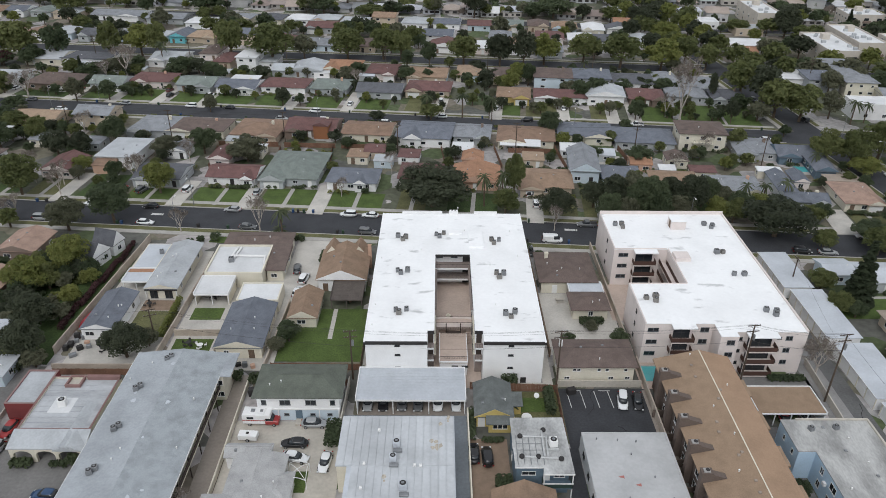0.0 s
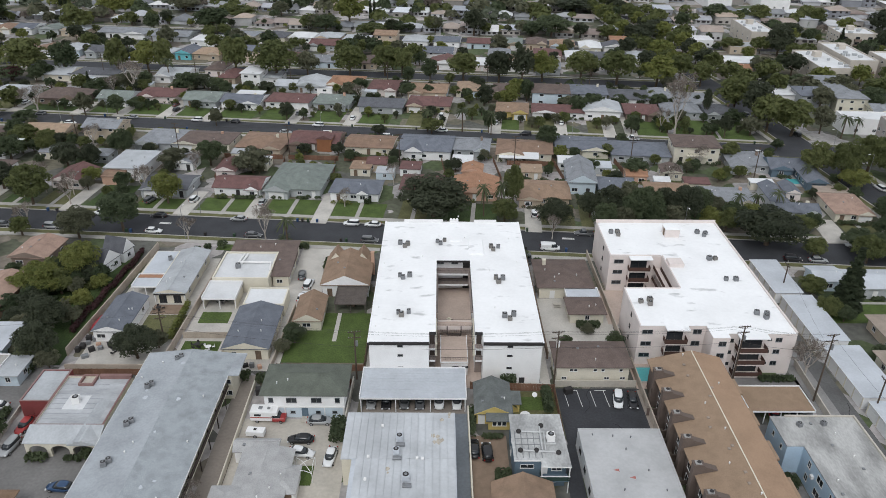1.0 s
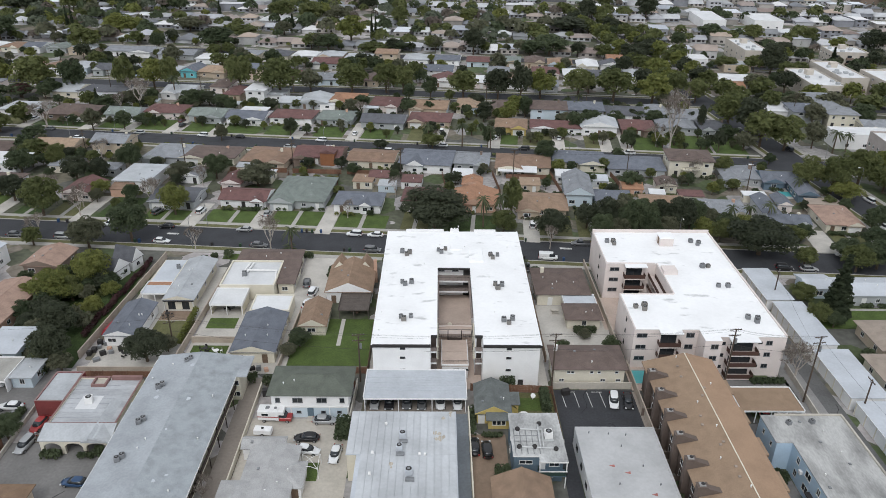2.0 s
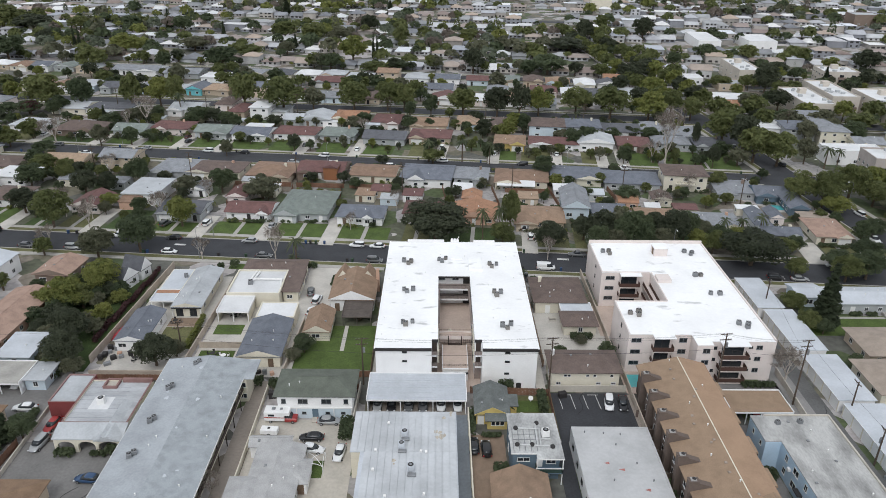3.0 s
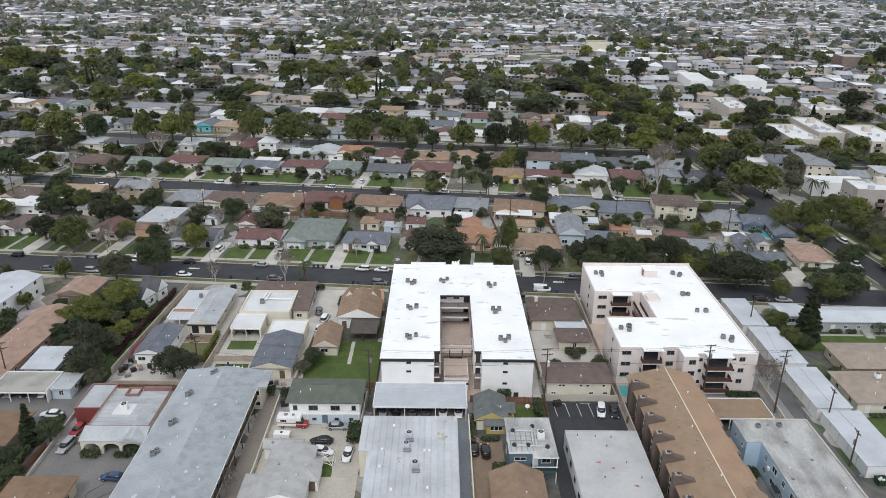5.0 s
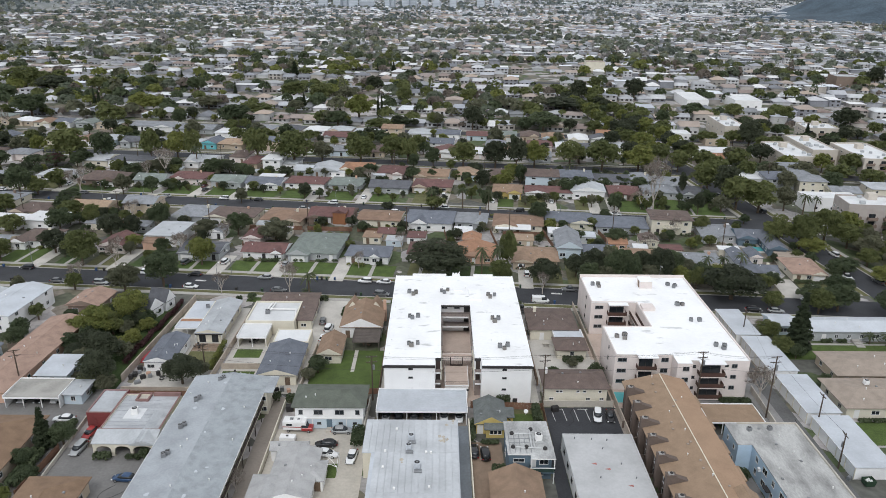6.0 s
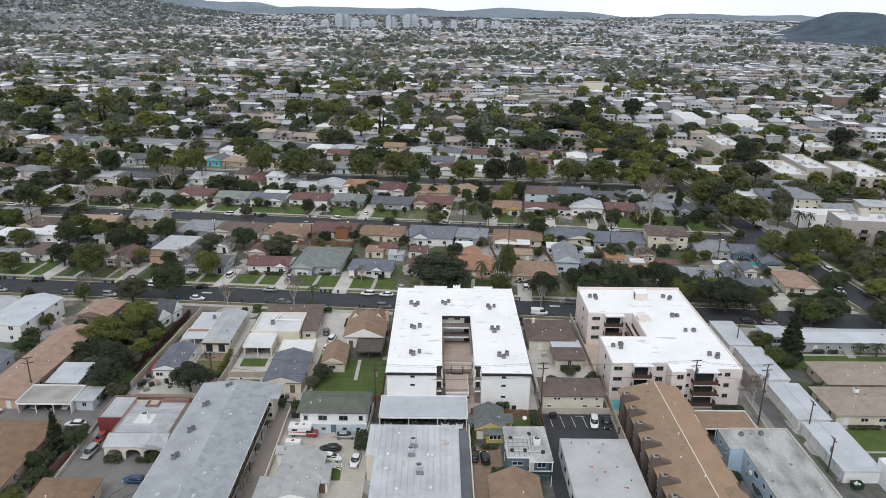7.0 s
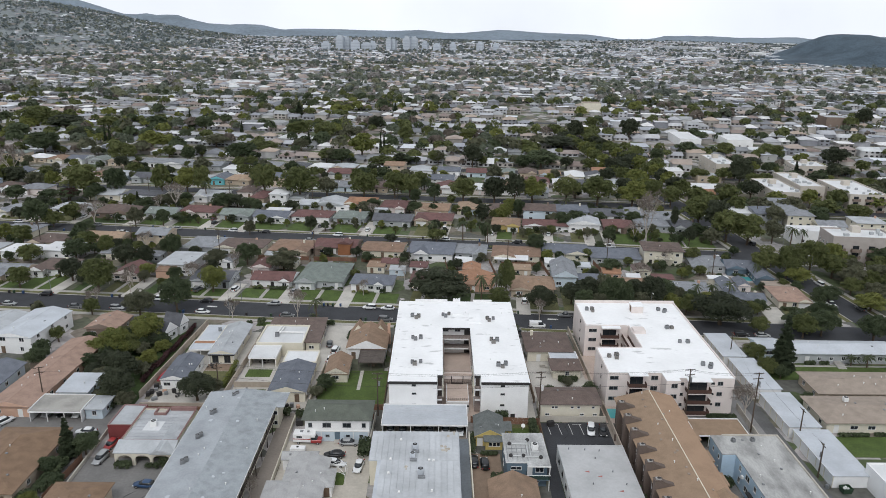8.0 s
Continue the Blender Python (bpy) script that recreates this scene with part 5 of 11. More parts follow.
def townhouses():
    """A long brown block: low gable, and a row of chimney towers with saddles along one side."""
    r = thing("townhouse_block", 60.0, -31, 0, 0, "long brown townhouse block with a tan roof and square chimneys", "townhouse")
    d = 30.4
    x0, xr, x1, h, zr = -6.9, 1.2, 6.9, 6.2, 8.3
    part("wall", Geo().box(-6.2, 6.4, -d, d - 0.4, -0.1, h), UMBER_WALL, r)
    part("gable_wall", Geo().add([(-6.2, d - 0.4, h), (6.4, d - 0.4, h), (xr, d - 0.4, zr - 0.15)], [(0, 2, 1)]), UMBER_WALL, r)
    prof = [(x0, h), (xr, zr), (x1, h + 0.5), (x1, h + 0.7), (xr, zr + 0.2), (x0, h + 0.2)]
    n = 6
    part("roof", Geo().add([(x, y, z) for y in (-d, d) for x, z in prof], [(0, n, n + 1, 1), (1, n + 1, n + 2, 2), (2, n + 2, n + 3, 3), (3, n + 3, n + 4, 4), (4, n + 4, n + 5, 5), (5, n + 5, n, 0), (0, 1, 4, 5), (1, 2, 3, 4), (n, n + 5, n + 4, n + 1), (n + 1, n + 4, n + 3, n + 2)]), ROOFS["sand"], r)
    part("roof_cap_sheet", Geo().add([(xr + 0.1, -d, zr + 0.19), (x1, -d, h + 0.72), (x1, d, h + 0.72), (xr + 0.1, d, zr + 0.19), (xr + 0.1, -d, zr + 0.2), (x1, -d, h + 0.73), (x1, d, h + 0.73), (xr + 0.1, d, zr + 0.2)], [(4, 5, 6, 7), (0, 1, 5, 4), (2, 3, 7, 6)]), material("smooth_tan_roofing", (0.345, 0.232, 0.155), 0.9, 0.08, 0.6, 0.15, 0.15), r, "smoother reddish-tan roof slope")
    part("ridge_flashing", Geo().box(xr - 0.09, xr + 0.09, -d, d, zr + 0.15, zr + 0.24), CREAM_WALL, r, "pale ridge flashing")
    for k in range(9):
        y = 24.7 - 5.85 * k
        if y < -d + 2:
            break
        c = part("chimney", Geo().soft_box(-7.3, -5.7, y - 0.55, y + 0.55, -0.1, 8.3, 0.05).box(-7.38, -5.62, y - 0.63, y + 0.63, 8.3, 8.42), UMBER_WALL, r)
        part("chimney_saddle", Geo().add([(-5.7, y - 0.55, 6.4), (-5.7, y + 0.55, 6.4), (-5.7, y + 0.55, 8.1), (-5.7, y - 0.55, 8.1), (-2.8, y - 0.55, 7.1), (-2.8, y + 0.55, 7.1)],
                                         [(0, 4, 3), (1, 2, 5), (3, 4, 5, 2), (0, 1, 5, 4), (0, 3, 2, 1)]), UMBER_WALL, r)
        cap = part("cap", Geo().soft_box(-0.6, 0.35, -0.42, 0.42, 0, 0.2, 0.03), SHEET_GREY, c, "grey metal cap")
        cap.location = (-6.4, y, 8.42)
        f = part("fan", Geo().tube((0, 0, 0), (0, 0, 0.04), 0.33, n=12), DARK, c, "dark round fan")
        f.location = (-6.4, y, 8.64)
        for z in (3.6, 0.9):
            window(r, -6.2, y - 2.6, z, 1.6, 1.5, -90)
        part("patio_wall", Geo().box(-8.3, -6.2, y - 3.0, y - 2.85, -0.1, 1.7), UMBER_WALL, r)
    for k in range(6):
        y = 22.0 - 8.0 * k
        part("eave_block", Geo().box(6.4, 7.5, y - 2.2, y + 2.0, h + 0.2, h + 0.62), ROOFS["sand"], r)
        window(r, 6.4, y, 3.6, 1.6, 1.2, 90)
    g = Geo().add([(2.4, -7.8, 7.0), (7.6, -7.8, 6.6), (4.9, -7.8, 8.6), (2.4, -13.5, 7.0), (7.6, -13.5, 6.6), (4.9, -13.5, 8.6)], [(0, 2, 1), (3, 4, 5), (0, 3, 5, 2), (1, 2, 5, 4)])
    part("cross_gable", g, UMBER_WALL, r, "dark brown cross gable")
    part("cross_gable_roof", Geo().add([(2.2, -7.6, 7.15), (4.9, -7.6, 8.8), (7.8, -7.6, 6.75), (2.2, -13.6, 7.15), (4.9, -13.6, 8.8), (7.8, -13.6, 6.75)], [(0, 1, 4, 3), (1, 2, 5, 4)]), ROOFS["sand"], r)
    rng = random.Random(8)
    for k in range(26):
        x = rng.uniform(-1.8, 3.4)
        z = zr + 0.2 - (abs(x - xr) * (0.26 if x < xr else 0.29))
        v = part("roof_vent", shared("tan vent hood", vent_hood, ROOFS["gravel"]) if k % 3 else shared("vent pipe", vent_pipe, PIPE_WHITE), None, r)
        v.location = (x, 28.5 - 2.25 * k + rng.uniform(-1, 1), z)


townhouses()

# garage with a tan flat roof inside a white rim, open to the near side
carport("garage", "open garage with a tan flat roof inside a white rim", 69.5, 81.3, -11.4, -4.5, 2.9, ROOFS["sand"], 4, rise=0.02, ribs=False)


def blue_building():
    r = thing("apartment_building", 0, 0, 0, 0, "light blue two-storey stucco building with a weathered white flat roof", "apartment building")
    dirty = material("dirty_white_roofing", (0.43, 0.43, 0.42), 0.85, 0.16, 0.7, 0.5, 0.1, streak=(1, 0.4, 1))
    part("wall", Geo().box(70.6, 85.0, -23.3, -16.2, -0.1, 5.8).box(73.4, 85.0, -62, -23.3, -0.1, 5.8), BLUE_WALL, r)
    part("roof", Geo().box(70.5, 85.1, -23.3, -16.1, 5.8, 5.95).box(73.3, 85.1, -62, -23.3, 5.8, 5.95), dirty, r)
    part("parapet", Geo().box(73.0, 85.15, -16.3, -16.0, 5.95, 6.2).box(84.85, 85.15, -62, -16.3, 5.951, 6.25), DIRTY_CONCRETE, r)
    for z in (1.1, 3.8):
        for k in range(8):
            window(r, 73.4, -26.0 - 3.6 * k, z, (1.0, 1.8)[k % 2], 1.3, -90)
        window(r, 70.6, -18.5, z, 0.7, 1.0, -90)
        window(r, 70.6, -21.6, z, 0.7, 1.0, -90)
    rng = random.Random(3)
    for k in range(12):
        v = part("roof_vent", shared("vent pipe", vent_pipe, PIPE_WHITE) if k % 2 else shared("vent hood", vent_hood, STEEL), None, r)
        v.location = (rng.uniform(74.5, 84), -18 - 2.6 * k, 5.95)
    part("wall_unit", Geo().soft_box(72.95, 73.4, -28.0, -27.3, 3.2, 3.8, 0.04), FRAME, r, "white window air conditioner")
    part("awning", Geo().soft_box(72.5, 73.4, -33.0, -31.0, 2.3, 2.5, 0.03), DARK, r)


blue_building()
for x, y in ((74.6, -18.5), (78.8, -18.2)):
    ac_unit(x, y, 5.95, 15, 0.9, STEEL)


def garage_row(x0, x1, y0, y1, h, roof, doors, label):
    """A row of lock-up garages whose doors face the alley."""
    r = flat_building("garage_row", label, "garage", x0, x1, y0, y1, h, WHITE_WALL if roof != "pale" else CREAM_WALL, ROOFS[roof], parapet=0, thick=-0.25)
    w, d = (x1 - x0) / 2, (y1 - y0) / 2
    for k in range(doors):
        y = -d + (k + 0.5) * 2 * d / doors
        dr = part("garage_door", shared("garage door", lambda: Geo().box(-1.2, 1.2, -0.05, 0.05, 0, 2.1).box(-1.2, 1.2, -0.07, 0.05, 0.5, 0.54).box(-1.2, 1.2, -0.07, 0.05, 1.0, 1.04).box(-1.2, 1.2, -0.07, 0.05, 1.5, 1.54), FRAME), None, r)
        dr.matrix_basis = pose(-w, y, 0, 0, 0, -90)
    part("gutter", Geo().box(-w - 0.33, -w - 0.25, -d - 0.2, d + 0.2, h - 0.08, h + 0.07), FRAME, r)
    for k in range(doors + 1):
        part("pier", Geo().box(-w - 0.12, -w, -d + k * 2 * d / doors - 0.1, -d + k * 2 * d / doors + 0.1, -0.1, h - 0.05), CREAM_WALL, r)
    return r


garage_row(91.0, 97.2, 29.6, 45.0, 2.9, "silver", 5, "row of garages with a pale silver flat roof")
garage_row(92.0, 98.6, 10.8, 28.4, 2.9, "silver", 6, "row of cream garages with a silver flat roof")
garage_row(92.4, 99.6, -7.2, 8.8, 2.9, "silver", 5, "row of cream garages along the alley, silver roof")
garage_row(92.8, 100.4, -26.0, -8.6, 2.9, "silver", 5, "row of white garages along the alley, silver roof")
flat_building("commercial_building", "plain white building with a white flat roof", "building", 100.0, 116, -52, -24.5, 4.6, WHITE_WALL, ROOFS["white"])


WORN_ROOF = material("worn_white_roofing", (0.50, 0.505, 0.50), 0.85, 0.2, 0.55, 0.5, 0.1, streak=(1, 0.6, 1))
SHEET_METAL = material("bright_duct_metal", (0.52, 0.53, 0.53), 0.55, 0.15, 2, 0.25, 0.05)


def slate_house():
    """Two storeys under a worn flat roof that oversails a corner porch; ducts run over the roof."""
    r = thing("house", 0, 0, 0, 0, "slate blue two-storey house with a worn white flat roof and ducts", "house")
    FOOTPRINTS.append((29.9, -22, 4.5, 6.2))
    part("wall", Geo().box(25.7, 33.9, -26.4, -16.1, -0.1, 5.72), SLATE_BLUE_WALL, r)
    part("roof", Geo().prism([(25.4, -15.8), (25.4, -26.7), (29.7, -26.7), (29.7, -28.1), (34.4, -28.1), (34.2, -15.7)][::-1], 5.72, 5.88), WORN_ROOF, r)
    part("roof_edge", Geo().box(25.38, 29.7, -26.76, -26.7, 5.66, 5.9).box(29.7, 34.42, -28.16, -28.1, 5.66, 5.9), FRAME, r, "white eaves board")
    window(r, 27.6, -26.4, 3.9, 2.2, 0.8)
    window(r, 32.4, -26.4, 3.4, 1.7, 1.5)
    door(r, 30.4, -26.4, 2.72, 0.9, 2.05, mat=FRAME)
    for x, w in ((27.6, 1.8), (31.6, 1.6)):
        window(r, x, -26.4, 0.9, w, 1.1)
    for z in (0.9, 3.7):
        window(r, 25.7, -20.0, z, 1.2, 1.2, -90)
    b = part("balcony", Geo().box(29.7, 34.3, -28.0, -26.4, 2.5, 2.7), SLATE_BLUE_WALL, r)
    green = material("dark_green_rail", (0.028, 0.052, 0.045), 0.8, 0.1, 1, 0.1, 0)
    part("balcony_panel", Geo().box(29.7, 34.3, -28.0, -27.9, 2.7, 3.6).box(29.7, 29.8, -27.9, -26.5, 2.7, 3.6).box(34.2, 34.3, -27.9, -26.5, 2.7, 3.6), green, b, "dark green balcony boards")
    part("balcony_rail", Geo().box(29.6, 34.4, -28.05, -27.85, 3.6, 3.68), FRAME, b)
    for x in (29.8, 34.2):
        part("post", Geo().box(x - 0.08, x + 0.08, -28.0, -27.84, -0.1, 5.7), FRAME, r)
    z = 6.02
    for a, c, q in (((26.7, -20.2, z), (31.0, -20.4, z), 0.15), ((26.6, -24.6, z), (32.7, -25.0, z), 0.15), ((30.3, -18.9, z), (30.2, -24.6, z), 0.17), ((30.9, -20.2, z), (30.7, -24.7, z), 0.15)):
        part("duct", Geo().tube(a, c, q, n=8), SHEET_METAL, r)
    for k in range(5):
        x = 26.0 + 1.02 * k
        part("pipe", Geo().tube((x, -20.0, z - 0.06), (x - 0.1, -26.2, z - 0.06), 0.06, n=6), STEEL, r)
    for y in (-21.8, -23.2):
        part("pipe", Geo().tube((26.0, y, z - 0.04), (30.2, y, z - 0.04), 0.05, n=6), STEEL, r)
    for x, y in ((26.7, -20.2), (30.6, -18.8), (26.6, -24.6), (29.2, -24.6), (32.7, -25.1)):
        part("duct_elbow", shared("duct elbow", lambda: Geo().stack([(0.42, -0.14), (0.46, 0.1), (0.3, 0.34), (0.1, 0.4)], 8), DARK), None, r, "dark tarred duct elbow").location = (x, y, z)
    part("unit_frame", Geo().box(30.8, 32.6, -23.2, -22.9, 5.88, 6.1).box(30.8, 32.6, -21.4, -21.1, 5.88, 6.1), SHEET_METAL, r)
    return r


slate_house()
ac_unit(31.8, -22.1, 6.05, 5, 1.45, FRAME)
ROOFS["cottage"] = material("mossy_dark_shingles", (0.145, 0.158, 0.155), 0.92, 0.36, 1.5, 0.3, 0.4)
LABEL_ROOF["cottage"] = "dark grey shingle"
h = house(20.2, 26.3, -11.7, -3.5, "yellow", "cottage", "gable_y", 2.5, 1.6, over=0.45, windows=1, sides=2, vents=3, label="small yellow cottage with a mossy dark grey shingle roof", front_door=False)
part("front_room", Geo().box(-1.0, 2.9, -5.6, -4.0, -0.1, 2.2), YELLOW_WALL, h)
part("front_room_roof", Geo().roof("shed", -1.5, 3.3, -6.1, -3.6, 2.2, 1.1), ROOFS["cottage"], h)
part("barge_board", Geo().add([(-3.5, -4.62, 2.6), (0, -4.62, 4.36), (3.5, -4.62, 2.6), (-3.5, -4.62, 2.42), (0, -4.62, 4.14), (3.5, -4.62, 2.42), (-3.5, -4.54, 2.6), (0, -4.54, 4.36), (3.5, -4.54, 2.6), (-3.5, -4.54, 2.42), (0, -4.54, 4.14), (3.5, -4.54, 2.42)],
                              [(0, 3, 4, 1), (1, 4, 5, 2), (0, 1, 7, 6), (1, 2, 8, 7), (6, 7, 10, 9), (7, 8, 11, 10), (3, 9, 10, 4), (4, 10, 11, 5)]), YELLOW_WALL, h)
for x in (0.1, 0.95, 1.8):
    window(h, x, -5.6, 0.9, 0.8, 1.0)
door(h, -2.2, -4.1, 0, 1.1, 2.0, mat=FRAME)
part("annex_wall", Geo().box(3.7, 5.0, -1.0, 1.6, -0.1, 2.1), YELLOW_WALL, h)
part("annex_roof", Geo().roof("shed", 3.4, 5.3, -1.4, 1.9, 2.1, 0.5), ROOFS["cottage"], h)
h = house(22.2, 31.0, -48.0, -29.2, "tan", "russet", "gable_y", 3.0, 2.2, over=0.6, windows=2, sides=3, vents=3, label="tan house with a light brown gable roof")
part("side_wing", Geo().box(4.4, 8.6, -5.6, 1.8, -0.1, 2.8), TAN_WALL, h)
part("side_wing_roof", Geo().roof("gable_x", 0.6, 9.0, -6.2, 2.4, 2.8, 1.7, ends=1), [ROOFS["russet"], TAN_WALL], h)
LIGHT_ROOF = material("light_grey_shingles", (0.40, 0.40, 0.40), 0.92, 0.14, 1.1, 0.2, 0.3)
ROOFS["light"] = LIGHT_ROOF
LABEL_ROOF["light"] = "light grey shingle"
house(-19.0, -11.0, -36.0, -21.7, "white", "light", "gable_y", 2.8, 1.3, over=0.4, windows=3, vents=3, label="white house with a light grey gable roof")
house(-20.9, -13.9, -21.6, -18.9, "white", "light", "gable_x", 2.6, 1.0, over=0.3, windows=0, sides=0, vents=1, label="white rear wing with a light grey gable roof")
house(-22.0, -17.0, -44.0, -30.0, "white", "light", "hip", 3.0, 1.2, over=0.4, windows=1, vents=2, label="white side wing with a light grey hipped roof")
house(-13.0, -9.4, -30.5, -25.0, "white", "light", "hip", 2.5, 0.9, over=0.4, windows=2, sides=1, vents=1, label="white porch wing with a light grey roof")

# ---- houses of the near lots ----
# lots beside the courtyard building
h = house(-51.2, -44.8, 28.4, 48.0, "cream", "pale", "gable_y", 2.8, 1.0, windows=0, sides=3, vents=5, label="pale house with a grey gable roof and dark glazed doors", front_door=False)
for x in (-1.9, 1.4):
    window(h, x, -9.8, 0.1, 1.7, 2.1, frame_mat=DARK, name="glazed_door")
part("porch_beam", Geo().box(-3.6, 3.6, -10.5, -10.35, 2.45, 2.8), DARK, h)
for x in (-3.4, 3.4):
    part("post", Geo().box(x - 0.08, x + 0.08, -10.5, -10.34, -0.1, 2.5), FRAME, h)
flat_building("house", "cream side range with a pale flat roof", "house", -57.6, -51.8, 36.5, 48.0, 2.9, CREAM_WALL, ROOFS["silver"], parapet=0)
carport("patio_cover", "patio cover with a tan strip along its flat roof", -57.8, -51.9, 31.2, 36.4, 2.55, ROOFS["silver"], 2, wall_back=False, ribs=False, trim=FRAME)
solid("board", Geo().soft_box(-57.7, -52.0, 34.9, 36.3, 2.86, 2.94, 0.02), ROOFS["tile"], "tan timber boards lying across the patio cover", "boards")
ac_unit(-52.8, 43.5, 2.95, 20, 1.1, STEEL)
house(-59.3, -52.6, 13.2, 26.8, "white", "slate", "gable_y", 2.6, 1.2, over=0.3, windows=2, sides=2, vents=4, name="garage", label="white back-yard garage with a blue-grey gable roof")
flat_building("house", "white flat-roofed bungalow with a parapet", "house", -39.6, -26.6, 33.0, 45.8, 3.6, CREAM_WALL, ROOFS["white"], parapet=0.4)
g = Geo().tube((-35.3, 39.6, 4.0), (-34.7, 44.6, 4.0), 0.26, n=8).tube((-34.5, 39.6, 4.0), (-33.9, 44.6, 4.0), 0.26, n=8).tube((-34.8, 40.6, 4.05), (-27.4, 40.4, 4.05), 0.26, n=8).tube((-27.4, 40.6, 4.05), (-26.9, 36.6, 4.0), 0.22, n=8)
solid("roof_duct", g, PIPE_WHITE, "white duct runs on a flat roof", "duct")
ac_unit(-34.9, 38.6, 3.65, 8, 1.3, STEEL)
house(-38.5, -23.0, 46.2, 53.0, "cream", "brown", "hip", 3.2, 1.2, windows=2, sides=1, vents=2, label="cream front range with a low brown hipped roof")
house(-26.3, -22.6, 36.0, 45.9, "cream", "brown", "shed", 3.0, 0.9, windows=1, sides=2, vents=1, label="cream side wing with a sloping brown roof")
pc = carport("patio_cover", "white patio cover on posts behind the bungalow", -40.0, -32.6, 25.8, 32.9, 2.75, ROOFS["white"], 2, wall_back=False, ribs=False)
# Shade of the patio interior is put into this wall's dark colour.
part("back_wall", Geo().box(-3.6, 3.6, 3.3, 3.45, -0.1, 2.7), UMBER_AND_SHADE, pc, "dark rear wall standing for the shade under the cover")
part("side_wall", Geo().box(3.4, 3.62, -3.4, 3.3, -0.1, 2.75), CREAM_WALL, pc)
part("side_wall", Geo().box(-3.7, -3.5, -3.4, 3.3, -0.1, 1.6), CREAM_WALL, pc)
flat_building("house", "low cream rear wing with a white flat roof", "house", -30.2, -21.2, 23.2, 30.3, 2.9, CREAM_WALL, ROOFS["white"], parapet=0.15)
house(-30.4, -21.4, 7.2, 22.4, "cream", "slate", "gable_y", 2.7, 1.5, over=0.4, windows=2, sides=3, vents=3, name="garage", label="cream back-yard house with a blue-grey gable roof")
h = house(-13.8, -3.2, 31.6, 44.4, "white", "russet", "gable_y", 3.2, 2.5, over=0.5, windows=3, sides=3, vents=2, chimney=(5.6, 4.0), label="cream cottage with a steep light brown gable roof")
for x in (-3.4, 3.0):
    part("front_gable", Geo().roof("gable_y", x - 2.2, x + 2.2, 4.4, 9.2, 2.6, 2.9, ends=1), [ROOFS["russet"], CREAM_WALL], h)
    part("front_wing", Geo().box(x - 1.9, x + 1.9, 6.4, 8.8, -0.1, 2.6), CREAM_WALL, h)
GREY_LATH = material("weathered_grey_laths", (0.115, 0.098, 0.088), 0.9, 0.3, 2, 0.25, 0.3)
carport("patio_cover", "weathered brown lattice patio cover behind the cottage", -10.0, -3.2, 24.2, 31.3, 2.6, GREY_LATH, 2, wall_back=False, trim=GREY_LATH)
house(-17.9, -12.2, 17.6, 27.4, "cream", "russet", "gable_y", 2.5, 1.7, over=0.4, windows=1, sides=1, vents=1, name="garage", label="small cream garage with a light brown gable roof")
house(36.6, 48.8, 31.2, 43.6, "cream", "brown", "hip", 3.1, 1.5, windows=2, sides=2, vents=5, chimney=(-4.0, 3.2), label="cream house with a dark brown hipped roof")
house(42.2, 49.6, 20.9, 27.0, "cream", "brown", "hip", 2.6, 1.2, windows=1, sides=1, vents=2, name="garage", label="cream garage with a dark brown hipped roof")
carport("patio_cover", "white patio cover between house and garage", 42.4, 49.8, 27.2, 31.0, 2.6, ROOFS["silver"], 2, wall_back=False, ribs=False)
# houses by the car park with arches
r = flat_building("house", "cream stucco house with arched porch and red-tiled parapet", "house", -56.6, -44.4, -17.0, -3.4, 3.7, CREAM_WALL, material("pale_rolled_roofing", (0.44, 0.455, 0.475), 0.9, 0.12, 0.8, 0.35, 0.1, streak=(0.3, 1, 1)), parapet=0.4, coping=material("faded_red_coping", (0.24, 0.145, 0.135), 0.9, 0.12, 0.8, 0.2, 0.1))
part("porch_roof", Geo().add([(-6.4, -10.3, 3.0), (6.4, -10.3, 3.0), (6.4, -6.8, 4.1), (-6.4, -6.8, 4.1), (-6.4, -10.3, 3.15), (6.4, -10.3, 3.15), (6.4, -6.8, 4.25), (-6.4, -6.8, 4.25)],
                             [(3, 2, 1, 0), (4, 5, 6, 7), (0, 1, 5, 4), (1, 2, 6, 5), (2, 3, 7, 6), (3, 0, 4, 7)]), ROOFS["pale"], r)
part("porch_gable", Geo().roof("gable_y", 1.4, 6.6, -10.8, -6.8, 3.1, 1.0), ROOFS["pale"], r)
for x0, x1 in ((-6.2, -5.6), (-2.6, -1.9), (1.2, 1.8), (5.6, 6.2)):
    part("arch_pier", Geo().box(x0, x1, -10.1, -9.6, -0.1, 3.0), CREAM_WALL, r)
for x0, x1 in ((-5.6, -2.6), (-1.9, 1.2), (1.8, 5.6)):
    g = Geo()
    n, cx, ra = 10, (x0 + x1) / 2, (x1 - x0) / 2
    rim = [(cx - ra * math.cos(math.pi * k / n), 1.5 + 0.95 * math.sin(math.pi * k / n)) for k in range(n + 1)]
    corners = [(x, y, z) for y in (-10.1, -9.6) for x, z in rim + [(x, 3.0) for x, z in rim]]
    m = n + 1
    faces = []
    for k in range(n):
        faces += [(k, k + 1, m + k + 1, m + k), (2 * m + k, 3 * m + k, 3 * m + k + 1, 2 * m + k + 1), (k, 2 * m + k, 2 * m + k + 1, k + 1), (m + k, m + k + 1, 3 * m + k + 1, 3 * m + k)]
    g.add(corners, faces)
    part("arch", g, CREAM_WALL, r)
part("porch_back", Geo().box(-6.0, 6.0, -6.9, -6.81, 0.1, 3.0), BROWN_WALL, r)
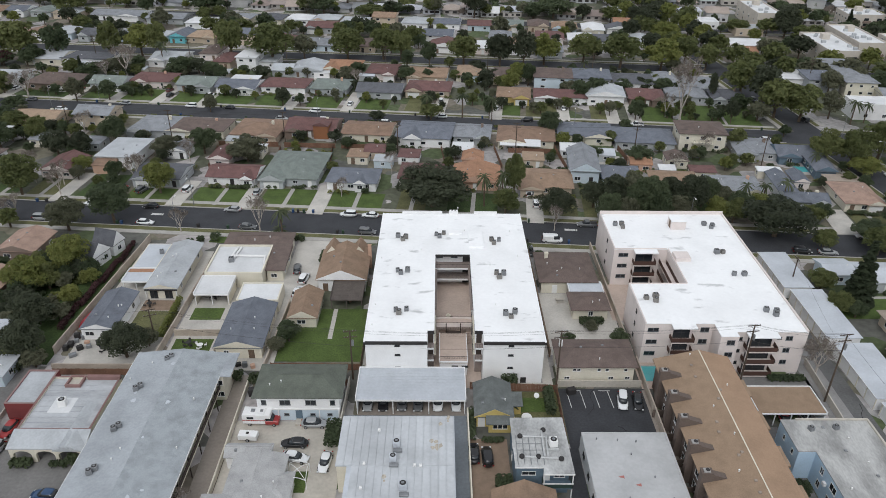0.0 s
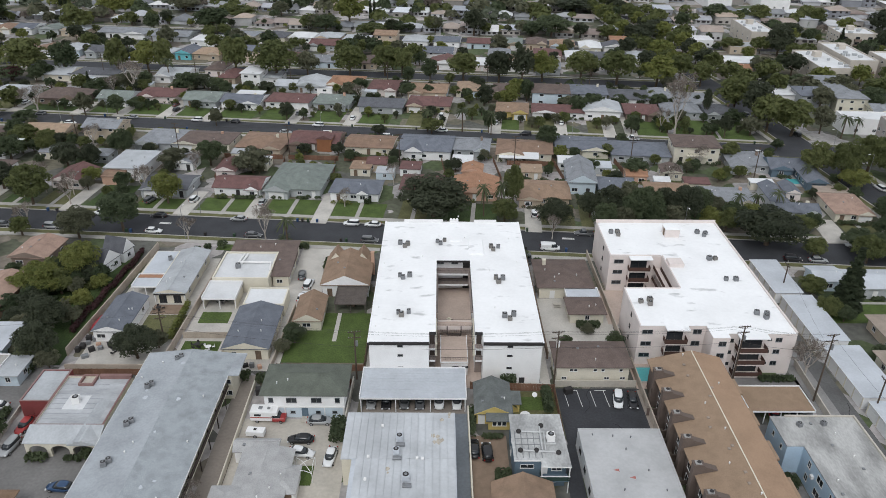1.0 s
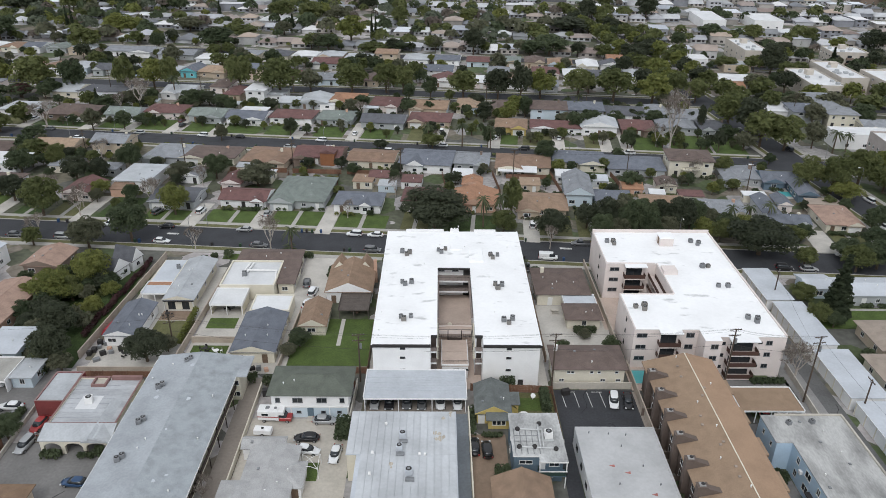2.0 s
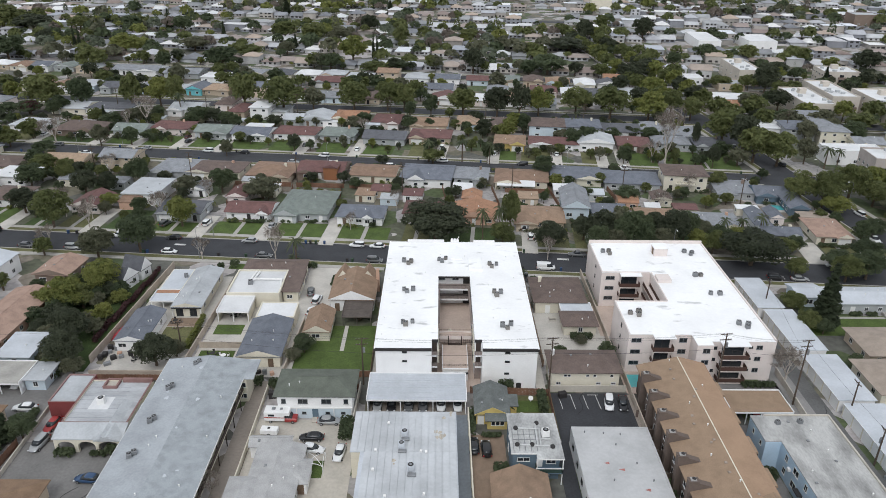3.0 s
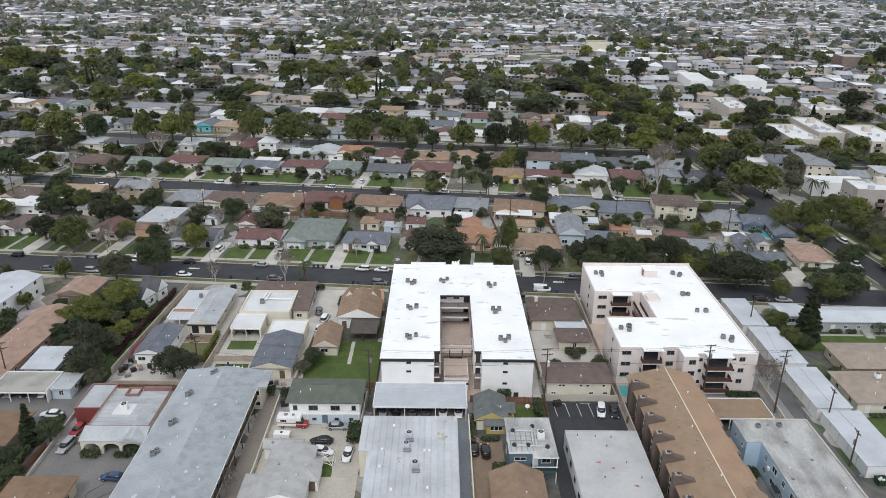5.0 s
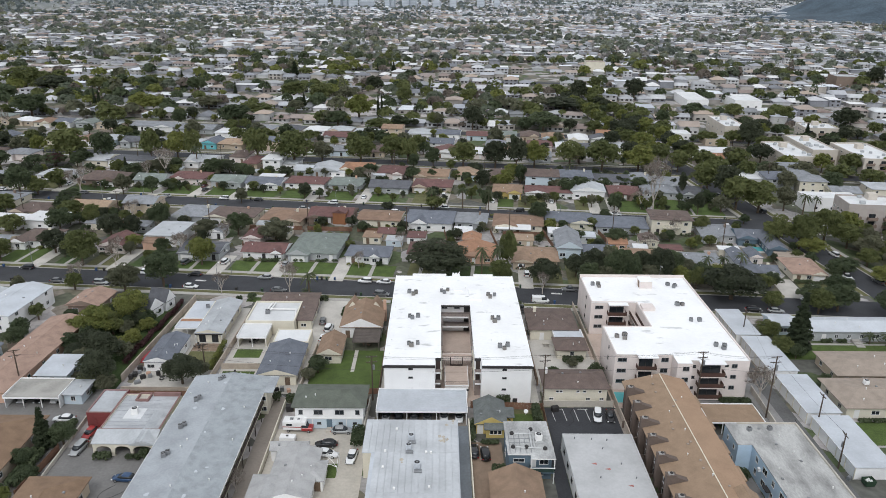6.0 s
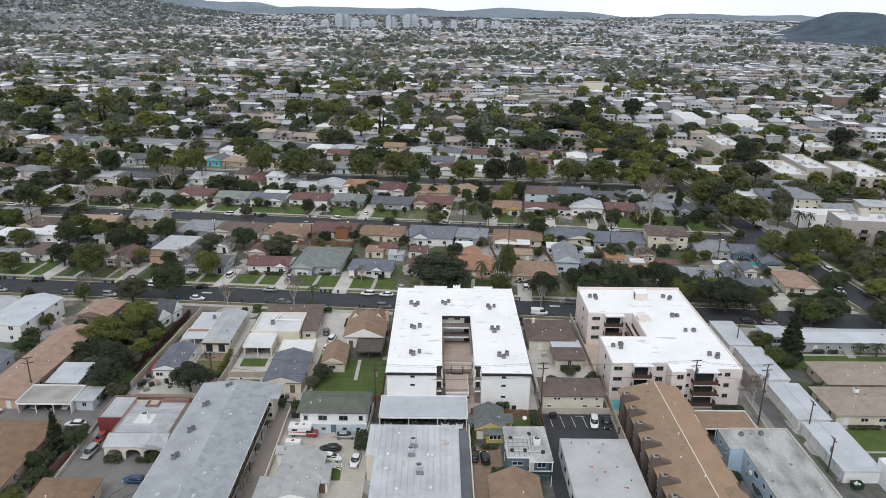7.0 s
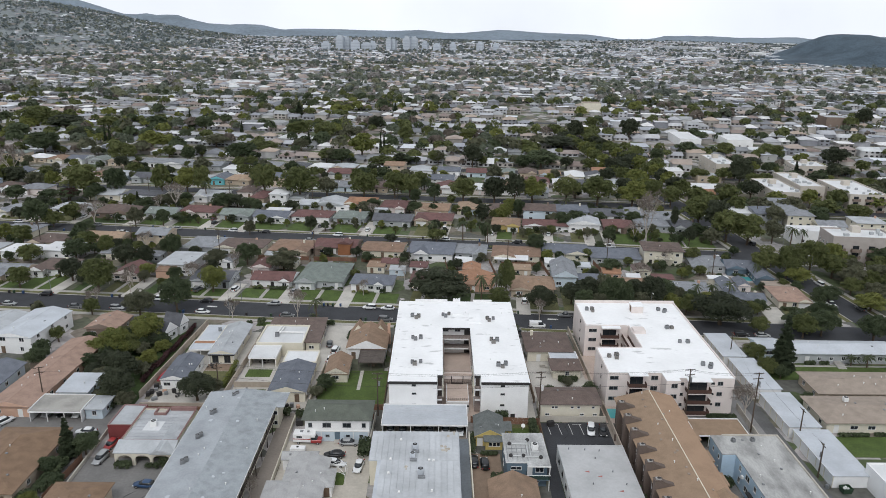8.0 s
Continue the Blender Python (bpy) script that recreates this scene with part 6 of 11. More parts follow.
part("side_roof", Geo().add([(2.8, -10.9, 3.9), (6.3, -10.9, 3.1), (6.3, 0.2, 3.1), (2.8, 0.2, 3.9), (2.8, -10.9, 4.25), (6.3, -10.9, 3.3), (6.3, 0.2, 3.3), (2.8, 0.2, 4.25)],
                            [(3, 2, 1, 0), (4, 5, 6, 7), (0, 1, 5, 4), (1, 2, 6, 5), (2, 3, 7, 6), (3, 0, 4, 7)]), ROOFS["pale"], r)
FADED_RED = MATS["faded_red_coping"]
part("light_well", Geo().ring(-3.0, -0.2, 4.1, 6.9, 0.3, 3.75, 4.3), FADED_RED, r)
part("light_well_floor", Geo().box(-2.7, -0.5, 4.4, 6.6, 3.76, 3.79), DIRTY_CONCRETE, r)
part("roof_step", Geo().box(0.2, 6.1, 6.2, 6.8, 3.75, 4.55), FADED_RED, r)
part("unit_patch", Geo().box(-3.2, 0.6, -2.4, 1.4, 3.751, 3.775), ROOFS["white"], r, "bright white patch round the roof unit")
for k in range(9):
    part("roof_seam", shared("rolled roof seam", lambda: Geo().box(-5.7, 2.6, -0.03, 0.03, 0, 0.012), ROOFS["grey"]), None, r).location = (0, -6.2 + 1.35 * k, 3.751)
ac_unit(-51.8, -10.6, 3.78, 10, 1.5, FRAME)
r = flat_building("house", "red-walled building with a white parapeted flat roof", "house", -62.4, -56.9, -10.2, -1.0, 3.4, RED_WALL, ROOFS["pale"], parapet=0.2, coping=material("faded_pink_coping", (0.25, 0.165, 0.155), 0.9, 0.12, 0.8, 0.2, 0.1))
door(r, 0.5, -4.6, 0, 2.4, 2.1, mat=RED_WALL, name="garage_door")
house(-73.4, -67.2, 40.6, 47.0, "white", "dark", "gable_x", 2.8, 3.0, rot=-17, over=0.3, windows=2, sides=2, vents=0, label="white cottage with a steep dark grey gable roof")
house(-70.8, -65.2, 47.6, 51.6, "white", "dark", "gable_x", 2.8, 3.1, rot=-17, over=0.3, windows=1, sides=1, vents=0, label="steep white front gable range of the cottage")
house(-93.8, -84.0, -1.0, 36.0, "peach", "rose", "gable_y", 2.9, 1.2, windows=2, sides=6, vents=6, rot=-3, label="long peach bungalow with a terracotta gable roof")
house(-113.0, -101.5, 33.0, 53.0, "white", "silver", "gable_y", 5.0, 1.2, over=0.3, windows=2, sides=3, vents=3, rot=-5, label="white two-storey block with a pale low roof")
house(-126.0, -115.0, 36.0, 55.0, "cream", "pale", "gable_y", 3.0, 1.0, windows=2, sides=2, vents=3, rot=-5)
house(-107.5, -98.2, 4.0, 21.0, "sky", "slate", "gable_y", 2.9, 1.4, windows=2, sides=3, vents=3)
house(-92.5, -83.6, 44.4, 54.0, "brown", "rose", "gable_y", 2.9, 1.5, windows=2, sides=2, vents=3, rot=-4, label="brown house with a reddish-brown gable roof")
house(-82.0, -75.2, 7.0, 15.6, "sky", "silver", "shed", 2.4, 0.4, windows=1, sides=1, vents=1, name="shed", label="metal-roofed shed of pale corrugated sheet")
carport("carport", "low white carport with cars under a flat roof", -84.0, -71.8, -3.2, 4.4, 2.6, ROOFS["putty"], 3, ribs=False)
house(-71.6, -67.6, -1.6, 4.0, "sky", "pale", "flat", 2.7, 0.1, windows=1, sides=1, vents=1, name="shed", label="pale blue shed with a white flat roof")
house(-84.5, -70.6, -34.0, -11.0, "tan", "umber", "hip", 2.9, 2.2, over=0.6, windows=3, sides=2, vents=4, label="tan house with a hipped tan shingle roof")
house(-63.0, -52.6, -44.0, -31.2, "tan", "umber", "hip", 3.0, 1.4, over=0.6, windows=2, vents=2, label="tan house with a low hipped tan roof")
house(-84.0, -70.0, -54.0, -38.0, "cream", "brown", "hip", 2.9, 1.6, windows=3)
# lots across the alley
house(103.2, 109.5, 35.0, 41.5, "sky", "silver", "gable_x", 2.9, 0.9, windows=1, sides=1, vents=1)
r = house(110.6, 141.0, 31.6, 39.6, "grey", "silver", "gable_x", 3.0, 1.2, over=0.6, windows=9, sides=2, vents=5, label="long grey cottage row with a silver-grey gable roof and steps")
part("steps", Geo().box(-3.0, -0.8, -7.6, -4.0, -0.1, 0.25).box(-3.0, -0.8, -6.4, -4.0, 0.25, 0.5).box(-3.0, -0.8, -5.2, -4.0, 0.5, 0.75), PAVING, r)
house(107.4, 134.0, 9.0, 19.6, "tan", "gravel", "hip", 2.9, 1.2, over=0.8, windows=6, sides=2, vents=8, label="long tan apartment row with a buff hipped roof")
house(102.2, 128.0, -5.0, 6.4, "cream", "gravel", "hip", 2.9, 1.2, over=0.8, windows=6, sides=2, vents=5, label="long cream apartment row with a buff hipped roof")
ac_unit(110.4, 3.0, 4.0, 0, 1.2, FRAME)
house(119.5, 139.0, -24.0, -14.5, "cream", "white", "hip", 2.9, 1.0, windows=4, sides=2)
house(122.0, 141.0, -50.0, -34.0, "cream", "gravel", "hip", 2.9, 1.2, windows=4)

# ---- the row beyond the first street ----
A = -4.75
house(-160.0, -149.0, 93, 104, "tan", "grey", "hip", rot=A)
house(-148.0, -137.4, 92, 103, "tan", "grey", "gable_x", rot=A)
house(-137.0, -124.8, 98, 110, "white", "brown", "hip", rot=A, label="white bungalow with a broad brown hipped roof")
house(-105.4, -96.0, 93, 104, "pink", "maroon", "gable_y", rot=A, label="pink bungalow with a maroon gable roof")
h = house(-91.2, -80.0, 100, 115, "white", "pale", "flat", 4.2, 0.1, rot=A, windows=3, sides=4, vents=3, label="white stucco house with a pale flat roof")
part("porch", Geo().box(-5.2, 1.0, -11.5, -7.5, -0.1, 2.8), PEACH_WALL, h)
part("porch_roof", Geo().roof("shed", -5.5, 1.3, -11.8, -7.4, 2.8, 0.7), ROOFS["orange"], h)
house(-75.6, -62.0, 87.5, 98, "grey", "dark", "gable_x", rot=A, rise=1.4, windows=4, label="grey house with a charcoal gable roof")
house(-54.4, -40.2, 88.4, 97.5, "white", "maroon", "gable_x", rot=A, rise=1.6, wing=(3.2, 6.6, 1.2), label="white bungalow with a maroon gable roof and arched door")
house(-57.6, -51.4, 102, 111, "pink", "maroon", "gable_y", rot=A, rise=1.4, name="garage", windows=1)
house(-38.0, -21.8, 88.0, 108, "grey", "green", "hip", rot=A, rise=2.3, windows=4, sides=4, vents=5, label="large grey house with a grey-green hipped roof")
house(-18.9, -4.6, 85.2, 95.0, "white", "slate", "hip", rot=A, rise=1.6, wing=(1.2, 4.2, 0.9), label="small white house with a blue-grey hipped roof")
house(2.0, 14.0, 88, 99, "pink", "maroon", "hip", rot=A)
house(18.0, 31.0, 86, 98, "peach", "tile", "gable_y", rot=A, label="peach house with terracotta roof among trees")
house(37.4, 52.0, 82.6, 95.0, "tan", "russet", "hip", rot=A, rise=1.4, over=0.7, label="tan bungalow with a light brown hipped roof")
house(53.4, 61.6, 91.0, 108, "sky", "grey", "gable_y", rot=A, h=4.0, rise=2.4, windows=2, vents=1, label="pale blue house with a steep grey gable")
house(62.4, 73.0, 87, 98, "sky", "slate", "hip", rot=A, label="pale blue house with slate roof behind oaks")
house(76.0, 89.0, 83, 94, "cream", "russet", "hip", rot=A)
h = house(110.2, 121.4, 73.4, 79.6, "grey", "slate", "gable_x", rot=A, rise=1.5, over=0.5, vents=3, wing=(1.2, 5.4, 0.9), label="grey house with a dark slate roof and a long rear range")
part("rear_wall", Geo().box(-5.4, -0.6, 3.1, 17.0, -0.1, 2.65), WALLS["grey"], h)
part("rear_roof", Geo().roof("gable_y", -5.9, -0.1, 0.6, 17.4, 2.66, 1.45, ends=1), [ROOFS["slate"], WALLS["grey"]], h)
for x, y in ((-4.2, 6.0), (-1.6, 9.4), (-4.0, 13.2)):
    part("roof_vent", Geo().box(x - 0.25, x + 0.25, y - 0.3, y + 0.3, 3.3, 3.75), PIPE_WHITE, h)
house(117.8, 122.2, 86.6, 94.6, "pink", "slate", "gable_y", rot=A, rise=1.2, over=0.3, windows=1, sides=1, vents=0, name="garage", label="small pinkish garage with a dark slate gable roof")
house(110.4, 117.2, 95.0, 98.0, "cream", "white", "shed", 2.4, 0.2, rot=A, over=0.3, windows=1, sides=1, vents=0, name="shed", label="low shed with a flat white roof")
house(89.6, 96.8, 93.8, 97.8, "cream", "maroon", "shed", 2.6, 0.4, rot=A, over=0.4, windows=1, sides=1, vents=0, name="shed", label="low shed with a dull maroon roof")
h = house(126.6, 136.6, 72.6, 86.4, "cream", "rose", "hip", rot=A, rise=1.5, over=0.6, vents=7, wing=(0.8, 4.8, 0.7), label="cream corner house with an orange tile roof and a flat-roofed rear")
part("rear_wall", Geo().box(-4.6, 4.8, 6.9, 12.2, -0.1, 2.7), WALLS["cream"], h)
part("rear_roof", Geo().box(-5.0, 5.2, 7.5, 12.6, 2.7, 2.95), ROOFS["gravel"], h)
house(92.2, 106.0, 80.8, 90.6, "cream", "grey", "hip", rot=A, rise=1.7, vents=7, label="cream house with a broad grey hipped roof dotted with vents")

# ---- the row that backs on it, along the second street ----
B = -6.3
house(-178.0, -163.0, 146, 158, "cream", "grey", "hip", rot=B)
house(-156.0, -143.6, 131.5, 143, "tan", "brown", "hip", rot=B)
house(-160.0, -146.0, 117, 127, "white", "white", "flat", 3.0, 0.1, rot=B)
house(-144.5, -132.0, 117.5, 128, "white", "white", "flat", 3.6, 0.1, rot=B)
house(-136.0, -120.8, 136, 147, "tan", "tan", "gable_x", rot=B, label="tan house with a tan gable roof")
house(-114.0, -101.4, 136, 146, "tan", "grey", "gable_x", h=4.8, rot=B, chimney=(5.0, 0), label="tan two-storey house with grey roof and big chimney")
house(-91.4, -76.6, 127, 141, "grey", "grey", "hip", rot=B, rise=2.0)
house(-78.6, -59.4, 127.5, 139, "cream", "brown", "hip", rot=B, rise=1.5)
house(-56.0, -40.2, 123, 138, "tan", "orange", "hip", rot=B, rise=1.6, label="tan house with an orange-brown hipped roof")
h = house(-38.4, -21.8, 128, 140, "brown", "maroon", "gable_x", rot=B, rise=1.8, label="brown house with a dark red-brown gable roof")
part("dormer", Geo().box(1.5, 6.5, -7.2, -2.5, -0.1, 4.6), material("rust_siding", (0.27, 0.12, 0.06), 0.9, 0.1, 1, 0.1, 0.1), h)
part("dormer_roof", Geo().roof("gable_y", 1.1, 6.9, -7.5, -2.0, 4.6, 1.2), ROOFS["maroon"], h)
house(-18.8, -2.6, 124, 136, "cream", "orange", "gable_x", rot=B, rise=1.1)
house(-0.2, 17.6, 119.5, 135, "white", "slate", "hip", rot=B, rise=2.4, h=3.2, wing=(-6.0, -0.5, 1.5), label="large white house with a blue-grey hipped roof")
house(18.8, 30.6, 122, 134, "grey", "grey", "hip", rot=B)
h = house(33.6, 52.0, 119.5, 132, "cream", "orange", "hip", rot=B, rise=1.4)
part("patio_roof", Geo().roof("shed", -8.5, 4.8, -11.5, -6.2, 2.5, 0.35), ROOFS["white"], h)
house(54.4, 72.0, 124, 136, "cream", "slate", "hip", rot=B, rise=1.8, label="cream house with a slate grey hipped roof") 
house(72.6, 91.6, 117.5, 131, "grey", "slate", "hip", rot=B, rise=1.6)
h = house(93.2, 108.0, 117.5, 129.5, "cream", "brown", "hip", h=5.8, rot=B, rise=1.6, windows=3, label="beige two-storey house with a brown roof and balcony")
part("balcony", Geo().box(-3.2, 3.2, -7.6, -6.0, 2.8, 3.0), CREAM_WALL, h)
railing(h, -3.1, -7.5, 3.1, -7.5, 3.0, 1.0)
house(109.6, 122.2, 109.5, 122, "grey", "grey", "hip", rot=B, rise=1.6)
h = house(121.8, 135.6, 107.6, 115.6, "slate", "slate", "gable_x", rot=B, rise=1.7, windows=4, label="dark blue-grey house with a slate roof round a pool yard")
part("side_wall", Geo().box(0.8, 6.6, -16.4, -4.0, -0.1, 2.65), WALLS["slate"], h)
part("side_roof", Geo().roof("gable_y", 0.3, 7.2, -17.0, -1.2, 2.66, 1.5, ends=1), [ROOFS["slate"], WALLS["slate"]], h)
for y in (-13.0, -9.6, -6.4):
    window(h, 0.8, y, 0.9, 1.4, 1.1, -90)
# back-yard sheds and garages between the two rows
for k, (x, y, wl_, rf) in enumerate(((-118, 121, "cream", "grey"), (-70, 112, "white", "grey"), (-46, 112, "cream", "white"), (-12, 108, "cream", "russet"), (-7, 112, "tan", "maroon"), (24, 106, "peach", "tile"), (21, 114, "white", "white"),
                                       (43, 106, "tan", "tan"), (76, 103, "peach", "tile"), (88, 106, "cream", "brown"), (-100, 118, "grey", "grey"), (4, 108, "white", "maroon"), (56, 114, "white", "white"))):
    house(x - 3.2, x + 3.2, y - 3.4, y + 3.4, wl_, rf, ("gable_x", "gable_y", "hip", "flat")[k % 4], 2.5, 1.1 if k % 4 != 3 else 0.1, rot=A, windows=2, sides=1, vents=1, name="garage", over=0.3)

# ---- the row beyond the second street ----
C = -6.3
house(-198.0, -184.0, 181, 194, "cream", "grey", "hip", rot=C)
house(-175.0, -159.4, 186, 198, "white", "pale", "hip", rot=C)
house(-153.0, -133.0, 179, 193, "brown", "brown", "hip", rot=C, rise=2.6)
house(-127.0, -113.4, 179, 190, "grey", "green", "gable_x", rot=C)
house(-112.8, -96.0, 183, 195, "pink", "maroon", "hip", rot=C, rise=1.8, wing=(-5, 0, 1.5))
house(-91.6, -77.0, 178, 190, "grey", "green", "gable_x", rot=C, rise=1.6)
h = house(-75.2, -59.2, 175, 187, "white", "slate", "gable_x", rot=C, rise=1.5, label="white house with a slate roof and white upper roof")
part("upper_roof", Geo().roof("flat", -4, 7.5, 0.5, 6, 4.3, 0.2), ROOFS["white"], h)
house(-57.4, -39.6, 176, 188, "white", "maroon", "hip", rot=C, rise=1.8, label="white house with a dark red-brown hipped roof")
house(-37.4, -22.8, 174, 187, "grey", "green", "hip", rot=C, rise=2.0, wing=(2.4, 6.2, 2.0))
house(-18.6, -1.2, 170, 182, "grey", "dark", "gable_x", rot=C, rise=2.0)
house(0.8, 17.8, 172.5, 185, "tan", "maroon", "hip", rot=C)
house(36.4, 48.6, 165, 177, "yellow", "russet", "hip", rot=C, label="ochre house with a light brown hipped roof")
house(50.6, 70.6, 165, 175, "white", "maroon", "hip", rot=C, rise=1.5, label="white house with a long maroon hipped roof")
house(70.8, 85.0, 163.5, 176, "white", "pale", "gable_y", h=3.6, rot=C)
house(87.4, 100.6, 163, 176, "brown", "maroon", "hip", rot=C, rise=2.2)
house(102.8, 117.4, 166, 178, "grey", "grey", "hip", rot=C, rise=1.8)
house(119.5, 131.5, 164, 176, "grey", "dark", "hip", rot=C)


# small outbuildings and paved yards behind the rows
rng = random.Random(55)
placed = 0
for _ in range(900):
    x, y = rng.uniform(-165, 128), rng.choice((rng.uniform(99, 121), rng.uniform(190, 207)))
    y -= 0.09 * x * (1 if y < 150 else 1.2)
    w, d = rng.uniform(1.8, 3.4), rng.uniform(1.5, 2.8)
    if any(abs(x - a) < e + w + 0.4 and abs(y - b) < f + d + 0.4 for a, b, e, f in FOOTPRINTS):
        continue
    house(x - w, x + w, y - d, y + d, rng.choice(("white", "cream", "grey", "sky")), rng.choice(("white", "silver", "pale", "white")), rng.choice(("flat", "shed", "gable_x")), rng.uniform(2.2, 2.6), 0.5, rot=-5.5, over=0.2, windows=1, sides=0, vents=0, name="shed")
    if placed % 2:
        patch("yard", "pale concrete back yard behind a house", "yard", CONCRETE, x - w - 2.5, x + w + 2.0, y - d - 4.0, y + d + 1.0, 0.05, -5.5)
    placed += 1
    if placed == 26:
        break

# ---- ground of the lots ----
WEEDS = material("weedy_grass", (0.055, 0.085, 0.028), 0.95, 0.4, 0.5, 0.4, 0.5)
TAUPE = material("taupe_concrete", (0.28, 0.245, 0.215), 0.9, 0.10, 0.4, 0.2, 0.15)
patch("car_park", "grey weathered asphalt car park with faded lines", "car park", OLD_ASPHALT, -66.0, -43.0, -62, -17.5, 0.03)
patch("driveway", "grey asphalt drive past the carport", "driveway", OLD_ASPHALT, -90.0, -64.0, -11.0, 5.0, 0.034)
patch("driveway", "long taupe concrete drive beside the apartment block", "driveway", TAUPE, -25.9, -22.4, -62, 2.0, 0.03)
patch("courtyard", "stained beige concrete court with parked cars", "court", DIRTY_CONCRETE, -22.0, -2.6, -62, -10.6, 0.034)
patch("driveway", "smooth grey lane round the low building", "driveway", GREY_LANE, -3.4, 18.6, -15.6, -9.0, 0.038)
patch("driveway", "smooth grey lane beside the low building", "driveway", GREY_LANE, 16.0, 18.6, -62, -15.6, 0.038)
patch("driveway", "dark grey concrete under the carport", "driveway", TAUPE, -1.1, 18.3, -9.0, -0.3, 0.03)
patch("driveway", "brown paved drive in front of the cottage", "driveway", BROWN_PAVING, 19.0, 25.3, -62, -14.8, 0.034)
patch("lawn", "patchy green back lawn behind the cottage", "lawn", DRY_LAWN, 26.6, 35.4, -15.8, -2.6, 0.03)
patch("lawn", "small green lawn", "lawn", LAWN, 27.6, 33.4, -8.0, -4.2, 0.042)
patch("car_park", "dark asphalt car park with white bay lines", "car park", ASPHALT, 36.0, 52.0, -16.9, -1.6, 0.024)
patch("driveway", "dark asphalt passage between buildings", "driveway", ASPHALT, 34.6, 37.3, -62, -16.9, 0.034)
patch("driveway", "narrow concrete passage beside the townhouses", "driveway", TAUPE, 51.6, 53.2, -62, -2.0, 0.03)
patch("path", "concrete side passage of the apartment building", "path", CONCRETE, 33.3, 35.2, -2.0, 52.0, 0.05)
patch("path", "concrete side passage of the apartment building", "path", CONCRETE, -1.4, -0.02, -0.2, 52.0, 0.05)
patch("path", "concrete strip before the apartment building", "path", CONCRETE, 21.8, 34.0, -2.2, -0.02, 0.06)
patch("courtyard", "pale concrete yard with a table and bins", "yard", CONCRETE, 35.3, 51.5, 8.6, 31.0, 0.04)
patch("courtyard", "tan courtyard paving of the apartment building", "court", DECK, 50.8, 64.8, 20.5, 34.8, 0.05)
patch("courtyard", "tan pool deck", "deck", DECK, 51.8, 66.2, -1.6, 6.2, 0.06)
patch("driveway", "concrete ramp behind the apartments", "driveway", OLD_ASPHALT, 66.2, 84.2, -4.4, 2.0, 0.03)
patch("road", "grey concrete alley with a dark patched strip", "alley", material("alley_concrete", (0.27, 0.265, 0.26), 0.92, 0.12, 0.4, 0.25, 0.2), 83.6, 91.0, -90, 52.0, 0.03)
patch("road", "dark asphalt strip of the alley", "alley", material("patched_alley_asphalt", (0.135, 0.135, 0.135), 0.92, 0.16, 0.5, 0.25, 0.2), 88.0, 91.4, -90, 52.5, 0.036)
patch("driveway", "grey asphalt yard between blue building and townhouses", "yard", OLD_ASPHALT, 67.0, 73.2, -62, -11.6, 0.028)
patch("lawn", "green back lawn of the cottage", "lawn", LAWN, -18.8, -1.6, 6.2, 24.4, 0.05)
patch("path", "narrow concrete garden path", "path", CONCRETE, -9.4, -8.5, 13.6, 24.4, 0.07)
patch("driveway", "long pale concrete drive between two houses", "driveway", CONCRETE, -22.4, -14.4, 24.0, 57.4, 0.04)
patch("courtyard", "pale concrete back yard", "yard", CONCRETE, -41.2, -18.9, 3.4, 46.0, 0.03)
for a, b, c, d in ((-39.8, -33.2, 20.2, 24.6), (-40.4, -32.6, 9.0, 13.4)):
    patch("lawn", "small square of artificial-looking green lawn", "lawn", LAWN, a, b, c, d, 0.06)
patch("courtyard", "pale concrete back yard with patio", "yard", CONCRETE, -60.2, -42.4, 3.0, 49.5, 0.03)
patch("terrace", "red brick patio behind the house", "patio", BROWN_PAVING, -51.6, -44.8, 23.6, 27.6, 0.06)
patch("lawn", "worn back lawn", "lawn", DRY_LAWN, -51.6, -42.8, 14.0, 23.4, 0.05)
patch("lawn", "overgrown weedy garden", "garden", WEEDS, -83.4, -63.0, 5.0, 52.0, 0.04, 0)
patch("lawn", "front garden grass", "lawn", LAWN, -45.0, -28.0, 53.4, 56.6, 0.05, -4.75)
patch("lawn", "green lawn between apartment rows", "lawn", LAWN, 101.0, 150.0, 21.4, 30.6, 0.05)
patch("path", "pale concrete garden path", "path", PAVING, 106.0, 150.0, 29.2, 30.2, 0.07)
patch("lawn", "bright green lawn", "lawn", LAWN, 101.4, 122.0, -15.0, -6.6, 0.05)
patch("lawn", "small green lawn by the drive", "lawn", LAWN, -10.4, -7.6, -26.6, -22.2, 0.06)
patch("driveway", "pale concrete drive of the corner house", "driveway", CONCRETE, 118.6, 125.2, 59.6, 74.2, 0.165, -4.75)
patch("patio", "pale paving round a small pool", "patio", PAVING, 123.6, 129.6, 98.4, 106.4, 0.06, -6.3)
POOL = material("pool_water", (0.10, 0.42, 0.44), 0.1, 0.06, 0.6, 0.05, 0.03, spec=0.5)
solid("swimming_pool", Geo().box(53.1, 56.6, 0.6, 5.0, -0.2, 0.075), POOL, "turquoise swimming pool beside the tan deck", "swimming pool")
g = Geo()
for a, b, c, d in ((52.8, 53.1, 0.3, 5.3), (56.6, 56.9, 0.3, 5.3), (53.1, 56.6, 0.3, 0.6), (53.1, 56.6, 5.0, 5.3)):
    g.soft_box(a, b, c, d, 0.0, 0.13, 0.02)
solid("swimming_pool", Geo().soft_box(-2.0, 2.0, -2.1, 2.1, -0.2, 0.085, 0.02), POOL, "small turquoise swimming pool in a paved yard", "swimming pool", x=126.8, y=102.4, rot=-6.3)
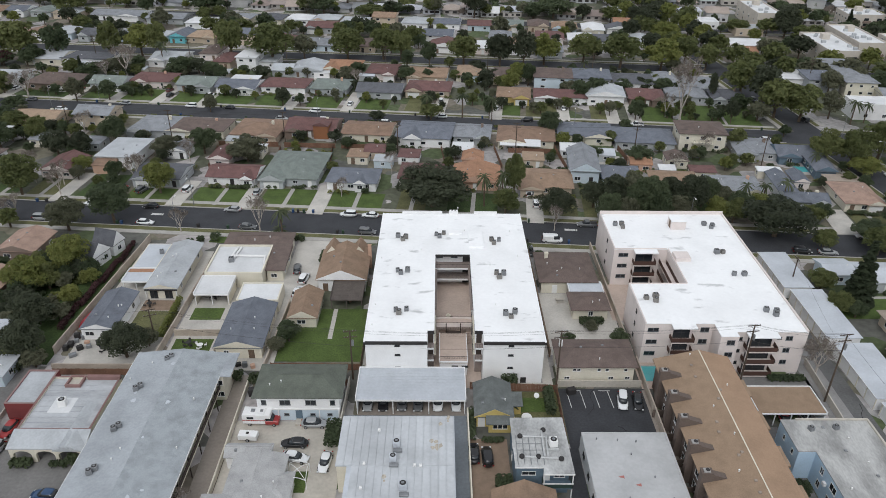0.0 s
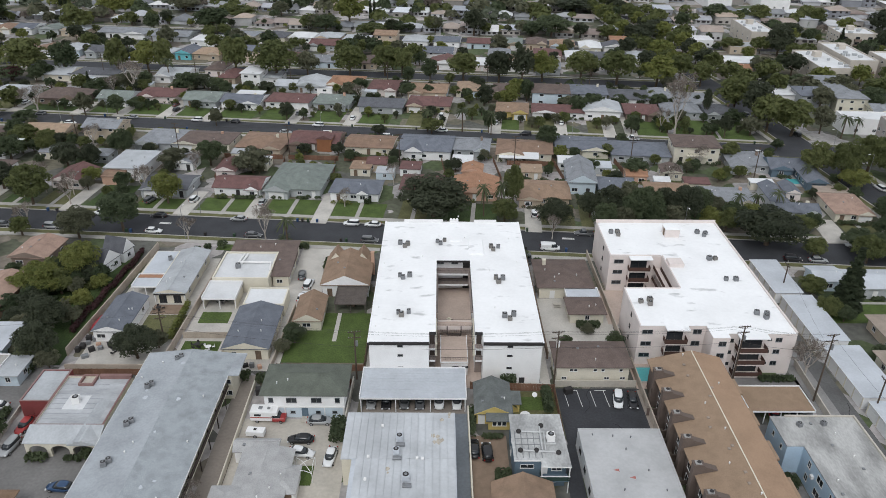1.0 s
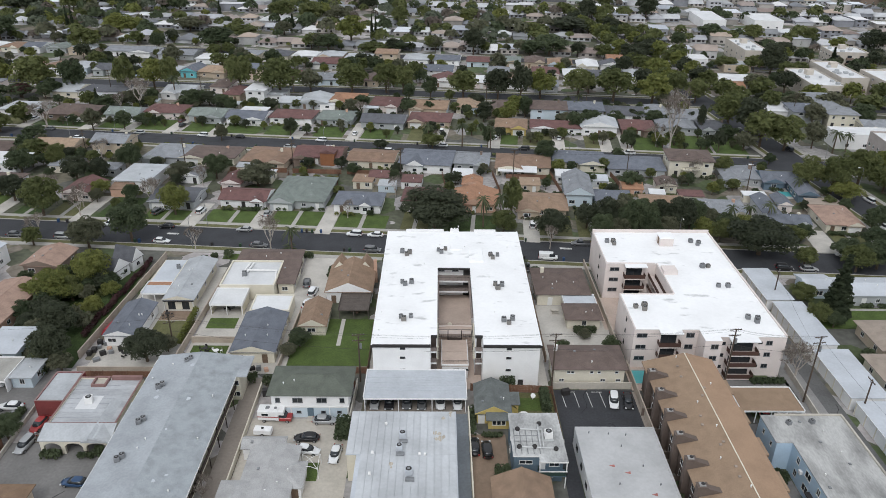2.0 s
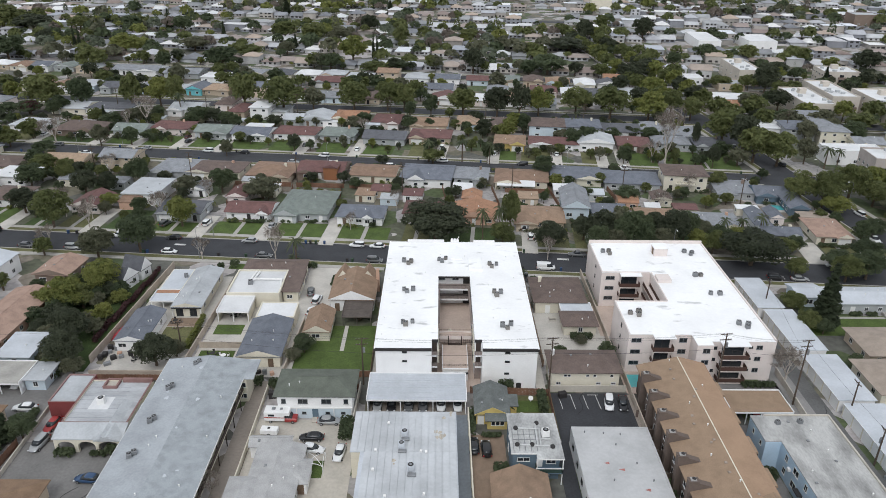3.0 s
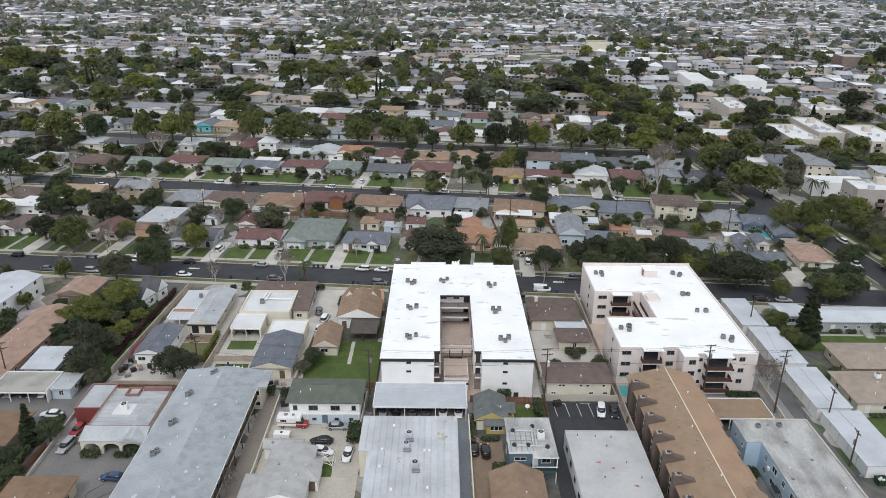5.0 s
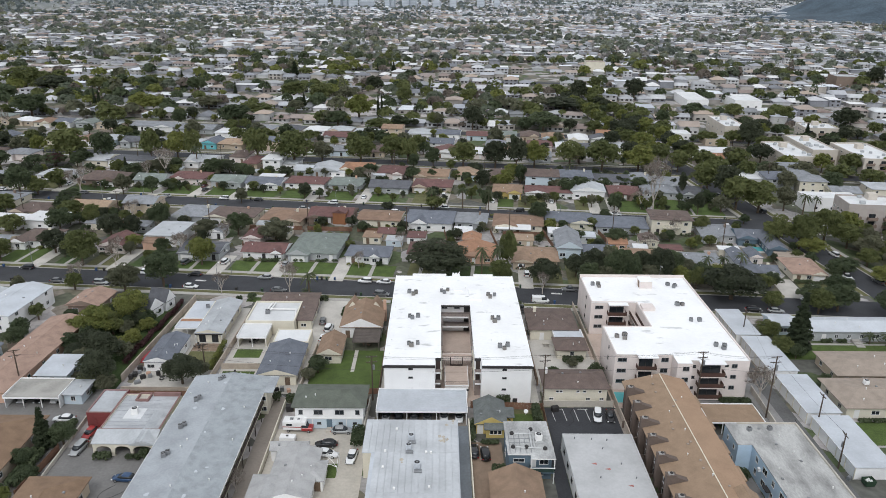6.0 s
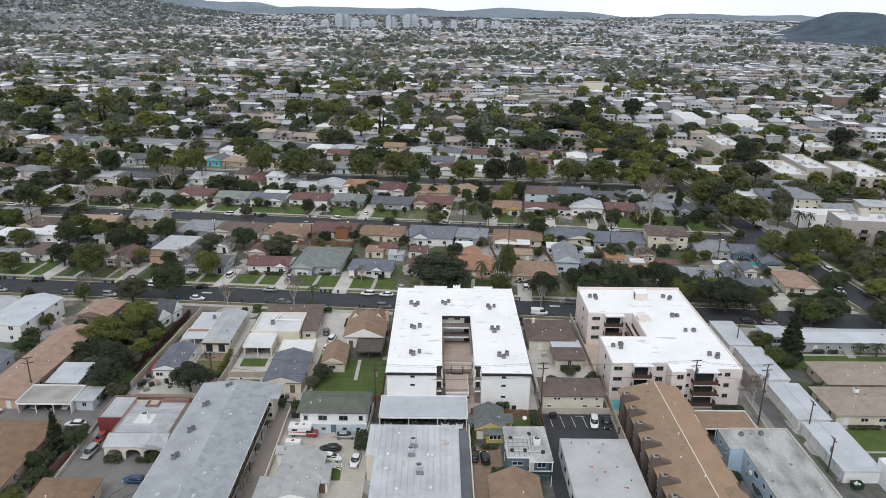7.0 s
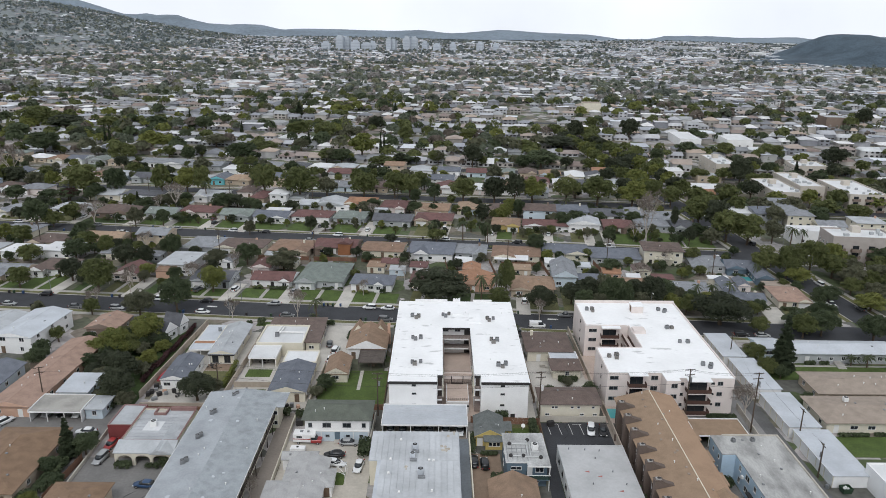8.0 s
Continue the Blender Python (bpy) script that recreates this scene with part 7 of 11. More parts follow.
solid("pool_coping", g, PAVING, "pale coping round the swimming pool", "pool coping", "structure")
SEAM = material("dark_crack_filler", (0.016, 0.016, 0.018), 0.8, 0.2, 3, 0.2, 0)
for n, (x, y, a, length) in enumerate(((40.5, -8.5, 0.5, 9.0), (45.0, -11.5, -0.3, 8.0), (48.6, -7.5, 1.3, 6.0), (-57.0, -33.0, 0.2, 12.0), (-50.5, -38.0, 1.4, 10.0), (88.0, -14.0, 1.5, 9.0))):
    g, rr = Geo(), random.Random(70 + n)
    p, turn = Vector((0, 0, 0)), a
    for k in range(int(length / 0.9)):
        turn += rr.uniform(-0.5, 0.5)
        q = p + Vector((math.cos(turn), math.sin(turn), 0)) * 0.9
        s = Vector((-math.sin(turn), math.cos(turn), 0)) * rr.uniform(0.03, 0.07)
        g.add([tuple(v + Vector((0, 0, dz))) for v in (p - s, q - s, q + s, p + s) for dz in (0, 0.006)], [(1, 3, 5, 7), (0, 2, 3, 1), (2, 4, 5, 3), (4, 6, 7, 5), (6, 0, 1, 7)])
        p = q
    solid("asphalt_crack", g, SEAM, "dark sealed crack in the asphalt", "crack", "structure", x=x, y=y, z=0.046 if x > 80 else 0.037)
LINE = material("white_line_paint", (0.62, 0.62, 0.60), 0.8, 0.15, 2, 0.3, 0)
for k in range(6):
    solid("bay_line", Geo().box(-0.06, 0.06, -2.3, 2.3, 0, 0.008), LINE, "worn white parking bay line", "line", "structure", x=37.6 + 2.55 * k, y=-4.6, z=0.03, rot=4)
for x, y in ((39.0, -2.2), (44.5, -2.2)):
    solid("bay_line", Geo().box(-1.1, 1.1, -0.08, 0.08, 0, 0.008), LINE, "worn white parking mark", "line", "structure", x=x, y=y, z=0.03)
for x, y, r_ in ((-63.6, 69.7, 175), (48.0, 61.6, 175), (-88.5, 77.0, 0)):
    solid("road_mark", Geo().box(-1.4, 1.4, -0.5, 0.5, 0, 0.008).box(-1.9, -1.55, -0.5, 0.5, 0, 0.008), LINE, "white letters block painted on the street", "road mark", "structure", x=x, y=y, z=0.022, rot=r_)
for k in range(7):
    solid("bay_line", Geo().box(-0.05, 0.05, -2.4, 2.4, 0, 0.006), LINE, "faint parking bay line", "line", "structure", x=-61.0 + 2.7 * k, y=-41, z=0.031, rot=8)

# front gardens, drives and paths of the rows
def plot(x0, x1, yf, line, lawn="lawn", drive=None, path=True, bins=0):
    """Front garden from the house front yf to the pavement of a street line (on its far side)."""
    x, y, rot = line
    m = math.tan(radians(rot))
    cx = (x0 + x1) / 2
    edge = y + m * cx + 9.9
    if yf - edge < 1.5:
        return
    cy, d = (yf + edge) / 2, yf - edge
    mat = dict(lawn=LAWN, dry=DRY_LAWN, weed=WEEDS)[lawn]
    patch("lawn", dict(lawn="mown green front lawn", dry="patchy dry front lawn", weed="weedy front garden")[lawn], "lawn", mat, x0, x1, cy - d / 2, cy + d / 2, 0.06, rot)
    if drive:
        patch("driveway", "pale concrete drive from the street", "driveway", CONCRETE, drive - 2.3, drive + 2.3, edge - 4.2, yf + 5.0, 0.165, rot)
    if path:
        patch("path", "pale concrete garden path", "path", PAVING, cx - 0.6, cx + 0.6, edge - 2.0, yf, 0.155, rot)


for a in ((-159, -150, 92, "dry", -148.5), (-148, -138, 91.5, "lawn", None), (-136, -122, 97.5, "lawn", -121), (-116, -108, 91, "weed", None), (-105, -96, 92, "dry", -94), (-90, -80, 96, "weed", None), (-76, -63, 86.5, "lawn", -60.3),
          (-57, -41, 86.6, "lawn", -40.2), (-37, -22.4, 86.2, "lawn", None), (-17.6, -2.4, 83.6, "lawn", -20.0), (2, 10, 86, "dry", None), (16, 30, 84, "weed", None), (40, 52, 81.0, "dry", 40.2), (54, 62, 88, "dry", None), (64, 72, 84, "weed", None), (76, 90, 82, "weed", None), (126, 136, 71.6, "dry", None)):
    plot(a[0], a[1], a[2], ST1, a[3], a[4])
for a in ((-196, -184, 180, "dry", -181), (-175, -160, 184, "dry", -157.5), (-152, -134, 178, "weed", -131), (-127, -114, 178, "lawn", -113), (-112, -97, 181, "lawn", -95), (-91, -78, 177, "lawn", None), (-75, -60, 174.5, "lawn", -77), (-57, -46, 175, "lawn", -43), (-37, -25, 172.5, "lawn", -20.6), (-18, -6, 169, "lawn", None),
          (0.8, 10, 171, "dry", 14), (36, 44, 163.5, "lawn", 35), (46, 58, 163.5, "dry", 60), (70, 80, 162, "dry", 78), (87, 100, 162, "lawn", 86), (103, 118, 164, "lawn", None), (119, 131, 162.5, "lawn", None)):
    plot(a[0], a[1], a[2], ST2, a[3], a[4], path=False)


# ---- walls and fences ----
def block_wall(x0, y0, x1, y1, h=1.7, mat=None, label="tan concrete block wall with a coping", name="garden_wall"):
    a, b = Vector((x0, y0, 0)), Vector((x1, y1, 0))
    n = (b - a).length
    r = thing(name, x0, y0, 0, math.degrees(math.atan2(y1 - y0, x1 - x0)), label, "wall", "", "structure")
    m = mat or BLOCK
    part("wall", Geo().box(0, n, -0.08, 0.08, -0.1, h), m, r)
    part("coping", Geo().soft_box(-0.02, n + 0.02, -0.12, 0.12, h, h + 0.08, 0.02), m, r)
    for k in range(int(n / 4.5) + 1):
        x = min(n, k * 4.5)
        part("pier", shared("pier %.1f %s" % (h, m.name), lambda: Geo().box(-0.18, 0.18, -0.15, 0.15, -0.1, h - 0.01), m), None, r).location = (x, 0, 0)
    return r


def board_fence(x0, y0, x1, y1, h=1.7, mat=None, label="weathered wooden board fence"):
    a, b = Vector((x0, y0, 0)), Vector((x1, y1, 0))
    n = (b - a).length
    m = mat or FENCE_RED
    r = thing("fence", x0, y0, 0, math.degrees(math.atan2(y1 - y0, x1 - x0)), label, "fence", "", "structure")
    bays = max(1, round(n / 2.4))
    w = n / bays

    def bay():
        g = Geo()
        q = 8
        for k in range(q):
            o = 0.02 * (k % 2)
            g.box(k * w / q + 0.01, (k + 1) * w / q - 0.01, -0.02 + o, 0.02 + o, 0.02, h - 0.03 * (k % 3))
        return g.box(0, w, 0.04, 0.09, 0.4, 0.5).box(0, w, 0.04, 0.09, h - 0.5, h - 0.4)
    me = as_mesh("fence_panel", bay(), m)
    for k in range(bays + 1):
        part("post", shared("fence post %.1f" % h, lambda: Geo().box(-0.06, 0.06, 0.02, 0.14, -0.1, h + 0.05), WOOD), None, r).location = (k * w, 0, 0)
        if k < bays:
            part("fence_panel", me, None, r).location = (k * w, 0, 0)
    return r


block_wall(-62.8, 8.4, -59.9, 54.6, 1.9, label="tan block wall along an overgrown garden")
block_wall(-42.2, 3.0, -40.9, 47.0, 1.8)
block_wall(-60.6, 3.0, -42.2, 3.0, 1.8)
block_wall(-40.9, 14.6, -31.2, 14.6, 1.5)
block_wall(-31.0, 14.6, -31.0, 8.0, 1.4)
block_wall(-20.3, 2.6, -19.2, 26.0, 1.5)
block_wall(-22.2, -60, -22.2, -1.0, 1.3, CREAM_WALL, "cream wall beside a long drive")
block_wall(18.8, -60, 18.7, -9.0, 1.9, CREAM_WALL, "cream wall between lane and cottage")
block_wall(-3.6, -15.0, -3.2, -0.5, 1.8, DIRTY_CONCRETE, "grey block wall by the carport")
block_wall(36.0, -1.1, 51.6, -1.1, 1.5, DIRTY_CONCRETE, "grey stained block wall behind a car park")
block_wall(52.4, -62, 52.2, 6.0, 1.9, BLOCK, "tan block wall beside the townhouses")
block_wall(51.9, 8.0, 51.4, 52.0, 1.7, BLOCK, "tan block wall beside the apartment building")
block_wall(84.6, -16.0, 85.6, 6.0, 1.5, DIRTY_CONCRETE, "low stained wall along the alley")
block_wall(35.6, 8.0, 35.4, 50.0, 1.8, WOOD, "dark fence wall beside the apartment building")
block_wall(-63.2, -32, -64.0, -5.6, 0.9, DIRTY_CONCRETE, "low kerb wall of the car park")
board_fence(-65.4, -33, -64.4, -18.6, 1.8)
board_fence(19.4, -1.9, 35.6, -2.6, 1.8, label="reddish wooden board fence behind the cottage")
board_fence(35.4, -15.8, 35.5, -2.8, 1.7)
board_fence(-19.0, 3.8, -1.6, 3.6, 1.6)
board_fence(-1.6, 4.0, -1.7, 44.0, 1.7, WOOD, "dark wooden fence along the apartment building")
board_fence(-19.2, -1.0, -3.6, -1.0, 1.6)
board_fence(-60.2, 2.0, -45.0, 2.0, 1.5)
for x in (-58, -37.5, -20.4, -1.2, 15.5, 33, 53, 74):
    board_fence(x, 101, x - 1.5, 118, 1.7)
for x0, x1 in ((-120, -98), (-60, -40), (-38, -21), (-19, -2), (36, 52)):
    board_fence(x0, 117 - 0.09 * x0 * 0.6, x1, 117 - 0.09 * x1 * 0.6, 1.7)
block_wall(-98.5, 24.0, -84.5, 38.0, 1.5, BLOCK)


# ---- cars ----
CAR_PAINT = {}


def paint(colour):
    tones = dict(white=(0.72, 0.73, 0.74), silver=(0.36, 0.37, 0.38), grey=(0.13, 0.135, 0.14), black=(0.018, 0.018, 0.02), red=(0.33, 0.035, 0.035), blue=(0.03, 0.07, 0.15), tan=(0.30, 0.25, 0.19), maroon=(0.09, 0.02, 0.02))
    if colour not in CAR_PAINT:
        CAR_PAINT[colour] = material("car_paint_" + colour, tones[colour], 0.28, 0.02, 1, 0.03, 0, metal=0.15 if colour in ("silver", "grey", "blue") else 0.0, spec=0.55)
    return CAR_PAINT[colour]


TYRE = material("tyre_rubber", (0.02, 0.02, 0.02), 0.9, 0.1, 4, 0, 0)
RIM = material("alloy_rim", (0.42, 0.42, 0.43), 0.4, 0.05, 4, 0, 0, metal=0.6)
LAMP_CLEAR = material("headlamp_lens", (0.6, 0.62, 0.63), 0.15, 0.02, 4, 0, 0, spec=0.6)
LAMP_RED = material("tail_lamp_lens", (0.28, 0.015, 0.015), 0.2, 0.02, 4, 0, 0, spec=0.6)
CAR_KINDS = dict(sedan=(4.7, 1.82, 0.92, 1.44, (1.15, 0.30, -1.35, -1.95)), suv=(4.6, 1.88, 1.05, 1.70, (1.25, 0.55, -1.95, -2.2)),
                 van=(5.3, 1.98, 1.15, 2.10, (2.0, 1.35, -2.45, -2.6)), pickup=(5.4, 1.95, 1.05, 1.80, (1.2, 0.55, -0.5, -0.75)), hatch=(4.2, 1.76, 0.98, 1.50, (1.1, 0.4, -1.55, -2.0)))
CAR_TEMPLATES = {}


def car(x, y, rot=0.0, kind="sedan", colour="white", z=0.03, where="parked at the kerb"):
    """A car that points along +x: rounded body, glazed cabin, roof panel, wheels with rims, lamps."""
    L, W, belt, H, (wf, rf, rb, wb) = CAR_KINDS[kind]
    key = kind + colour + ("" if y < 100 else " far")
    m = pose(x, y, z, 0, 0, rot)
    label = "%s %s %s" % (colour, dict(sedan="saloon car", suv="sport utility car", van="delivery van", pickup="pickup truck", hatch="hatchback car")[kind], where)
    if key in CAR_TEMPLATES:
        return tagged(copy_thing(CAR_TEMPLATES[key], m), label)
    r = thing("pickup_truck" if kind == "pickup" else "van" if kind == "van" else "car", x, y, z, rot, label, "car", "parked cars")
    CAR_TEMPLATES[key] = r
    f, b = L / 2, -L / 2
    nose = belt - (0.22 if kind != "van" else 0.1)
    wt = W / 2 - 0.08
    wr = W / 2 - 0.24

    def top_line(x):
        return float(np.interp(x, (b, b + 0.25, wb, wf, f - 0.7, f), (belt - 0.16, belt - 0.02, belt, belt, nose, nose - 0.2)))

    def loft(rings, n=20, power=3.4):
        """Rings of a rounded plan, one over another: (back, front, half width, height above the base line or a rule of x)."""
        g = Geo()
        for x0, x1, hw, zz in rings:
            for k in range(n):
                a = 2 * math.pi * (k + 0.5) / n
                c, s = math.cos(a), math.sin(a)
                q = (abs(c) ** power + abs(s) ** power) ** (-1 / power)
                x = (x0 + x1) / 2 + (x1 - x0) / 2 * c * q
                g.v.append((x, hw * s * q, zz(x) if callable(zz) else zz))
        for j in range(len(rings) - 1):
            g.f += [(j * n + k, j * n + (k + 1) % n, (j + 1) * n + (k + 1) % n, (j + 1) * n + k) for k in range(n)]
        last = (len(rings) - 1) * n
        for k in range(n // 2 - 1):
            g.f.append((last + (n // 4 - 1 - k) % n, last + (n // 4 + k) % n, last + (n // 4 + k + 1) % n, last + (n // 4 - 2 - k) % n))
        g.f.append(tuple(range(n - 1, -1, -1)))
        g.m = [0] * len(g.f)
        return g
    part("body", loft([(b + 0.12, f - 0.14, W / 2 - 0.08, 0.24), (b + 0.02, f - 0.02, W / 2, 0.44), (b, f, W / 2 + 0.01, 0.62), (b + 0.03, f - 0.04, W / 2 - 0.02, lambda x: top_line(x) - 0.1),
                       (b + 0.1, f - 0.14, W / 2 - 0.10, top_line), (b + 0.45, f - 0.5, W / 2 - 0.34, lambda x: top_line(x) + 0.035)]), paint(colour), r, smooth=True)
    part("glazing", loft([(wb - 0.04, wf + 0.05, wt, lambda x: top_line(x) - 0.04), ((wb + rb) / 2 - 0.03, (wf + rf) / 2 + 0.03, (wt + wr) / 2 + 0.03, (belt + H) / 2 + 0.02), (rb, rf, wr, H - 0.07)], power=5.0), GLASS, r, smooth=True)
    g = loft([(rb - 0.06, rf + 0.04, wr + 0.03, H - 0.10), (rb - 0.01, rf, wr + 0.01, H - 0.04), (rb + 0.2, rf - 0.2, wr - 0.16, H)], power=5.0)
    part("roof", g, paint(colour), r, smooth=True)
    if kind == "pickup":
        for side in (-1, 1):
            part("bed_rail", Geo().box(b + 0.1, wb - 0.1, side * (W / 2 - 0.11) - 0.05, side * (W / 2 - 0.11) + 0.05, belt - 0.05, belt + 0.06), paint(colour), r)
    if kind == "van":
        part("cargo_body", Geo().soft_box(rb, 0.3, -W / 2 + 0.05, W / 2 - 0.05, belt, H - 0.1, 0.08), paint(colour), r)
    if kind == "pickup":
        part("load_bed", Geo().box(b + 0.15, wb - 0.12, -W / 2 + 0.17, W / 2 - 0.17, belt - 0.1, belt + 0.035), DARK, r)
    for sx in (-1, 1):
        for sy in (-1, 1):
            w = part("wheel", shared("wheel", lambda: Geo().tube((0, -0.1, 0), (0, 0.1, 0), 0.32, n=14).tube((0, -0.112, 0), (0, 0.112, 0), 0.2, n=10, m=1), [TYRE, RIM]), None, r)
            w.location = (sx * L * 0.305, sy * (W / 2 - 0.09), 0.32)
    for sy in (-1, 1) if y < 100 else ():
        part("headlight", Geo().soft_box(f - 0.28, f - 0.035, sy * W * 0.36 - 0.16, sy * W * 0.36 + 0.16, nose - 0.30, nose - 0.15, 0.03), LAMP_CLEAR, r)
        part("tail_light", Geo().soft_box(b - 0.015, b + 0.12, sy * W * 0.38 - 0.12, sy * W * 0.38 + 0.12, belt - 0.34, belt - 0.12, 0.03), LAMP_RED, r)
    return r


LOT = "parked in a back court"
for x, y, rt, kd, cl in ((-10.8, -16.4, 180, "sedan", "black"), (-10.2, -19.6, -12, "sedan", "white"), (-5.1, -20.6, -97, "sedan", "white"), (-8.2, -11.6, 0, "sedan", "silver")):
    car(x, y, rt, kd, cl, 0.04, LOT)
for k, (kd, cl) in enumerate((("sedan", "silver"), ("sedan", "black"), ("suv", "grey"), ("sedan", "grey"), ("suv", "white"), ("sedan", "white"))):
    car((0.7, 3.5, 6.9, 9.8, 13.4, 16.7)[k], -6.1, -90, kd, cl, 0.04, "parked nose-out under the carport")
car(21.7, -19.4, 93, "suv", "black", 0.04, "parked on the brown drive")
car(19.5, -18.6, 90, "sedan", "black", 0.04, "parked tightly beside a wall")
car(47.2, -5.6, -100, "suv", "white", 0.04, "parked in a marked bay")
car(50.0, -5.6, -97, "sedan", "black", 0.04, "parked in a marked bay")
for x, y, rt, kd, cl in ((-60.5, -18.6, -98, "suv", "silver"), (-60.7, -13.1, -98, "sedan", "red"), (-47.6, -27.6, 175, "sedan", "blue"), (-68.6, -8.0, 180, "sedan", "white"), (-67.0, -11.6, 95, "sedan", "silver"), (-89.5, -4.0, 60, "suv", "white"), (-17.9, 36.2, 82, "suv", "white"), (-18.4, 30.6, 82, "sedan", "white")):
    car(x, y, rt, kd, cl, 0.04, "parked in a yard")
for k, (x, cl) in enumerate(((-81.5, "silver"), (-77.8, "black"), (-74.2, "white"))):
    car(x, 0.4, -90, "sedan", cl, 0.04, "parked under a low carport")
car(-20.2, 40.5, 97, "sedan", "grey", 0.05, "parked on a long concrete drive")
car(34.4, 42.5, 90, "van", "white", 0.06, "parked in a side passage")
car(36.0, 49.5, 90, "pickup", "grey", 0.06, "parked in a side passage")
car(75.2, -9.0, 80, "sedan", "red", 0.04, "parked inside an open garage")
car(79.0, -8.6, 85, "sedan", "silver", 0.04, "parked inside an open garage")
KERB = "parked at the street kerb"
for x, s, kd, cl in ((-130, -1, "sedan", "silver"), (-122.5, 1, "suv", "black"), (-107.2, -1, "sedan", "grey"), (-93.2, -1, "suv", "silver"), (-83.2, 1, "suv", "white"), (-66.4, 1, "sedan", "black"), (-64.6, -1, "sedan", "white"), (-43.3, 1, "sedan", "silver"),
                     (-36.9, -1, "sedan", "grey"), (-11.2, 1, "suv", "white"), (-5.2, 1, "sedan", "white"), (-5.2, -1, "suv", "grey"), (42.4, -1, "van", "white"), (52.8, 1, "pickup", "grey"), (56.0, -1, "sedan", "white"), (104.2, -1, "suv", "black"), (110.5, -1, "sedan", "silver"),
                     (-148, 1, "sedan", "grey"), (124, 1, "sedan", "white")):
    car(x, 63.4 - 0.083 * x + s * 4.75, -4.75 if s < 0 else 175.25, kd, cl, 0.02, KERB)
for x, y, rt, kd, cl in ((39.2, 83.0, 88, "van", "white"), (42.2, 83.4, 88, "suv", "silver"), (40.6, 75.8, 86, "suv", "white"), (-59.6, 84.6, 80, "suv", "white"), (-39.0, 83.0, 85, "sedan", "silver"), (-72.5, 83.8, 70, "suv", "grey"), (-78.5, 84.5, 70, "sedan", "red")):
    car(x, y, rt, kd, cl, 0.17 if y > 70 else 0.05, "parked on a front drive")
for x, s, kd, cl in ((-183, 1, "sedan", "white"), (-107.5, -1, "suv", "white"), (-107, 1, "sedan", "silver"), (-128, -1, "sedan", "white"), (-80.9, 1, "suv", "white"), (-43.9, -1, "sedan", "silver"), (-33.2, 1, "suv", "white"), (-27.9, -1, "suv", "white"), (-5.5, -1, "suv", "white"),
                     (14, 1, "sedan", "white"), (25.2, -1, "sedan", "silver"), (45.2, 1, "suv", "black"), (52, 1, "sedan", "black"), (84, 1, "pickup", "white"), (125.3, -1, "sedan", "white"), (66, -1, "sedan", "grey"), (-66, 1, "sedan", "black"), (-145, 1, "sedan", "grey")):
    car(x, 145.4 - 0.1104 * x + s * 4.75, -6.3 if s < 0 else 173.7, kd, cl, 0.02, KERB)
for x, y, rt, kd, cl in ((-170, 177.5, 60, "sedan", "black"), (-157.6, 180, 78, "sedan", "white"), (-131, 179, 80, "sedan", "red"), (-95, 178, 80, "sedan", "maroon"), (-93, 172, 80, "sedan", "black"), (-77, 172, 60, "sedan", "white"), (-20.8, 162.4, 84, "sedan", "white"), (35, 158, 86, "sedan", "white"), (14, 166, 86, "suv", "white"), (14, 160, 86, "sedan", "silver"), (60.4, 158, 84, "sedan", "white"), (-43, 168, 84, "sedan", "grey")):
    car(x, y, rt, kd, cl, 0.17, "parked on a front drive")
for y, s, kd, cl in ((96.4, 1, "suv", "white"), (88.2, 1, "sedan", "white"), (75.6, -1, "pickup", "white"), (72.2, 1, "sedan", "grey"), (146.8, 1, "suv", "black"), (104, 1, "sedan", "silver"), (170, -1, "sedan", "grey"), (196, 1, "sedan", "white"), (40, -1, "sedan", "black"), (33, 1, "suv", "silver")):
    car(146.0 - 0.0831 * (y - 112) + s * 4.1, y, 98.5 if s > 0 else -81.5, kd, cl, 0.026, KERB)


def camper(x, y, rot):
    r = thing("camper", x, y, 0.04, rot, "white pickup camper with a red and white cab", "camper")
    part("camper_body", Geo().soft_box(-3.0, 0.9, -1.1, 1.1, 0.7, 2.75, 0.12).soft_box(0.9, 1.9, -1.05, 1.05, 1.9, 2.72, 0.1), WHITE_WALL, r)
    part("stripe", Geo().box(-3.01, 0.91, -1.112, 1.112, 1.35, 1.55), material("red_stripe", (0.36, 0.06, 0.05), 0.6, 0.05, 2, 0.1, 0), r)
    part("cab", Geo().soft_box(0.9, 3.2, -0.95, 0.95, 0.45, 1.15, 0.1), paint("red"), r)
    part("cab_roof", Geo().add([(0.95, -0.85, 1.15), (2.3, -0.85, 1.15), (1.9, -0.75, 1.8), (0.95, -0.75, 1.8), (0.95, 0.85, 1.15), (2.3, 0.85, 1.15), (1.9, 0.75, 1.8), (0.95, 0.75, 1.8)], [(0, 1, 2, 3), (7, 6, 5, 4), (1, 5, 6, 2), (3, 2, 6, 7)]), GLASS, r)
    part("window", Geo().box(-2.2, -1.0, -1.13, -1.1, 1.75, 2.2), GLASS, r)
    part("roof_hatch", Geo().soft_box(-1.6, -0.9, -0.35, 0.35, 2.74, 2.9, 0.03), STEEL, r)
    part("roof_hatch", Geo().soft_box(0.0, 0.5, -0.3, 0.3, 2.74, 2.86, 0.03), STEEL, r)
    for px in (-1.9, 2.4):
        for s in (-1, 1):
            w = part("wheel", shared("wheel", None, None), None, r)
            w.location = (px, s * 0.88, 0.32)
    return r


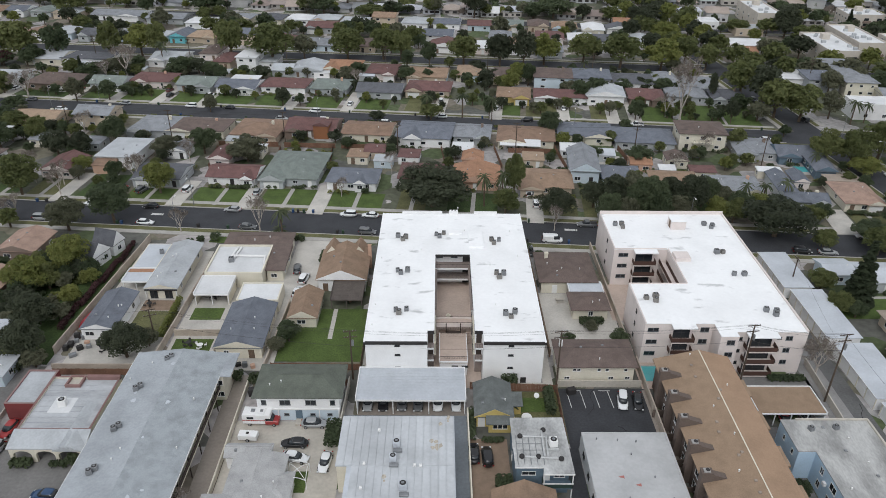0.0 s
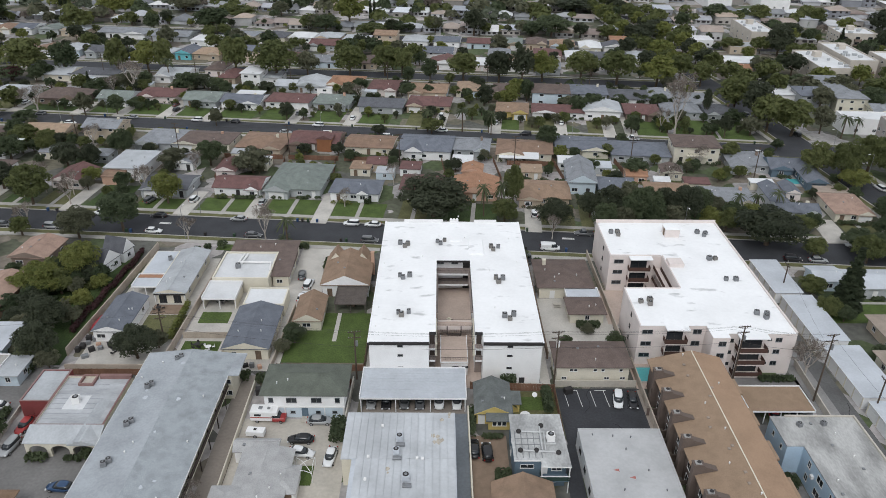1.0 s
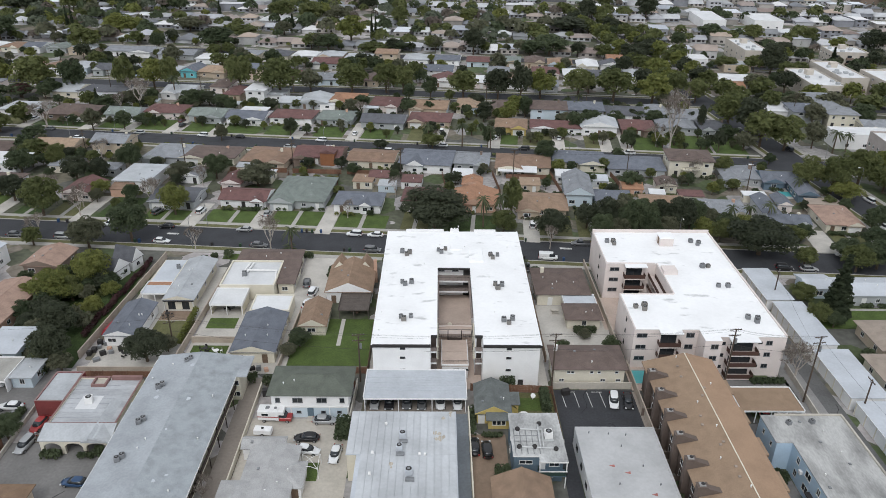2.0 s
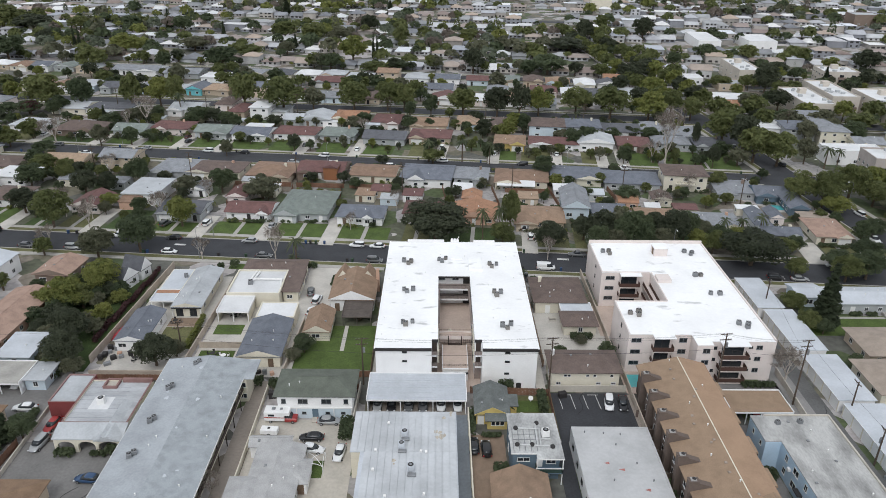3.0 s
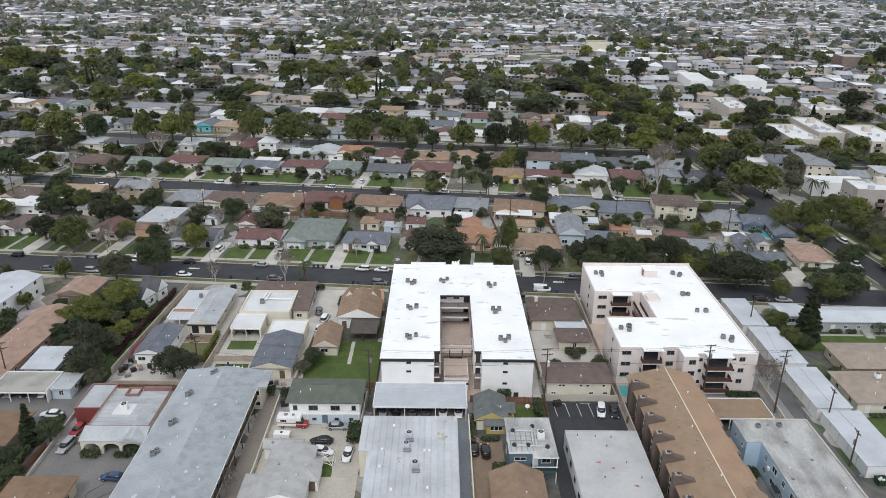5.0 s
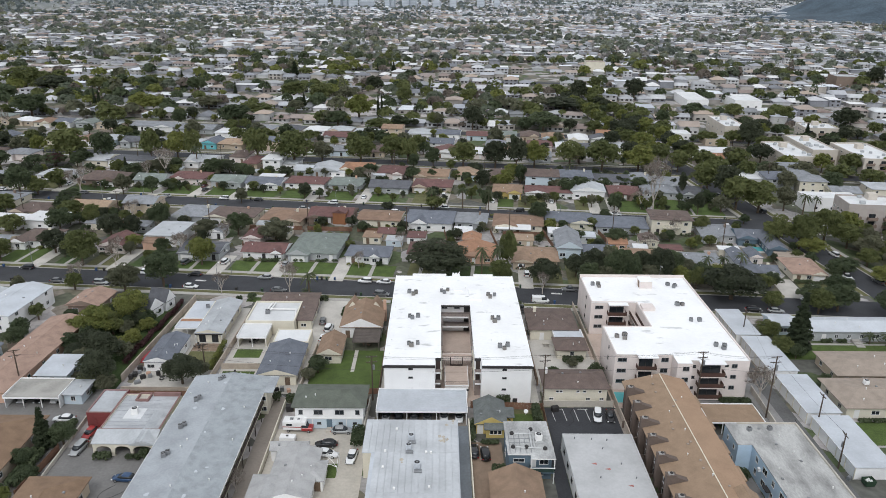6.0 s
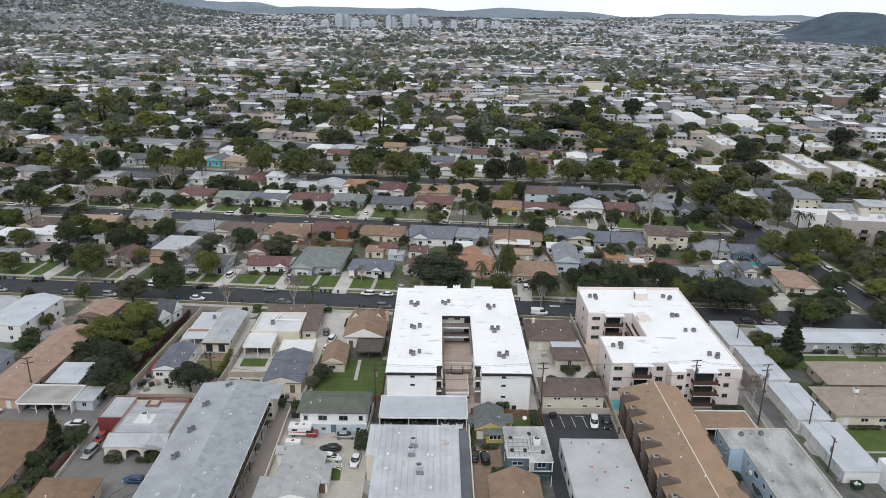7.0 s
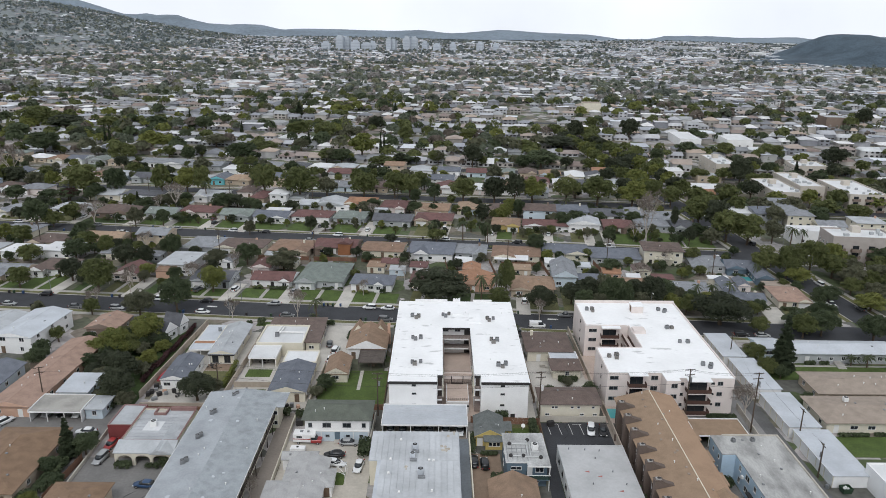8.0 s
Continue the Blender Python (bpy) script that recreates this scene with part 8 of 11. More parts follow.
camper(-17.6, -10.9, -2)
r = thing("trailer", -19.0, -14.9, 0.04, -4, "low white box trailer on small wheels", "trailer")
part("box", Geo().soft_box(-1.6, 1.6, -0.75, 0.75, 0.4, 1.35, 0.06), WHITE_WALL, r)
part("roof_vent", Geo().soft_box(-0.3, 0.15, -0.2, 0.2, 1.35, 1.5, 0.03), DARK, r)
for s in (-1, 1):
    w = part("wheel", shared("wheel", None, None), None, r)
    w.location = (0, s * 0.72, 0.32)


# ---- poles, lamps and wires ----
POLE_WOOD = material("creosoted_pole", (0.085, 0.065, 0.05), 0.95, 0.25, 2, 0.2, 0.3, streak=(1, 1, 0.2))


def utility_pole(x, y, h=12.5, rot=0.0, can=False, arms=2):
    r = thing("utility_pole", x, y, 0, rot, "dark wooden utility pole with crossarms and insulators", "utility pole", "utility poles")
    part("pole", Geo().tube((0, 0, -0.2), (0, 0, h), 0.19, 0.12, 8), POLE_WOOD, r)
    for k in range(arms):
        z = h - 0.35 - 1.3 * k
        a = part("crossarm", Geo().box(-1.25, 1.25, 0.08, 0.2, z, z + 0.14).tube((-0.7, 0.14, z), (0, 0.1, z - 0.6), 0.03, n=4).tube((0.7, 0.14, z), (0, 0.1, z - 0.6), 0.03, n=4), POLE_WOOD, r)
        for i in (-1.1, -0.5, 0.5, 1.1) if y < 60 else ():
            part("insulator", shared("insulator", lambda: Geo().tube((0, 0, 0), (0, 0, 0.2), 0.06, 0.04, 6), STEEL), None, a).location = (i, 0.14, z + 0.14)
    if can:
        part("transformer", Geo().tube((0.38, 0, h - 3.4), (0.38, 0, h - 2.3), 0.26, n=10).tube((0.38, 0, h - 2.3), (0.38, 0, h - 2.15), 0.12, n=6), STEEL, r, "grey drum transformer")
    return r


def wire(a, b, sag=0.6, radius=0.018, label="thin dark overhead wire between poles"):
    g = Geo()
    a, b = Vector(a), Vector(b)
    pts = []
    for k in range(11):
        u = k / 10
        p = a.lerp(b, u)
        p.z -= 4 * sag * u * (1 - u)
        pts.append(p)
    for p, q in zip(pts, pts[1:]):
        g.tube(p, q, radius, n=3)
    return solid("overhead_wire", g, DARK, label, "wire", "structure")


LINE_A = ((-44.6, 13.1, 7.6), (-2.8, 1.0, 11.4), (35.5, -1.9, 13.6), (70.9, 0.3, 13.5), (84.6, -5.0, 15.4))
for k, (x, y, h) in enumerate(LINE_A):
    utility_pole(x, y, h, 8 if k else 20, can=k in (1, 3, 4))
for p, q in zip(LINE_A, LINE_A[1:]):
    for o in (-1.1, 0.5, 1.1):
        wire((p[0], p[1] + o * 0.4, p[2] - 0.2), (q[0], q[1] + o * 0.4, q[2] - 0.2), 0.7)
    wire((p[0], p[1], p[2] - 3.6), (q[0], q[1], q[2] - 3.6), 0.6, 0.03)
for x, y, h, rt in ((93.9, -9.0, 8.5, 90), (91.6, -22.6, 8.2, 85), (-85.0, 5.2, 10.0, 20), (94.6, 34.0, 8.0, 90)):
    utility_pole(x, y, h, rt, arms=1 if h < 9 else 2, can=h == 8.2)
wire((84.6, -5.0, 15.0), (91.6, -22.6, 8.0), 0.5)
wire((84.6, -5.0, 12.0), (94.6, 34.0, 7.4), 0.6)
wire((-85, 5.2, 8.8), (-44.6, 13.1, 7.4), 0.6)
for x in range(-190, 150, 38):
    y = 113 - 0.11 * x + (x % 7)
    utility_pole(x, y, 11.5, -6)
    if x > -190:
        for o in (-1, 1):
            wire((x - 38, 113 - 0.11 * (x - 38) + ((x - 38) % 7), 11.2 - 0.4 * o), (x, y, 11.2 - 0.4 * o), 0.6, 0.022)
for x in range(-230, 200, 44):
    utility_pole(x, 206 - 0.11 * x, 11.5, -6)


def street_lamp(x, y, rot, h=8.5):
    r = thing("street_lamp", x, y, 0.1, rot, "slim grey street lamp with a curved arm", "street lamp", "street lamps")
    part("post", Geo().tube((0, 0, -0.2), (0, 0, h), 0.1, 0.06, 8), STEEL, r)
    part("arm", Geo().tube((0, 0, h - 0.1), (0.8, 0, h + 0.3), 0.045, n=6).tube((0.8, 0, h + 0.3), (1.7, 0, h + 0.35), 0.045, n=6), STEEL, r)
    part("lamp_head", Geo().soft_box(1.5, 2.2, -0.14, 0.14, h + 0.26, h + 0.42, 0.05), FRAME, r)
    return r


for x, s in ((-122, 1), (-55, 1), (-55, -1), (18, -1), (80, 1)):
    street_lamp(x, 63.4 - 0.083 * x + s * 7.2, -95 if s > 0 else 85)
for x, s in ((-118, 1), (-130, -1), (60, -1), (-30, -1)):
    street_lamp(x, 145.4 - 0.11 * x + s * 7.2, -95 if s > 0 else 85)
for x in (104, 128):
    street_lamp(151.5, x, 190)
street_lamp(159, 60, 180)


def wheelie_bin(x, y, rot=0, colour=None, z=0.02):
    r = thing("wheelie_bin", x, y, z, rot, "dark plastic wheelie bin at the kerb", "bin", "wheelie bins")
    m = colour or DARK
    part("body", shared("bin body " + m.name, lambda: Geo().add([(-0.24, -0.26, 0.05), (0.24, -0.26, 0.05), (0.24, 0.26, 0.05), (-0.24, 0.26, 0.05), (-0.3, -0.34, 0.98), (0.3, -0.34, 0.98), (0.3, 0.36, 0.98), (-0.3, 0.36, 0.98)], [(3, 2, 1, 0), (4, 5, 6, 7), (0, 1, 5, 4), (1, 2, 6, 5), (2, 3, 7, 6), (3, 0, 4, 7)]), m), None, r)
    part("lid", shared("bin lid " + m.name, lambda: Geo().soft_box(-0.32, 0.32, -0.38, 0.38, 0.98, 1.07, 0.05), m), None, r)
    return r


BIN_BLUE, BIN_GREEN = material("blue_plastic", (0.03, 0.07, 0.16), 0.6, 0.1, 3, 0.1, 0), material("green_plastic", (0.03, 0.06, 0.035), 0.6, 0.1, 3, 0.1, 0)
for k, (x, s) in enumerate(((-136, 1), (-134.3, 1), (-131, 1), (-122, -1), (-119, -1), (-99.5, 1), (-96.8, 1), (-72, -1), (-70.8, -1), (-50.0, -1), (-42, -1), (-26.6, 1), (-25.2, 1), (-23.6, 1), (-21.0, 1), (-13, -1), (-11.5, -1), (46.5, -1), (36, -1), (37.5, 1), (62, 1), (-88, -1), (-86, -1))):
    wheelie_bin(x, 63.4 - 0.083 * x + s * 5.4, -5 if s < 0 else 175, (DARK, BIN_GREEN, BIN_BLUE)[k % 3])
for k in range(26):
    x = -180 + 12.3 * k
    wheelie_bin(x, 145.4 - 0.1104 * x + (5.4 if k % 2 else -5.4), -6, (DARK, BIN_GREEN, BIN_BLUE)[k % 3])

# loose things in the near yards
SKIP = thing("skip", 94.8, -27.6, 0.03, 5, "dark green rubbish skip with bags in it", "skip")
part("body", Geo().add([(-0.9, -0.7, 0.1), (0.9, -0.7, 0.1), (0.9, 0.7, 0.1), (-0.9, 0.7, 0.1), (-1.05, -0.85, 1.3), (1.05, -0.85, 1.3), (1.05, 0.85, 1.3), (-1.05, 0.85, 1.3), (-0.95, -0.75, 1.3), (0.95, -0.75, 1.3), (0.95, 0.75, 1.3), (-0.95, 0.75, 1.3), (-0.85, -0.65, 0.9), (0.85, -0.65, 0.9), (0.85, 0.65, 0.9), (-0.85, 0.65, 0.9)],
                      [(3, 2, 1, 0), (0, 1, 5, 4), (1, 2, 6, 5), (2, 3, 7, 6), (3, 0, 4, 7), (4, 5, 9, 8), (5, 6, 10, 9), (6, 7, 11, 10), (7, 4, 8, 11), (8, 9, 13, 12), (9, 10, 14, 13), (10, 11, 15, 14), (11, 8, 12, 15), (12, 13, 14, 15)]), BIN_GREEN, SKIP)
for px, py in ((-0.4, 0.1), (0.3, -0.2), (0.1, 0.35)):
    part("rubbish_bag", Geo().tube((px, py, 0.9), (px, py, 1.25), 0.32, 0.16, 8), FRAME, SKIP)


def picnic_table(x, y, rot, label="weathered wooden picnic table with two benches"):
    r = thing("picnic_table", x, y, 0.04, rot, label, "table")
    for k in range(5):
        part("board", shared("picnic board", lambda: Geo().box(-0.9, 0.9, -0.07, 0.07, 0.7, 0.75), DIRTY_CONCRETE), None, r).location = (0, -0.32 + 0.16 * k, 0)
    for s in (-1, 1):
        part("bench", Geo().box(-0.9, 0.9, s * 0.75 - 0.13, s * 0.75 + 0.13, 0.42, 0.47), DIRTY_CONCRETE, r)
        part("frame", Geo().box(s * 0.65 - 0.04, s * 0.65 + 0.04, -0.8, 0.8, 0.36, 0.42).tube((s * 0.65, -0.6, 0), (s * 0.65, -0.2, 0.7), 0.04, n=4).tube((s * 0.65, 0.6, 0), (s * 0.65, 0.2, 0.7), 0.04, n=4), DIRTY_CONCRETE, r)


picnic_table(40.4, 27.6, 5)


def patio_set(x, y, n=4, mat=None, z=0.06):
    m = mat or DARK
    r = thing("patio_table", x, y, z, 0, "round patio table on a central leg", "table")
    part("top", Geo().tube((0, 0, 0.7), (0, 0, 0.74), 0.6, n=16), m, r)
    part("leg", Geo().tube((0, 0, 0), (0, 0, 0.7), 0.06, n=8).tube((0, 0, 0), (0, 0, 0.04), 0.3, n=10), m, r)
    for k in range(n):
        a = 2 * math.pi * k / n + 0.4
        c = thing("patio_chair", x + 1.0 * math.cos(a), y + 1.0 * math.sin(a), z, math.degrees(a) + 90, "plain patio chair drawn up to a table", "chair", "patio chairs")
        part("seat", shared("chair seat " + m.name, lambda: Geo().soft_box(-0.24, 0.24, -0.24, 0.24, 0.4, 0.46, 0.02), m), None, c)
        part("backrest", shared("chair back " + m.name, lambda: Geo().soft_box(-0.24, 0.24, -0.28, -0.23, 0.46, 0.9, 0.02), m), None, c)
        for i in (-0.2, 0.2):
            for j in (-0.2, 0.2):
                part("leg", shared("chair leg " + m.name, lambda: Geo().tube((0, 0, 0), (0, 0, 0.41), 0.02, n=5), m), None, c).location = (i, j, 0)


patio_set(-50.0, 25.4, 4)
patio_set(-37.2, 11.4, 5)
patio_set(-34.6, 10.6, 3, FRAME)
patio_set(-53.6, 9.5, 3)
patio_set(-36.5, 28.5, 4)
patio_set(-6.5, 27.5, 4, WOOD)
for x, y, w, d, h, m in ((-58.5, 9.8, 1.2, 0.8, 1.0, DARK), (-57.0, 10.4, 0.9, 0.7, 0.8, STEEL), (-55.4, 11.4, 0.8, 0.8, 1.1, DARK), (-59.0, 7.6, 1.4, 0.9, 0.7, STEEL), (-24.2, 4.6, 0.9, 0.7, 1.1, STEEL), (-22.6, 4.3, 0.8, 0.8, 0.8, PEACH_WALL), (-25.6, 4.8, 1.1, 0.7, 0.7, DARK),
                         (-20.8, -3.6, 1.5, 1.1, 1.5, DARK), (38.2, -2.9, 1.6, 1.0, 1.2, DARK), (70.0, -30.2, 0.9, 0.6, 0.7, STEEL), (-55.9, 16.0, 0.8, 0.8, 0.9, DARK), (-60.6, 13.6, 1.1, 0.8, 1.2, DARK), (-60.2, 12.2, 0.8, 0.6, 0.8, STEEL), (-60.9, 11.0, 1.0, 1.3, 0.9, DARK), (-59.4, 13.4, 0.7, 0.7, 1.0, STEEL), (-58.0, 11.9, 0.9, 0.6, 0.6, PEACH_WALL), (-61.3, 9.6, 0.8, 0.9, 1.1, DARK), (91.8, -26.2, 0.8, 0.6, 0.9, STEEL)):
    solid("storage_box", Geo().soft_box(-w / 2, w / 2, -d / 2, d / 2, 0, h, 0.05).box(-w / 2 - 0.03, w / 2 + 0.03, -d / 2 - 0.03, d / 2 + 0.03, h * 0.78, h * 0.84), m, "weathered storage box standing in the yard", "box", x=x, y=y, z=0.03, rot=(x * 13) % 40)
RED_CLOTH = material("red_tarpaulin", (0.34, 0.05, 0.06), 0.7, 0.1, 1, 0.2, 0.2)
solid("tarpaulin", Geo().add([(-1.6, -2.4, 0), (1.6, -2.4, 0), (1.6, 2.4, 0), (-1.6, 2.4, 0), (-0.9, -2.0, 1.3), (0.9, -2.0, 1.4), (0.8, 1.9, 1.1), (-0.9, 2.0, 1.2)], [(0, 1, 5, 4), (1, 2, 6, 5), (2, 3, 7, 6), (3, 0, 4, 7), (4, 5, 6, 7)]), RED_CLOTH, "red tarpaulin over a stored car", "tarpaulin", x=-60.9 + 0.6, y=19.5, z=0.03, rot=-6)
# white hoop frame over a little lawn
g = Geo()
for a, b in (((-1.6, -1.8), (1.6, 1.8)), ((1.6, -1.8), (-1.6, 1.8)), ((-1.6, -1.8), (1.6, -1.8)), ((-1.6, 1.8), (1.6, 1.8)), ((1.6, -1.8), (1.6, 1.8))):
    for k in range(6):
        u, v = k / 6, (k + 1) / 6
        g.tube((a[0] + (b[0] - a[0]) * u, a[1] + (b[1] - a[1]) * u, 2.0 + 0.7 * math.sin(math.pi * u)), (a[0] + (b[0] - a[0]) * v, a[1] + (b[1] - a[1]) * v, 2.0 + 0.7 * math.sin(math.pi * v)), 0.05, n=5)
for sx in (-1.6, 1.6):
    for sy in (-1.8, 1.8):
        g.tube((sx, sy, 0), (sx, sy, 2.0), 0.05, n=5)
solid("canopy_frame", g, PIPE_WHITE, "bare white canopy frame over a small lawn", "canopy frame", x=-8.9, y=-24.2, z=0.05)
solid("trampoline", Geo().tube((0, 0, 0.55), (0, 0, 0.6), 0.75, n=18).tube((0, 0, 0.5), (0, 0, 0.62), 0.95, 0.9, 18).tube((0.7, 0.4, 0), (0.7, 0.4, 0.55), 0.04, n=5).tube((-0.7, 0.4, 0), (-0.7, 0.4, 0.55), 0.04, n=5).tube((0, -0.8, 0), (0, -0.8, 0.55), 0.04, n=5), PIPE_WHITE, "white round garden ring on short legs", "garden ring", x=29.2, y=-9.8, z=0.04)
solid("satellite_dish", Geo().tube((0, 0, 0), (0, 0, 0.9), 0.04, n=6).tube((0, -0.05, 0.9), (0, -0.16, 1.05), 0.2, 0.5, 14), PIPE_WHITE, "white satellite dish on a short mast", "satellite dish", x=31.5, y=-4.6, z=0.03)


# planting along house fronts
border = {}


def shrubs(x0, x1, y, rot, seed):
    rng = np.random.default_rng(seed)
    w = x1 - x0
    lobes = [(rng.uniform(-w / 2, w / 2), rng.uniform(-0.5, 0.5), 0.35 + 0.3 * rng.random(), 0.4 + 0.45 * rng.random()) for _ in range(int(w * 0.9) + 1)]
    co = leaf_cloud(rng, lobes, int(w * 34), 0.42)
    c, s = math.cos(radians(rot)), math.sin(radians(rot))
    cx = (x0 + x1) / 2
    border.setdefault(("hedge", "street", "olive", "hedge", "bright")[seed % 5], []).append(np.stack([cx + co[:, 0] * c - co[:, 1] * s, y + co[:, 0] * s + co[:, 1] * c, co[:, 2] + 0.05], axis=1))


for n, (cx, cy, w, d) in enumerate(list(FOOTPRINTS)):
    if 76 < cy < 200 and w > 4:
        shrubs(cx - w * 0.95, cx - w * 0.1, cy - d - 0.9 - 0.5 * (n % 3), -5.5, n)
        if n % 2:
            shrubs(cx + w * 0.3, cx + w * 1.0, cy - d - 1.2, -5.5, n + 77)
        shrubs(cx - w, cx + w, cy + d + 2.5 + (n % 4), -5.5, n + 31)
for leaf, parts_ in border.items():
    tagged(new("shrubs", quads_mesh("shrubs", np.concatenate(parts_), GREENS[leaf])), "uneven green shrub borders round the houses", "shrubs", kind="stuff")


# ---- trees and planting near by ----
def clear(x, y, r):
    """True where nothing is built within r."""
    return all(abs(x - a) > w + r or abs(y - b) > d + r for a, b, w, d in FOOTPRINTS)


def on_road(x, y, r=0.0):
    for a, b, t in (ST1, ST2) + tuple((0.0, 145.4 + 81.8 * k, -6.3) for k in range(1, 9)):
        if abs(y - b - math.tan(radians(t)) * (x - a)) < 6.3 + r:
            return True
    return abs(x - 145.8 + 0.0831 * (y - 112)) < 5.6 + r


# trees of the near gardens
tree(110, 51.5, 6, 3.4, "street", detail=2)
tree(122.5, 48.8, 8, 4.6, "street", detail=2)
tree(129, 50.5, 8.5, 5.2, "hedge", detail=2)
tree(143, 47, 8.5, 5.2, "hedge", detail=2)
tree(-72.2, 38.4, 10.2, 5.0, "bright", detail=2)
tree(-78.6, 31.2, 9.0, 5.4, "bright", detail=2, label="bright green broadleaf tree over an overgrown garden")
tree(-74.8, 32.0, 6.8, 3.2, "street", detail=2)
tree(-79.6, 38.2, 6.4, 3.6, "street", detail=2)
tree(-84.6, 32.8, 5.2, 3.0, "bright", detail=2)
tree(-83.0, 24.6, 4.0, 3.4, "hedge", detail=2)
tree(-79.4, 20.6, 3.4, 3.2, "oak", detail=2)
tree(-70.6, 16.4, 8.6, 4.8, "oak", detail=2)
tree(-67.6, 6.6, 8.6, 4.6, "oak", detail=2)
tree(-76.4, 18.0, 3.6, 2.8, "olive", detail=2)
tree(-67.2, 20.0, 4.6, 2.6, "olive", detail=2)
tree(-67.0, 26.2, 5.1, 2.4, "bright", detail=2)
tree(-66.4, 34.2, 4.3, 2.4, "bright", detail=2)
tree(-64.6, 4.2, 4.6, 2.6, "olive", detail=2)
tree(-68.4, 44.0, 2.6, 2.0, "hedge", detail=2)
tree(-48.2, 7.5, 7.4, 4.8, "oak", detail=2)
tree(-45, 11, 4, 2.4, "olive", detail=2)
tree(-64.6, -16.5, 5.2, 3.2, "hedge", detail=2)
tree(-69, -23.5, 4, 2.3, "hedge", detail=2)
tree(-65.5, -28, 3, 2.2, "hedge", detail=2)
tree(-67.5, -34.5, 3.2, 2.4, "bright", detail=2)
tree(-17.2, 13, 4.6, 2.8, "hedge", detail=2)
tree(-19, 9.5, 3.2, 2, "olive", detail=2)
tree(-97.5, 26, 5.2, 3.4, "hedge", detail=2)
tree(-90, 40, 3.8, 2.2, "hedge", detail=2)
tree(45.5, 17, 2.4, 1.7, "olive", detail=2)
tree(40, 12, 2.6, 1.8, "hedge", detail=2)
tree(50.2, 12, 3.6, 2.2, "hedge", detail=2)
tree(70.6, -27, 3.2, 1.8, "hedge", detail=2)
tree(100.6, 24, 5.6, 3, "street", detail=2)
tree(103.6, 22, 4, 2.4, "hedge", detail=2)
tree(101, 33, 5.5, 3.6, "street", detail=2)
tree(104.5, 8.5, 3.2, 2, "hedge", detail=2)
# trees round the houses of the first and second streets
tree(124.4, 57.3, 5.3, 5.1, "hedge", detail=2)
tree(100.8, 58.6, 10.2, 9.7, "oak", detail=2)
tree(-83.1, 60.2, 9, 5.3, "olive", detail=2)
tree(134.2, 61.2, 7.3, 4.6, "hedge", detail=2)
tree(-73, 64.7, 11.6, 6.2, "hedge", detail=2)
tree(56.4, 75.0, 7.6, 4.0, "oak", detail=2)
tree(66.8, 76.6, 10.4, 4.6, "olive", detail=2)
tree(73.2, 75.2, 9.6, 4.4, "hedge", detail=2)
tree(78.4, 76.8, 8.4, 4.0, "oak", detail=2)
tree(86.8, 75.4, 9.4, 4.8, "hedge", detail=2)
tree(69.6, 81.4, 8.6, 3.8, "street", detail=2)
tree(92.2, 76.0, 6.4, 3.6, "olive", detail=2)
tree(105.2, 70.6, 5.4, 3.4, "bright", detail=2)
tree(58.6, 65.6, 9.1, 4.2, "hedge", detail=2)
tree(63.8, 65.4, 8.2, 3.6, "olive", detail=2)
tree(72.4, 65.6, 10.0, 4.0, "hedge", detail=2)
tree(78.0, 66.2, 8.2, 4.2, "olive", detail=2)
tree(61.8, 74.6, 9.8, 5.0, "oak", detail=2)
tree(88.4, 67.6, 7.0, 3.4, "bright", detail=2)
tree(92.4, 66.0, 7.6, 3.6, "street", detail=2)
tree(114.2, 66.6, 5.0, 4.0, "street", detail=2)
tree(45.2, 67.2, 9.1, 5.3, "oak", detail=2)
tree(67.8, 67.3, 12.8, 4.6, "hedge", detail=2)
tree(116.5, 67.3, 5.5, 2.9, "hedge", detail=2)
tree(95.1, 70.2, 7.5, 3.8, "hedge", detail=2)
tree(81.9, 70.6, 11.9, 5.4, "oak", detail=2)
tree(155.7, 70.8, 6.7, 5.6, "bright", detail=2)
tree(31.6, 71, 7.2, 4.2, "street", detail=2)
tree(101.5, 71.6, 6.3, 3.4, "bright", detail=2)
tree(139.1, 72.8, 7.9, 3.6, "hedge", detail=2)
tree(11.7, 75.3, 12, 10.8, "oak", detail=2)
tree(145.5, 78, 6.5, 4.1, "hedge", detail=2)
tree(34.6, 79.4, 14.4, 3.3, "street", detail=2)
tree(-105.9, 81.4, 12.4, 6.3, "street", detail=2)
tree(-66.9, 83, 9.6, 4.8, "bright", detail=2)
tree(-94.2, 91.8, 4.9, 2.3, "olive", detail=2)
tree(-83.3, 92.1, 6.6, 2.8, "hedge", detail=2)
tree(-120.3, 92.7, 8.6, 5.8, "oak", detail=2)
tree(159.6, 103.8, 9.4, 5.6, "street", detail=2)
tree(166.4, 103.4, 8.2, 4.8, "olive", detail=2)
tree(166.8, 92.2, 7.6, 4.8, "street", detail=2)
tree(178.0, 104.6, 8.8, 5.0, "street", detail=2)
tree(157.4, 86.2, 6.6, 4.2, "street", detail=2)
tree(162.4, 80.0, 7.2, 4.4, "olive", detail=2)
tree(170.6, 84.6, 6.8, 4.4, "hedge", detail=2)
tree(161.9, 94.3, 8.8, 5.3, "olive", detail=2)
tree(171.5, 94.6, 8.9, 5.3, "olive", detail=2)
tree(68.2, 96.8, 5.4, 3.3, "oak", detail=2)
tree(143.6, 97.2, 6.4, 5.4, "bright", detail=2)
tree(-95.2, 97.6, 5.3, 3.6, "bright", detail=2)
tree(142.2, 103.2, 13.1, 5.5, "street", detail=2)
